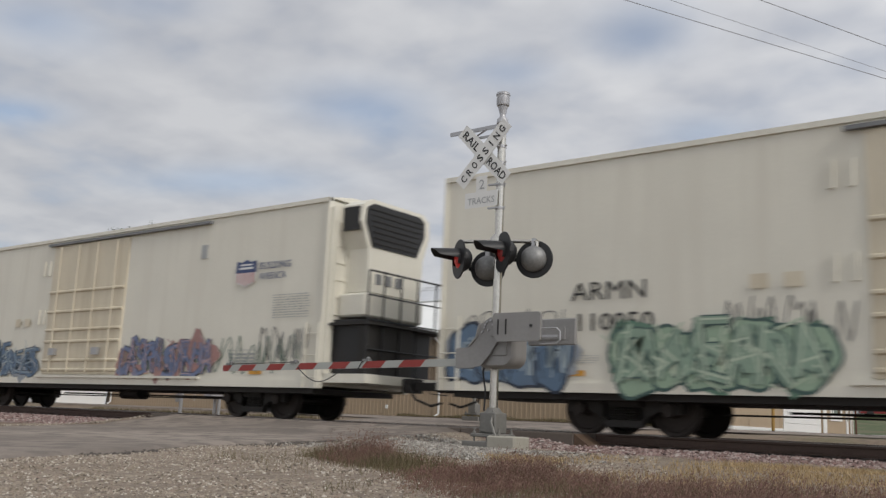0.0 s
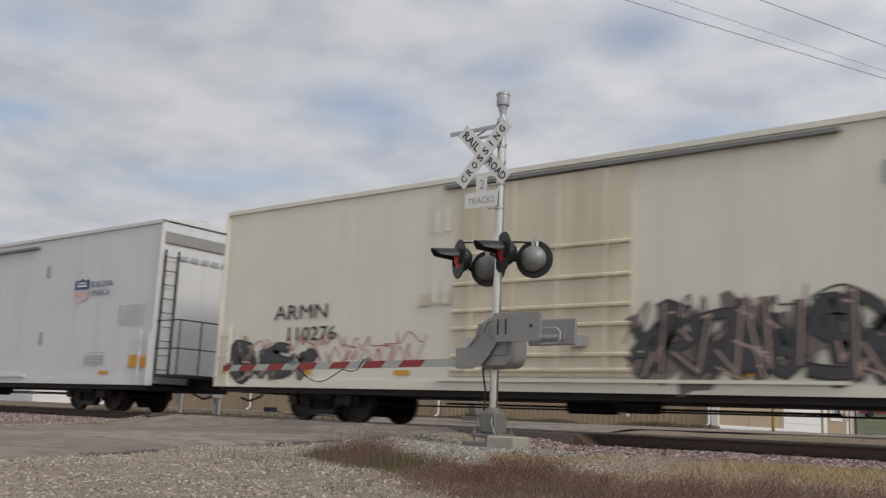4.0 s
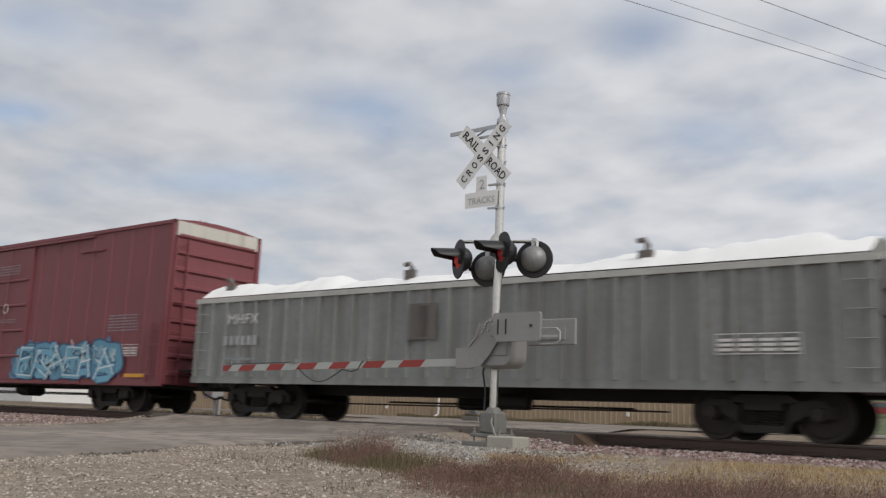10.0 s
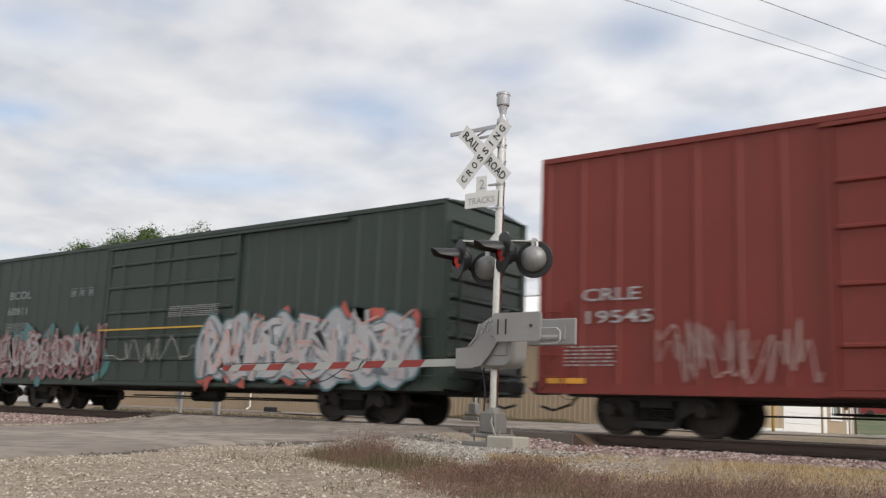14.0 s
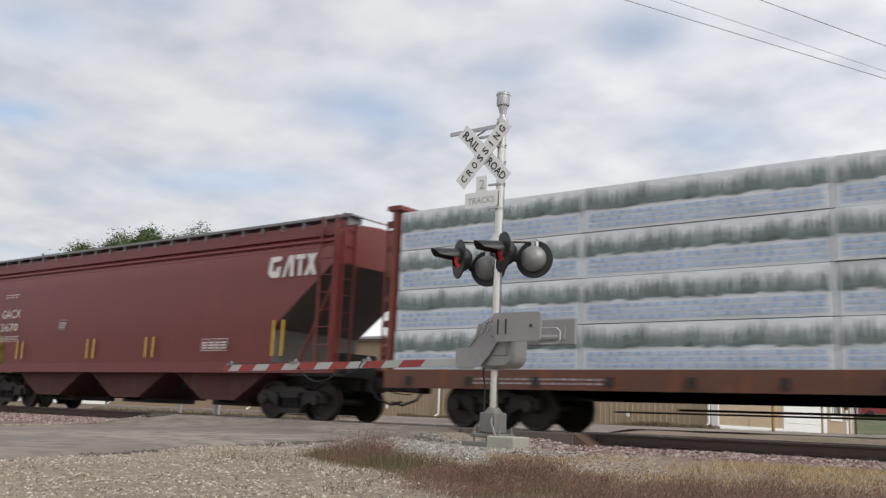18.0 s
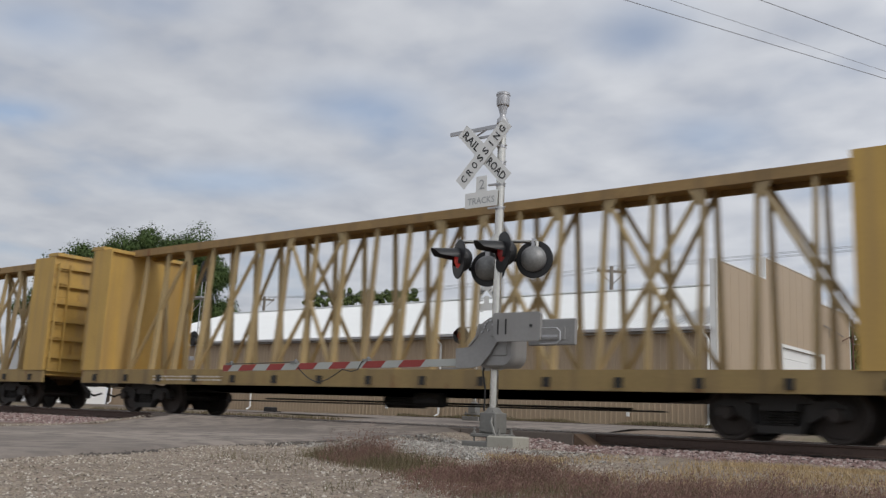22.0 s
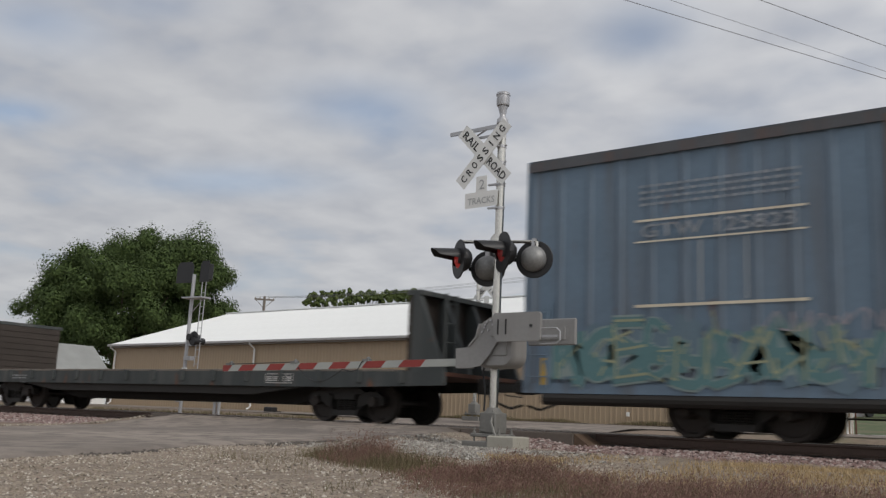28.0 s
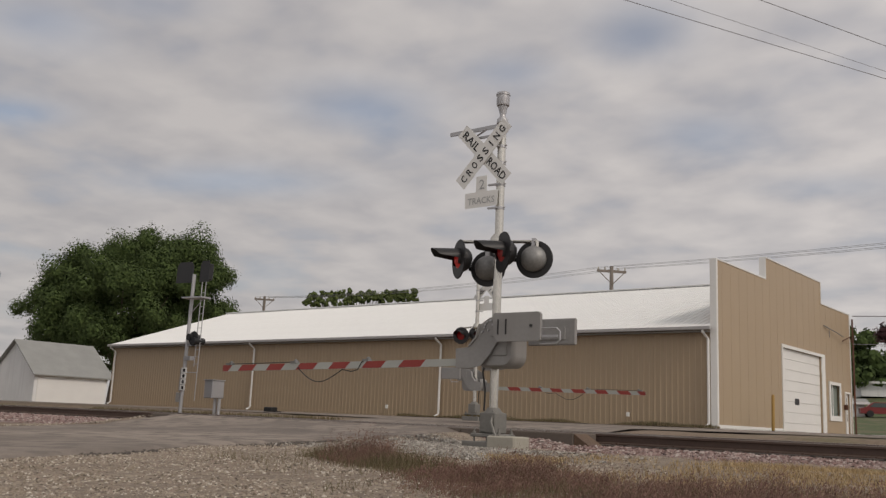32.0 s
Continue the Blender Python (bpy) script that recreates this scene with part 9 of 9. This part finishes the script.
nk = boxcar(376.72, 18.85, 5.16, BROWN_RED, "dark brown-red boxcar with white number and pale graffiti", [(7.3, 11.5)], 161, 2.45, ribs=0.95, bar_z=(1.5, 2.4, 3.3, 4.1))
lettering("reporting_mark", "NOKL", 0.29, LETTER_GREY, nk, pose(0.95, -1.55, 2.24), width=1.75)
lettering("car_number", "6001", 0.28, LETTER_GREY, nk, pose(0.95, -1.55, 1.74), width=1.25)
frame_plate(nk, 3.2, 2.05, 0.36, 0.30, LETTER_GREY, -1.55, 1)
data_block(nk, 3.0, 4.2, 4.05, 4.3, 2, LETTER_GREY, 162, -1.55)
data_block(nk, 7.9, 9.6, 4.1, 4.5, 3, LETTER_GREY, 163, -1.64)
frame_plate(nk, 16.2, 1.4, 1.3, 0.32, LETTER_WHITE, -1.55)
strips(nk, (0.6, 4.6, 17.0), 0.95, w=0.8, y=-1.555)
part("dark_door_patch", Form().box(3.1, 4.2, -1.552, -1.545, 0.9, 4.85), material("dark_brown_patch", (0.09, 0.028, 0.022), 0.55, vary=0.15), nk)
graffiti(nk, 2.0, 3.4, 0.75, 1.45, ((0.2, 0.2, 0.17), (0.25, 0.27, 0.24), (0.06, 0.06, 0.05), (0.16, 0.20, 0.18)), 164, 2, cloud=False, y=-1.56)
graffiti(nk, 4.3, 6.3, 0.95, 1.75, ((0.2, 0.2, 0.17), (0.22, 0.27, 0.25), (0.06, 0.06, 0.05), (0.14, 0.20, 0.18)), 165, 7, cloud=False, y=-1.65)
graffiti(nk, 12.3, 14.4, 0.85, 1.6, ((0.3, 0.36, 0.33), (0.25, 0.31, 0.29), (0.08, 0.1, 0.09), (0.2, 0.26, 0.24)), 166, 4, cloud=False, y=-1.56)

t1 = tank_car(446.18, 16.8, 1.42, 2.45, TANK_DIRTY, "dirty brownish-black tank car with railings on top", 171, mark=("GLNX 38716", 1.3, 2.0, 0.22, 1.9, LETTER_WHITE))
t2 = tank_car(464.21, 15.6, 1.52, 2.50, TANK_BLACK, "black tank car with yellow number and top railings", 172, mark=("UTLX 649696", 1.4, 2.24, 0.19, 1.95, LETTER_YELLOW))
t3 = tank_car(480.9, 15.7, 1.50, 2.48, TANK_BLACK, "black tank car with yellow number and top railings", 173, mark=("UTLX 6703", 1.75, 2.24, 0.20, 2.0, LETTER_YELLOW))
t4 = tank_car(497.75, 15.4, 1.50, 2.48, TANK_BLACK, "black tank car with yellow number and top railings", 174, mark=("UTLX 643491", 1.55, 2.24, 0.20, 2.0, LETTER_YELLOW))
part("yellow_label", Form().card([(11.0, 2.42), (12.1, 2.42), (12.1, 2.78), (11.0, 2.78)], -1.515), TAPE_DULL, t3, "dull yellow label")
data_block(t4, 11.4, 13.3, 2.35, 2.95, 5, LETTER_GREY, 178, -1.515)


def bulkhead_flat(start, L, seed):
    c = rail_car("bulkhead_flat_car", "empty bulkhead flat car with worn wooden deck and dark end walls", "freight car", start, L, 3.2)
    part("deck", Form().box(0.2, L - 0.2, -1.42, 1.42, 1.02, 1.10), RUST_DECK, c)
    pl = Form().box(0, 0.17, -1.40, 1.40, 0, 0.05, chamfer=0.006).data("deck_plank", WOOD_POLE)
    n = int((L - 3.0) / 0.185)
    for i in range(n):
        part("deck_plank", pl, WOOD_POLE, c, m=pose(1.5 + i * 0.185, 0, 1.10 + random.uniform(0, 0.012)))
    for s in (-1, 1):
        part("side_sill", Form().slab([(0.1, 0.82), (0.1, 1.10), (L - 0.1, 1.10), (L - 0.1, 0.82), (L - 3.0, 0.75), (3.0, 0.75)], s * 1.46 - 0.03, s * 1.46 + 0.03), FLAT_GREEN, c, "faded steel side sill")
        for i in range(16):
            x = 1.2 + i * (L - 2.4) / 15
            part("stake_pocket", Form().box(x - 0.06, x + 0.06, s * 1.53 - 0.04, s * 1.53 + 0.04, 0.86, 1.12), FLAT_GREEN, c)
    part("fishbelly_sill", Form().slab([(3.2, 0.80), (5.6, 0.36), (L - 5.6, 0.36), (L - 3.2, 0.80)], -0.32, 0.32), DARK_STEEL, c)
    part("floor_beam", Form().slab([(4.0, 0.78), (6.0, 0.55), (L - 6.0, 0.55), (L - 4.0, 0.78)], -1.38, -1.30), DARK_STEEL, c)
    for x0, s in ((0.15, 1), (L - 1.15, -1)):
        xi = x0 + 1.0 if s > 0 else x0
        xo = x0 if s > 0 else x0 + 1.0
        b = part("bulkhead", Form().box(min(xi, xi - s * 0.12), max(xi, xi - s * 0.12), -1.40, 1.40, 1.1, 2.72), TIE_WOOD, c, "dark wooden-faced bulkhead")
        for i in range(8):
            z = 1.12 + i * 0.2
            part("bulkhead_board", Form().box(min(xi, xi + s * 0.05), max(xi, xi + s * 0.05), -1.38, 1.38, z, z + 0.185), TIE_WOOD, b)
        for y in (-1.40, -0.5, 0.5, 1.40):
            part("bulkhead_brace", Form().slab([(xi - s * 0.12, 2.72), (xi - s * 0.3, 2.72), (xo, 1.1), (xi - s * 0.12, 1.1)], y - 0.05, y + 0.05), FLAT_GREEN, b)
        part("bulkhead_top", Form().box(min(xi + s * 0.06, xi - s * 0.35), max(xi + s * 0.06, xi - s * 0.35), -1.45, 1.45, 2.72, 2.82), FLAT_GREEN, b)
        ladder(c, -1.45, -1.08, 1.1, 2.7, xo, FLAT_GREEN, axis="y")
    data_block(c, 3.6, 4.6, 0.86, 1.02, 1, LETTER_GREY, seed, -1.495)
    frame_plate(c, L - 5.4, 0.82, 0.9, 0.22, LETTER_WHITE, -1.50)
    return c


bulkhead_flat(514.5, 20.9, 181)
bulkhead_flat(536.55, 20.8, 182)


def gt_box(start, seed, tail):
    L, eave = 26.2, 5.20
    ds = [(9.85, 12.85), (12.95, 15.95)]
    c = boxcar(start, L, eave, GT_BLUE, "faded blue auto-parts boxcar with rusty seams and graffiti", ds, seed, 3.9, ribs=0.62, bar_z=(1.36, 2.2, 3.0, 3.68), rod_count=2, end_white=False, door_mat=GT_DOOR, end_mat=SOOTY, rail_mat=GT_RAIL, bar_mat=GT_GRIME_SHADE)
    for x in (6.5, 18.95):
        for dx in (0.0, 0.22):
            part("rusty_seam", Form().box(x + dx, x + dx + 0.085, -1.552, -1.53, 0.8, eave - 0.1), RUST_SEAM, c, "rusty brown vertical seam")
    for xa, xb in ((0.02, 6.5), (19.0, L - 0.02)):
        part("rail_plate", Form().box(xa, xb, -1.562, -1.548, eave - 0.22, eave - 0.04), RAIL_WORN, c, "rust-stained grey roof rail plate")
    part("sill_tube", Form().rod((0.4, -1.42, 0.62), (L - 0.4, -1.42, 0.62), 0.13, 12), DARK_STEEL, c, "dark hydraulic cushion sill tube")
    y = -1.556
    lm = LOGO_RUST if not tail else LOGO_GOLD
    lg = part("logo", Form().card([(19.7, 3.10), (19.45, 3.3), (19.45, 4.45), (19.7, 4.68), (23.6, 4.68), (23.6, 4.36), (20.0, 4.36), (19.85, 4.22), (19.85, 3.52), (20.0, 3.42), (20.9, 3.42), (20.9, 3.62), (21.3, 3.62), (21.3, 3.10)], y), lm, c, "large angular two-part company logo in faded gold")
    part("logo_bar", Form().card([(20.45, 3.78), (21.3, 3.78), (21.3, 4.10), (20.45, 4.10)], y), lm, lg)
    part("logo_bar", Form().card([(20.9, 3.62), (21.3, 3.62), (21.3, 3.78), (20.9, 3.78)], y), lm, lg)
    part("logo_bar", Form().card([(22.0, 3.10), (22.42, 3.10), (22.42, 4.36), (22.0, 4.36)], y), lm, lg)
    part("white_line", bars(Form(), 19.4, 23.8, 2.72, 2.92, 2, y, seed, 0.9), LETTER_WHITE, c)["kind"] = "stuff"
    data_block(c, 19.9, 23.0, 2.35, 2.5, 1, LETTER_GREY, seed + 3, y)
    # address block at the leading end
    data_block(c, 2.4, 5.2, 4.05, 4.5, 2, LETTER_FAINT, seed + 1, y)
    part("pale_line", Form().card([(2.3, 3.76), (5.3, 3.76), (5.3, 3.80), (2.3, 3.80)], y).card([(2.3, 3.38), (5.3, 3.38), (5.3, 3.41), (2.3, 3.41)], y).card([(2.3, 2.22), (5.3, 2.22), (5.3, 2.27), (2.3, 2.27)], y), CREAM, c)
    lettering("reporting_mark", "GTW 125823", 0.24, LETTER_FAINT, c, pose(2.4, y, 3.47), width=2.7)
    part("pale_line", Form().card([(3.5, 2.3), (3.54, 2.3), (3.54, 3.35), (3.5, 3.35)], y).card([(4.3, 2.3), (4.33, 2.3), (4.33, 3.35), (4.3, 3.35)], y), LETTER_GREY, c)
    for x in (10.4, 13.4):
        data_block(c, x, x + 1.6, 2.45, 2.75, 3, LETTER_GREY, seed + 7, -1.66)
    if not tail:
        graffiti(c, 0.8, 6.4, 0.82, 1.9, ((0.115, 0.175, 0.22), (0.09, 0.19, 0.20), (0.22, 0.28, 0.27), (0.29, 0.31, 0.20)), seed + 9, 7, y=-1.56, strokes=12)
        scribble(c, 4.6, 6.6, 1.7, 2.1, (0.34, 0.30, 0.32), seed + 10, 22, y=-1.572)
        graffiti(c, 20.1, 24.1, 0.85, 1.80, ((0.17, 0.20, 0.22), (0.15, 0.30, 0.18), (0.03, 0.05, 0.05), (0.34, 0.42, 0.40)), seed + 11, 8, y=-1.56, strokes=8)
        strips(c, (0.4, 5.7, 15.3, 18.4, 24.8), 0.85, LETTER_YELLOW, 0.16, 0.5, -1.557)
    else:
        graffiti(c, 1.3, 5.8, 0.82, 1.75, ((0.15, 0.24, 0.30), (0.26, 0.33, 0.36), (0.10, 0.12, 0.13), (0.44, 0.44, 0.42)), seed + 9, 7, cloud=False, y=-1.56)
        graffiti(c, 16.6, 22.6, 0.84, 2.05, ((0.16, 0.18, 0.20), (0.20, 0.22, 0.24), (0.42, 0.40, 0.33), (0.14, 0.16, 0.19)), seed + 11, 9, y=-1.56, strokes=10)
        part("dark_panel", Form().card([(20.4, 0.95), (23.6, 0.95), (23.6, 1.45), (20.4, 1.45)], -1.585), paint((0.05, 0.08, 0.11)), c)
        for x in (20.7, 21.9, 22.3):
            part("yellow_mark", Form().card([(x, 1.12), (x + 0.2, 1.12), (x + 0.2, 1.22), (x, 1.22)], -1.588), LETTER_YELLOW, c)
        frame_plate(c, 22.7, 0.98, 1.0, 0.36, LETTER_WHITE, -1.59)
        strips(c, (23.9,), 1.12, ORANGE, 1.6, 0.22, -1.59)
        strips(c, (24.2,), 0.86, TAPE_DULL, 1.2, 0.18, -1.59)
        strips(c, (0.3,), 1.0, ORANGE, 0.9, 0.25, -1.56)
        part("end_marker", Form().box(L + 0.75, L + 0.95, -0.2, 0.1, 1.0, 1.35, chamfer=0.02), STRIPE_RED, c, "small red end-of-train marker")
    part("end_top_band", Form().box(L - 0.05, L + 0.012, -1.42, 1.42, eave - 0.42, eave - 0.02), LOGO_GOLD, c, "faded cream band across the end top")
    return c


gt_box(559.18, 191, False)
gt_box(586.65, 201, True)


# ---- what moves ----


def motions():
    ticks = [i * 2.0 for i in range(17)]
    for c, start in CARS:
        walk(c, [(t, pose(start - gone(t), TRACK_NEAR, 0)) for t in ticks])
    for ob, x, y, z, *turn in LOADS:
        walk(ob, [(t, pose(x - gone(t), y, z, 0, 0, turn[0] if turn else 0)) for t in ticks])
    # the wheels roll while their car is near the crossing
    for w, x, start in WHEELS:
        dx = w.matrix_basis.translation.x
        rows, first, last = [], None, None
        for k in range(0, 961):
            t = k / 30
            if -42 < start + x - gone(t) < 6:
                spin = -math.degrees(gone(t) / WR)
                m = pose(dx, 0, WR, 0, spin, 0)
                if first is None:
                    first = m
                    if k > 0:
                        rows.append((0, m))
                rows.append((t, m))
                last = (t, m)
        if last and last[0] < 32:
            rows.append((32, last[1]))
        if rows:
            walk(w, rows)


motions()
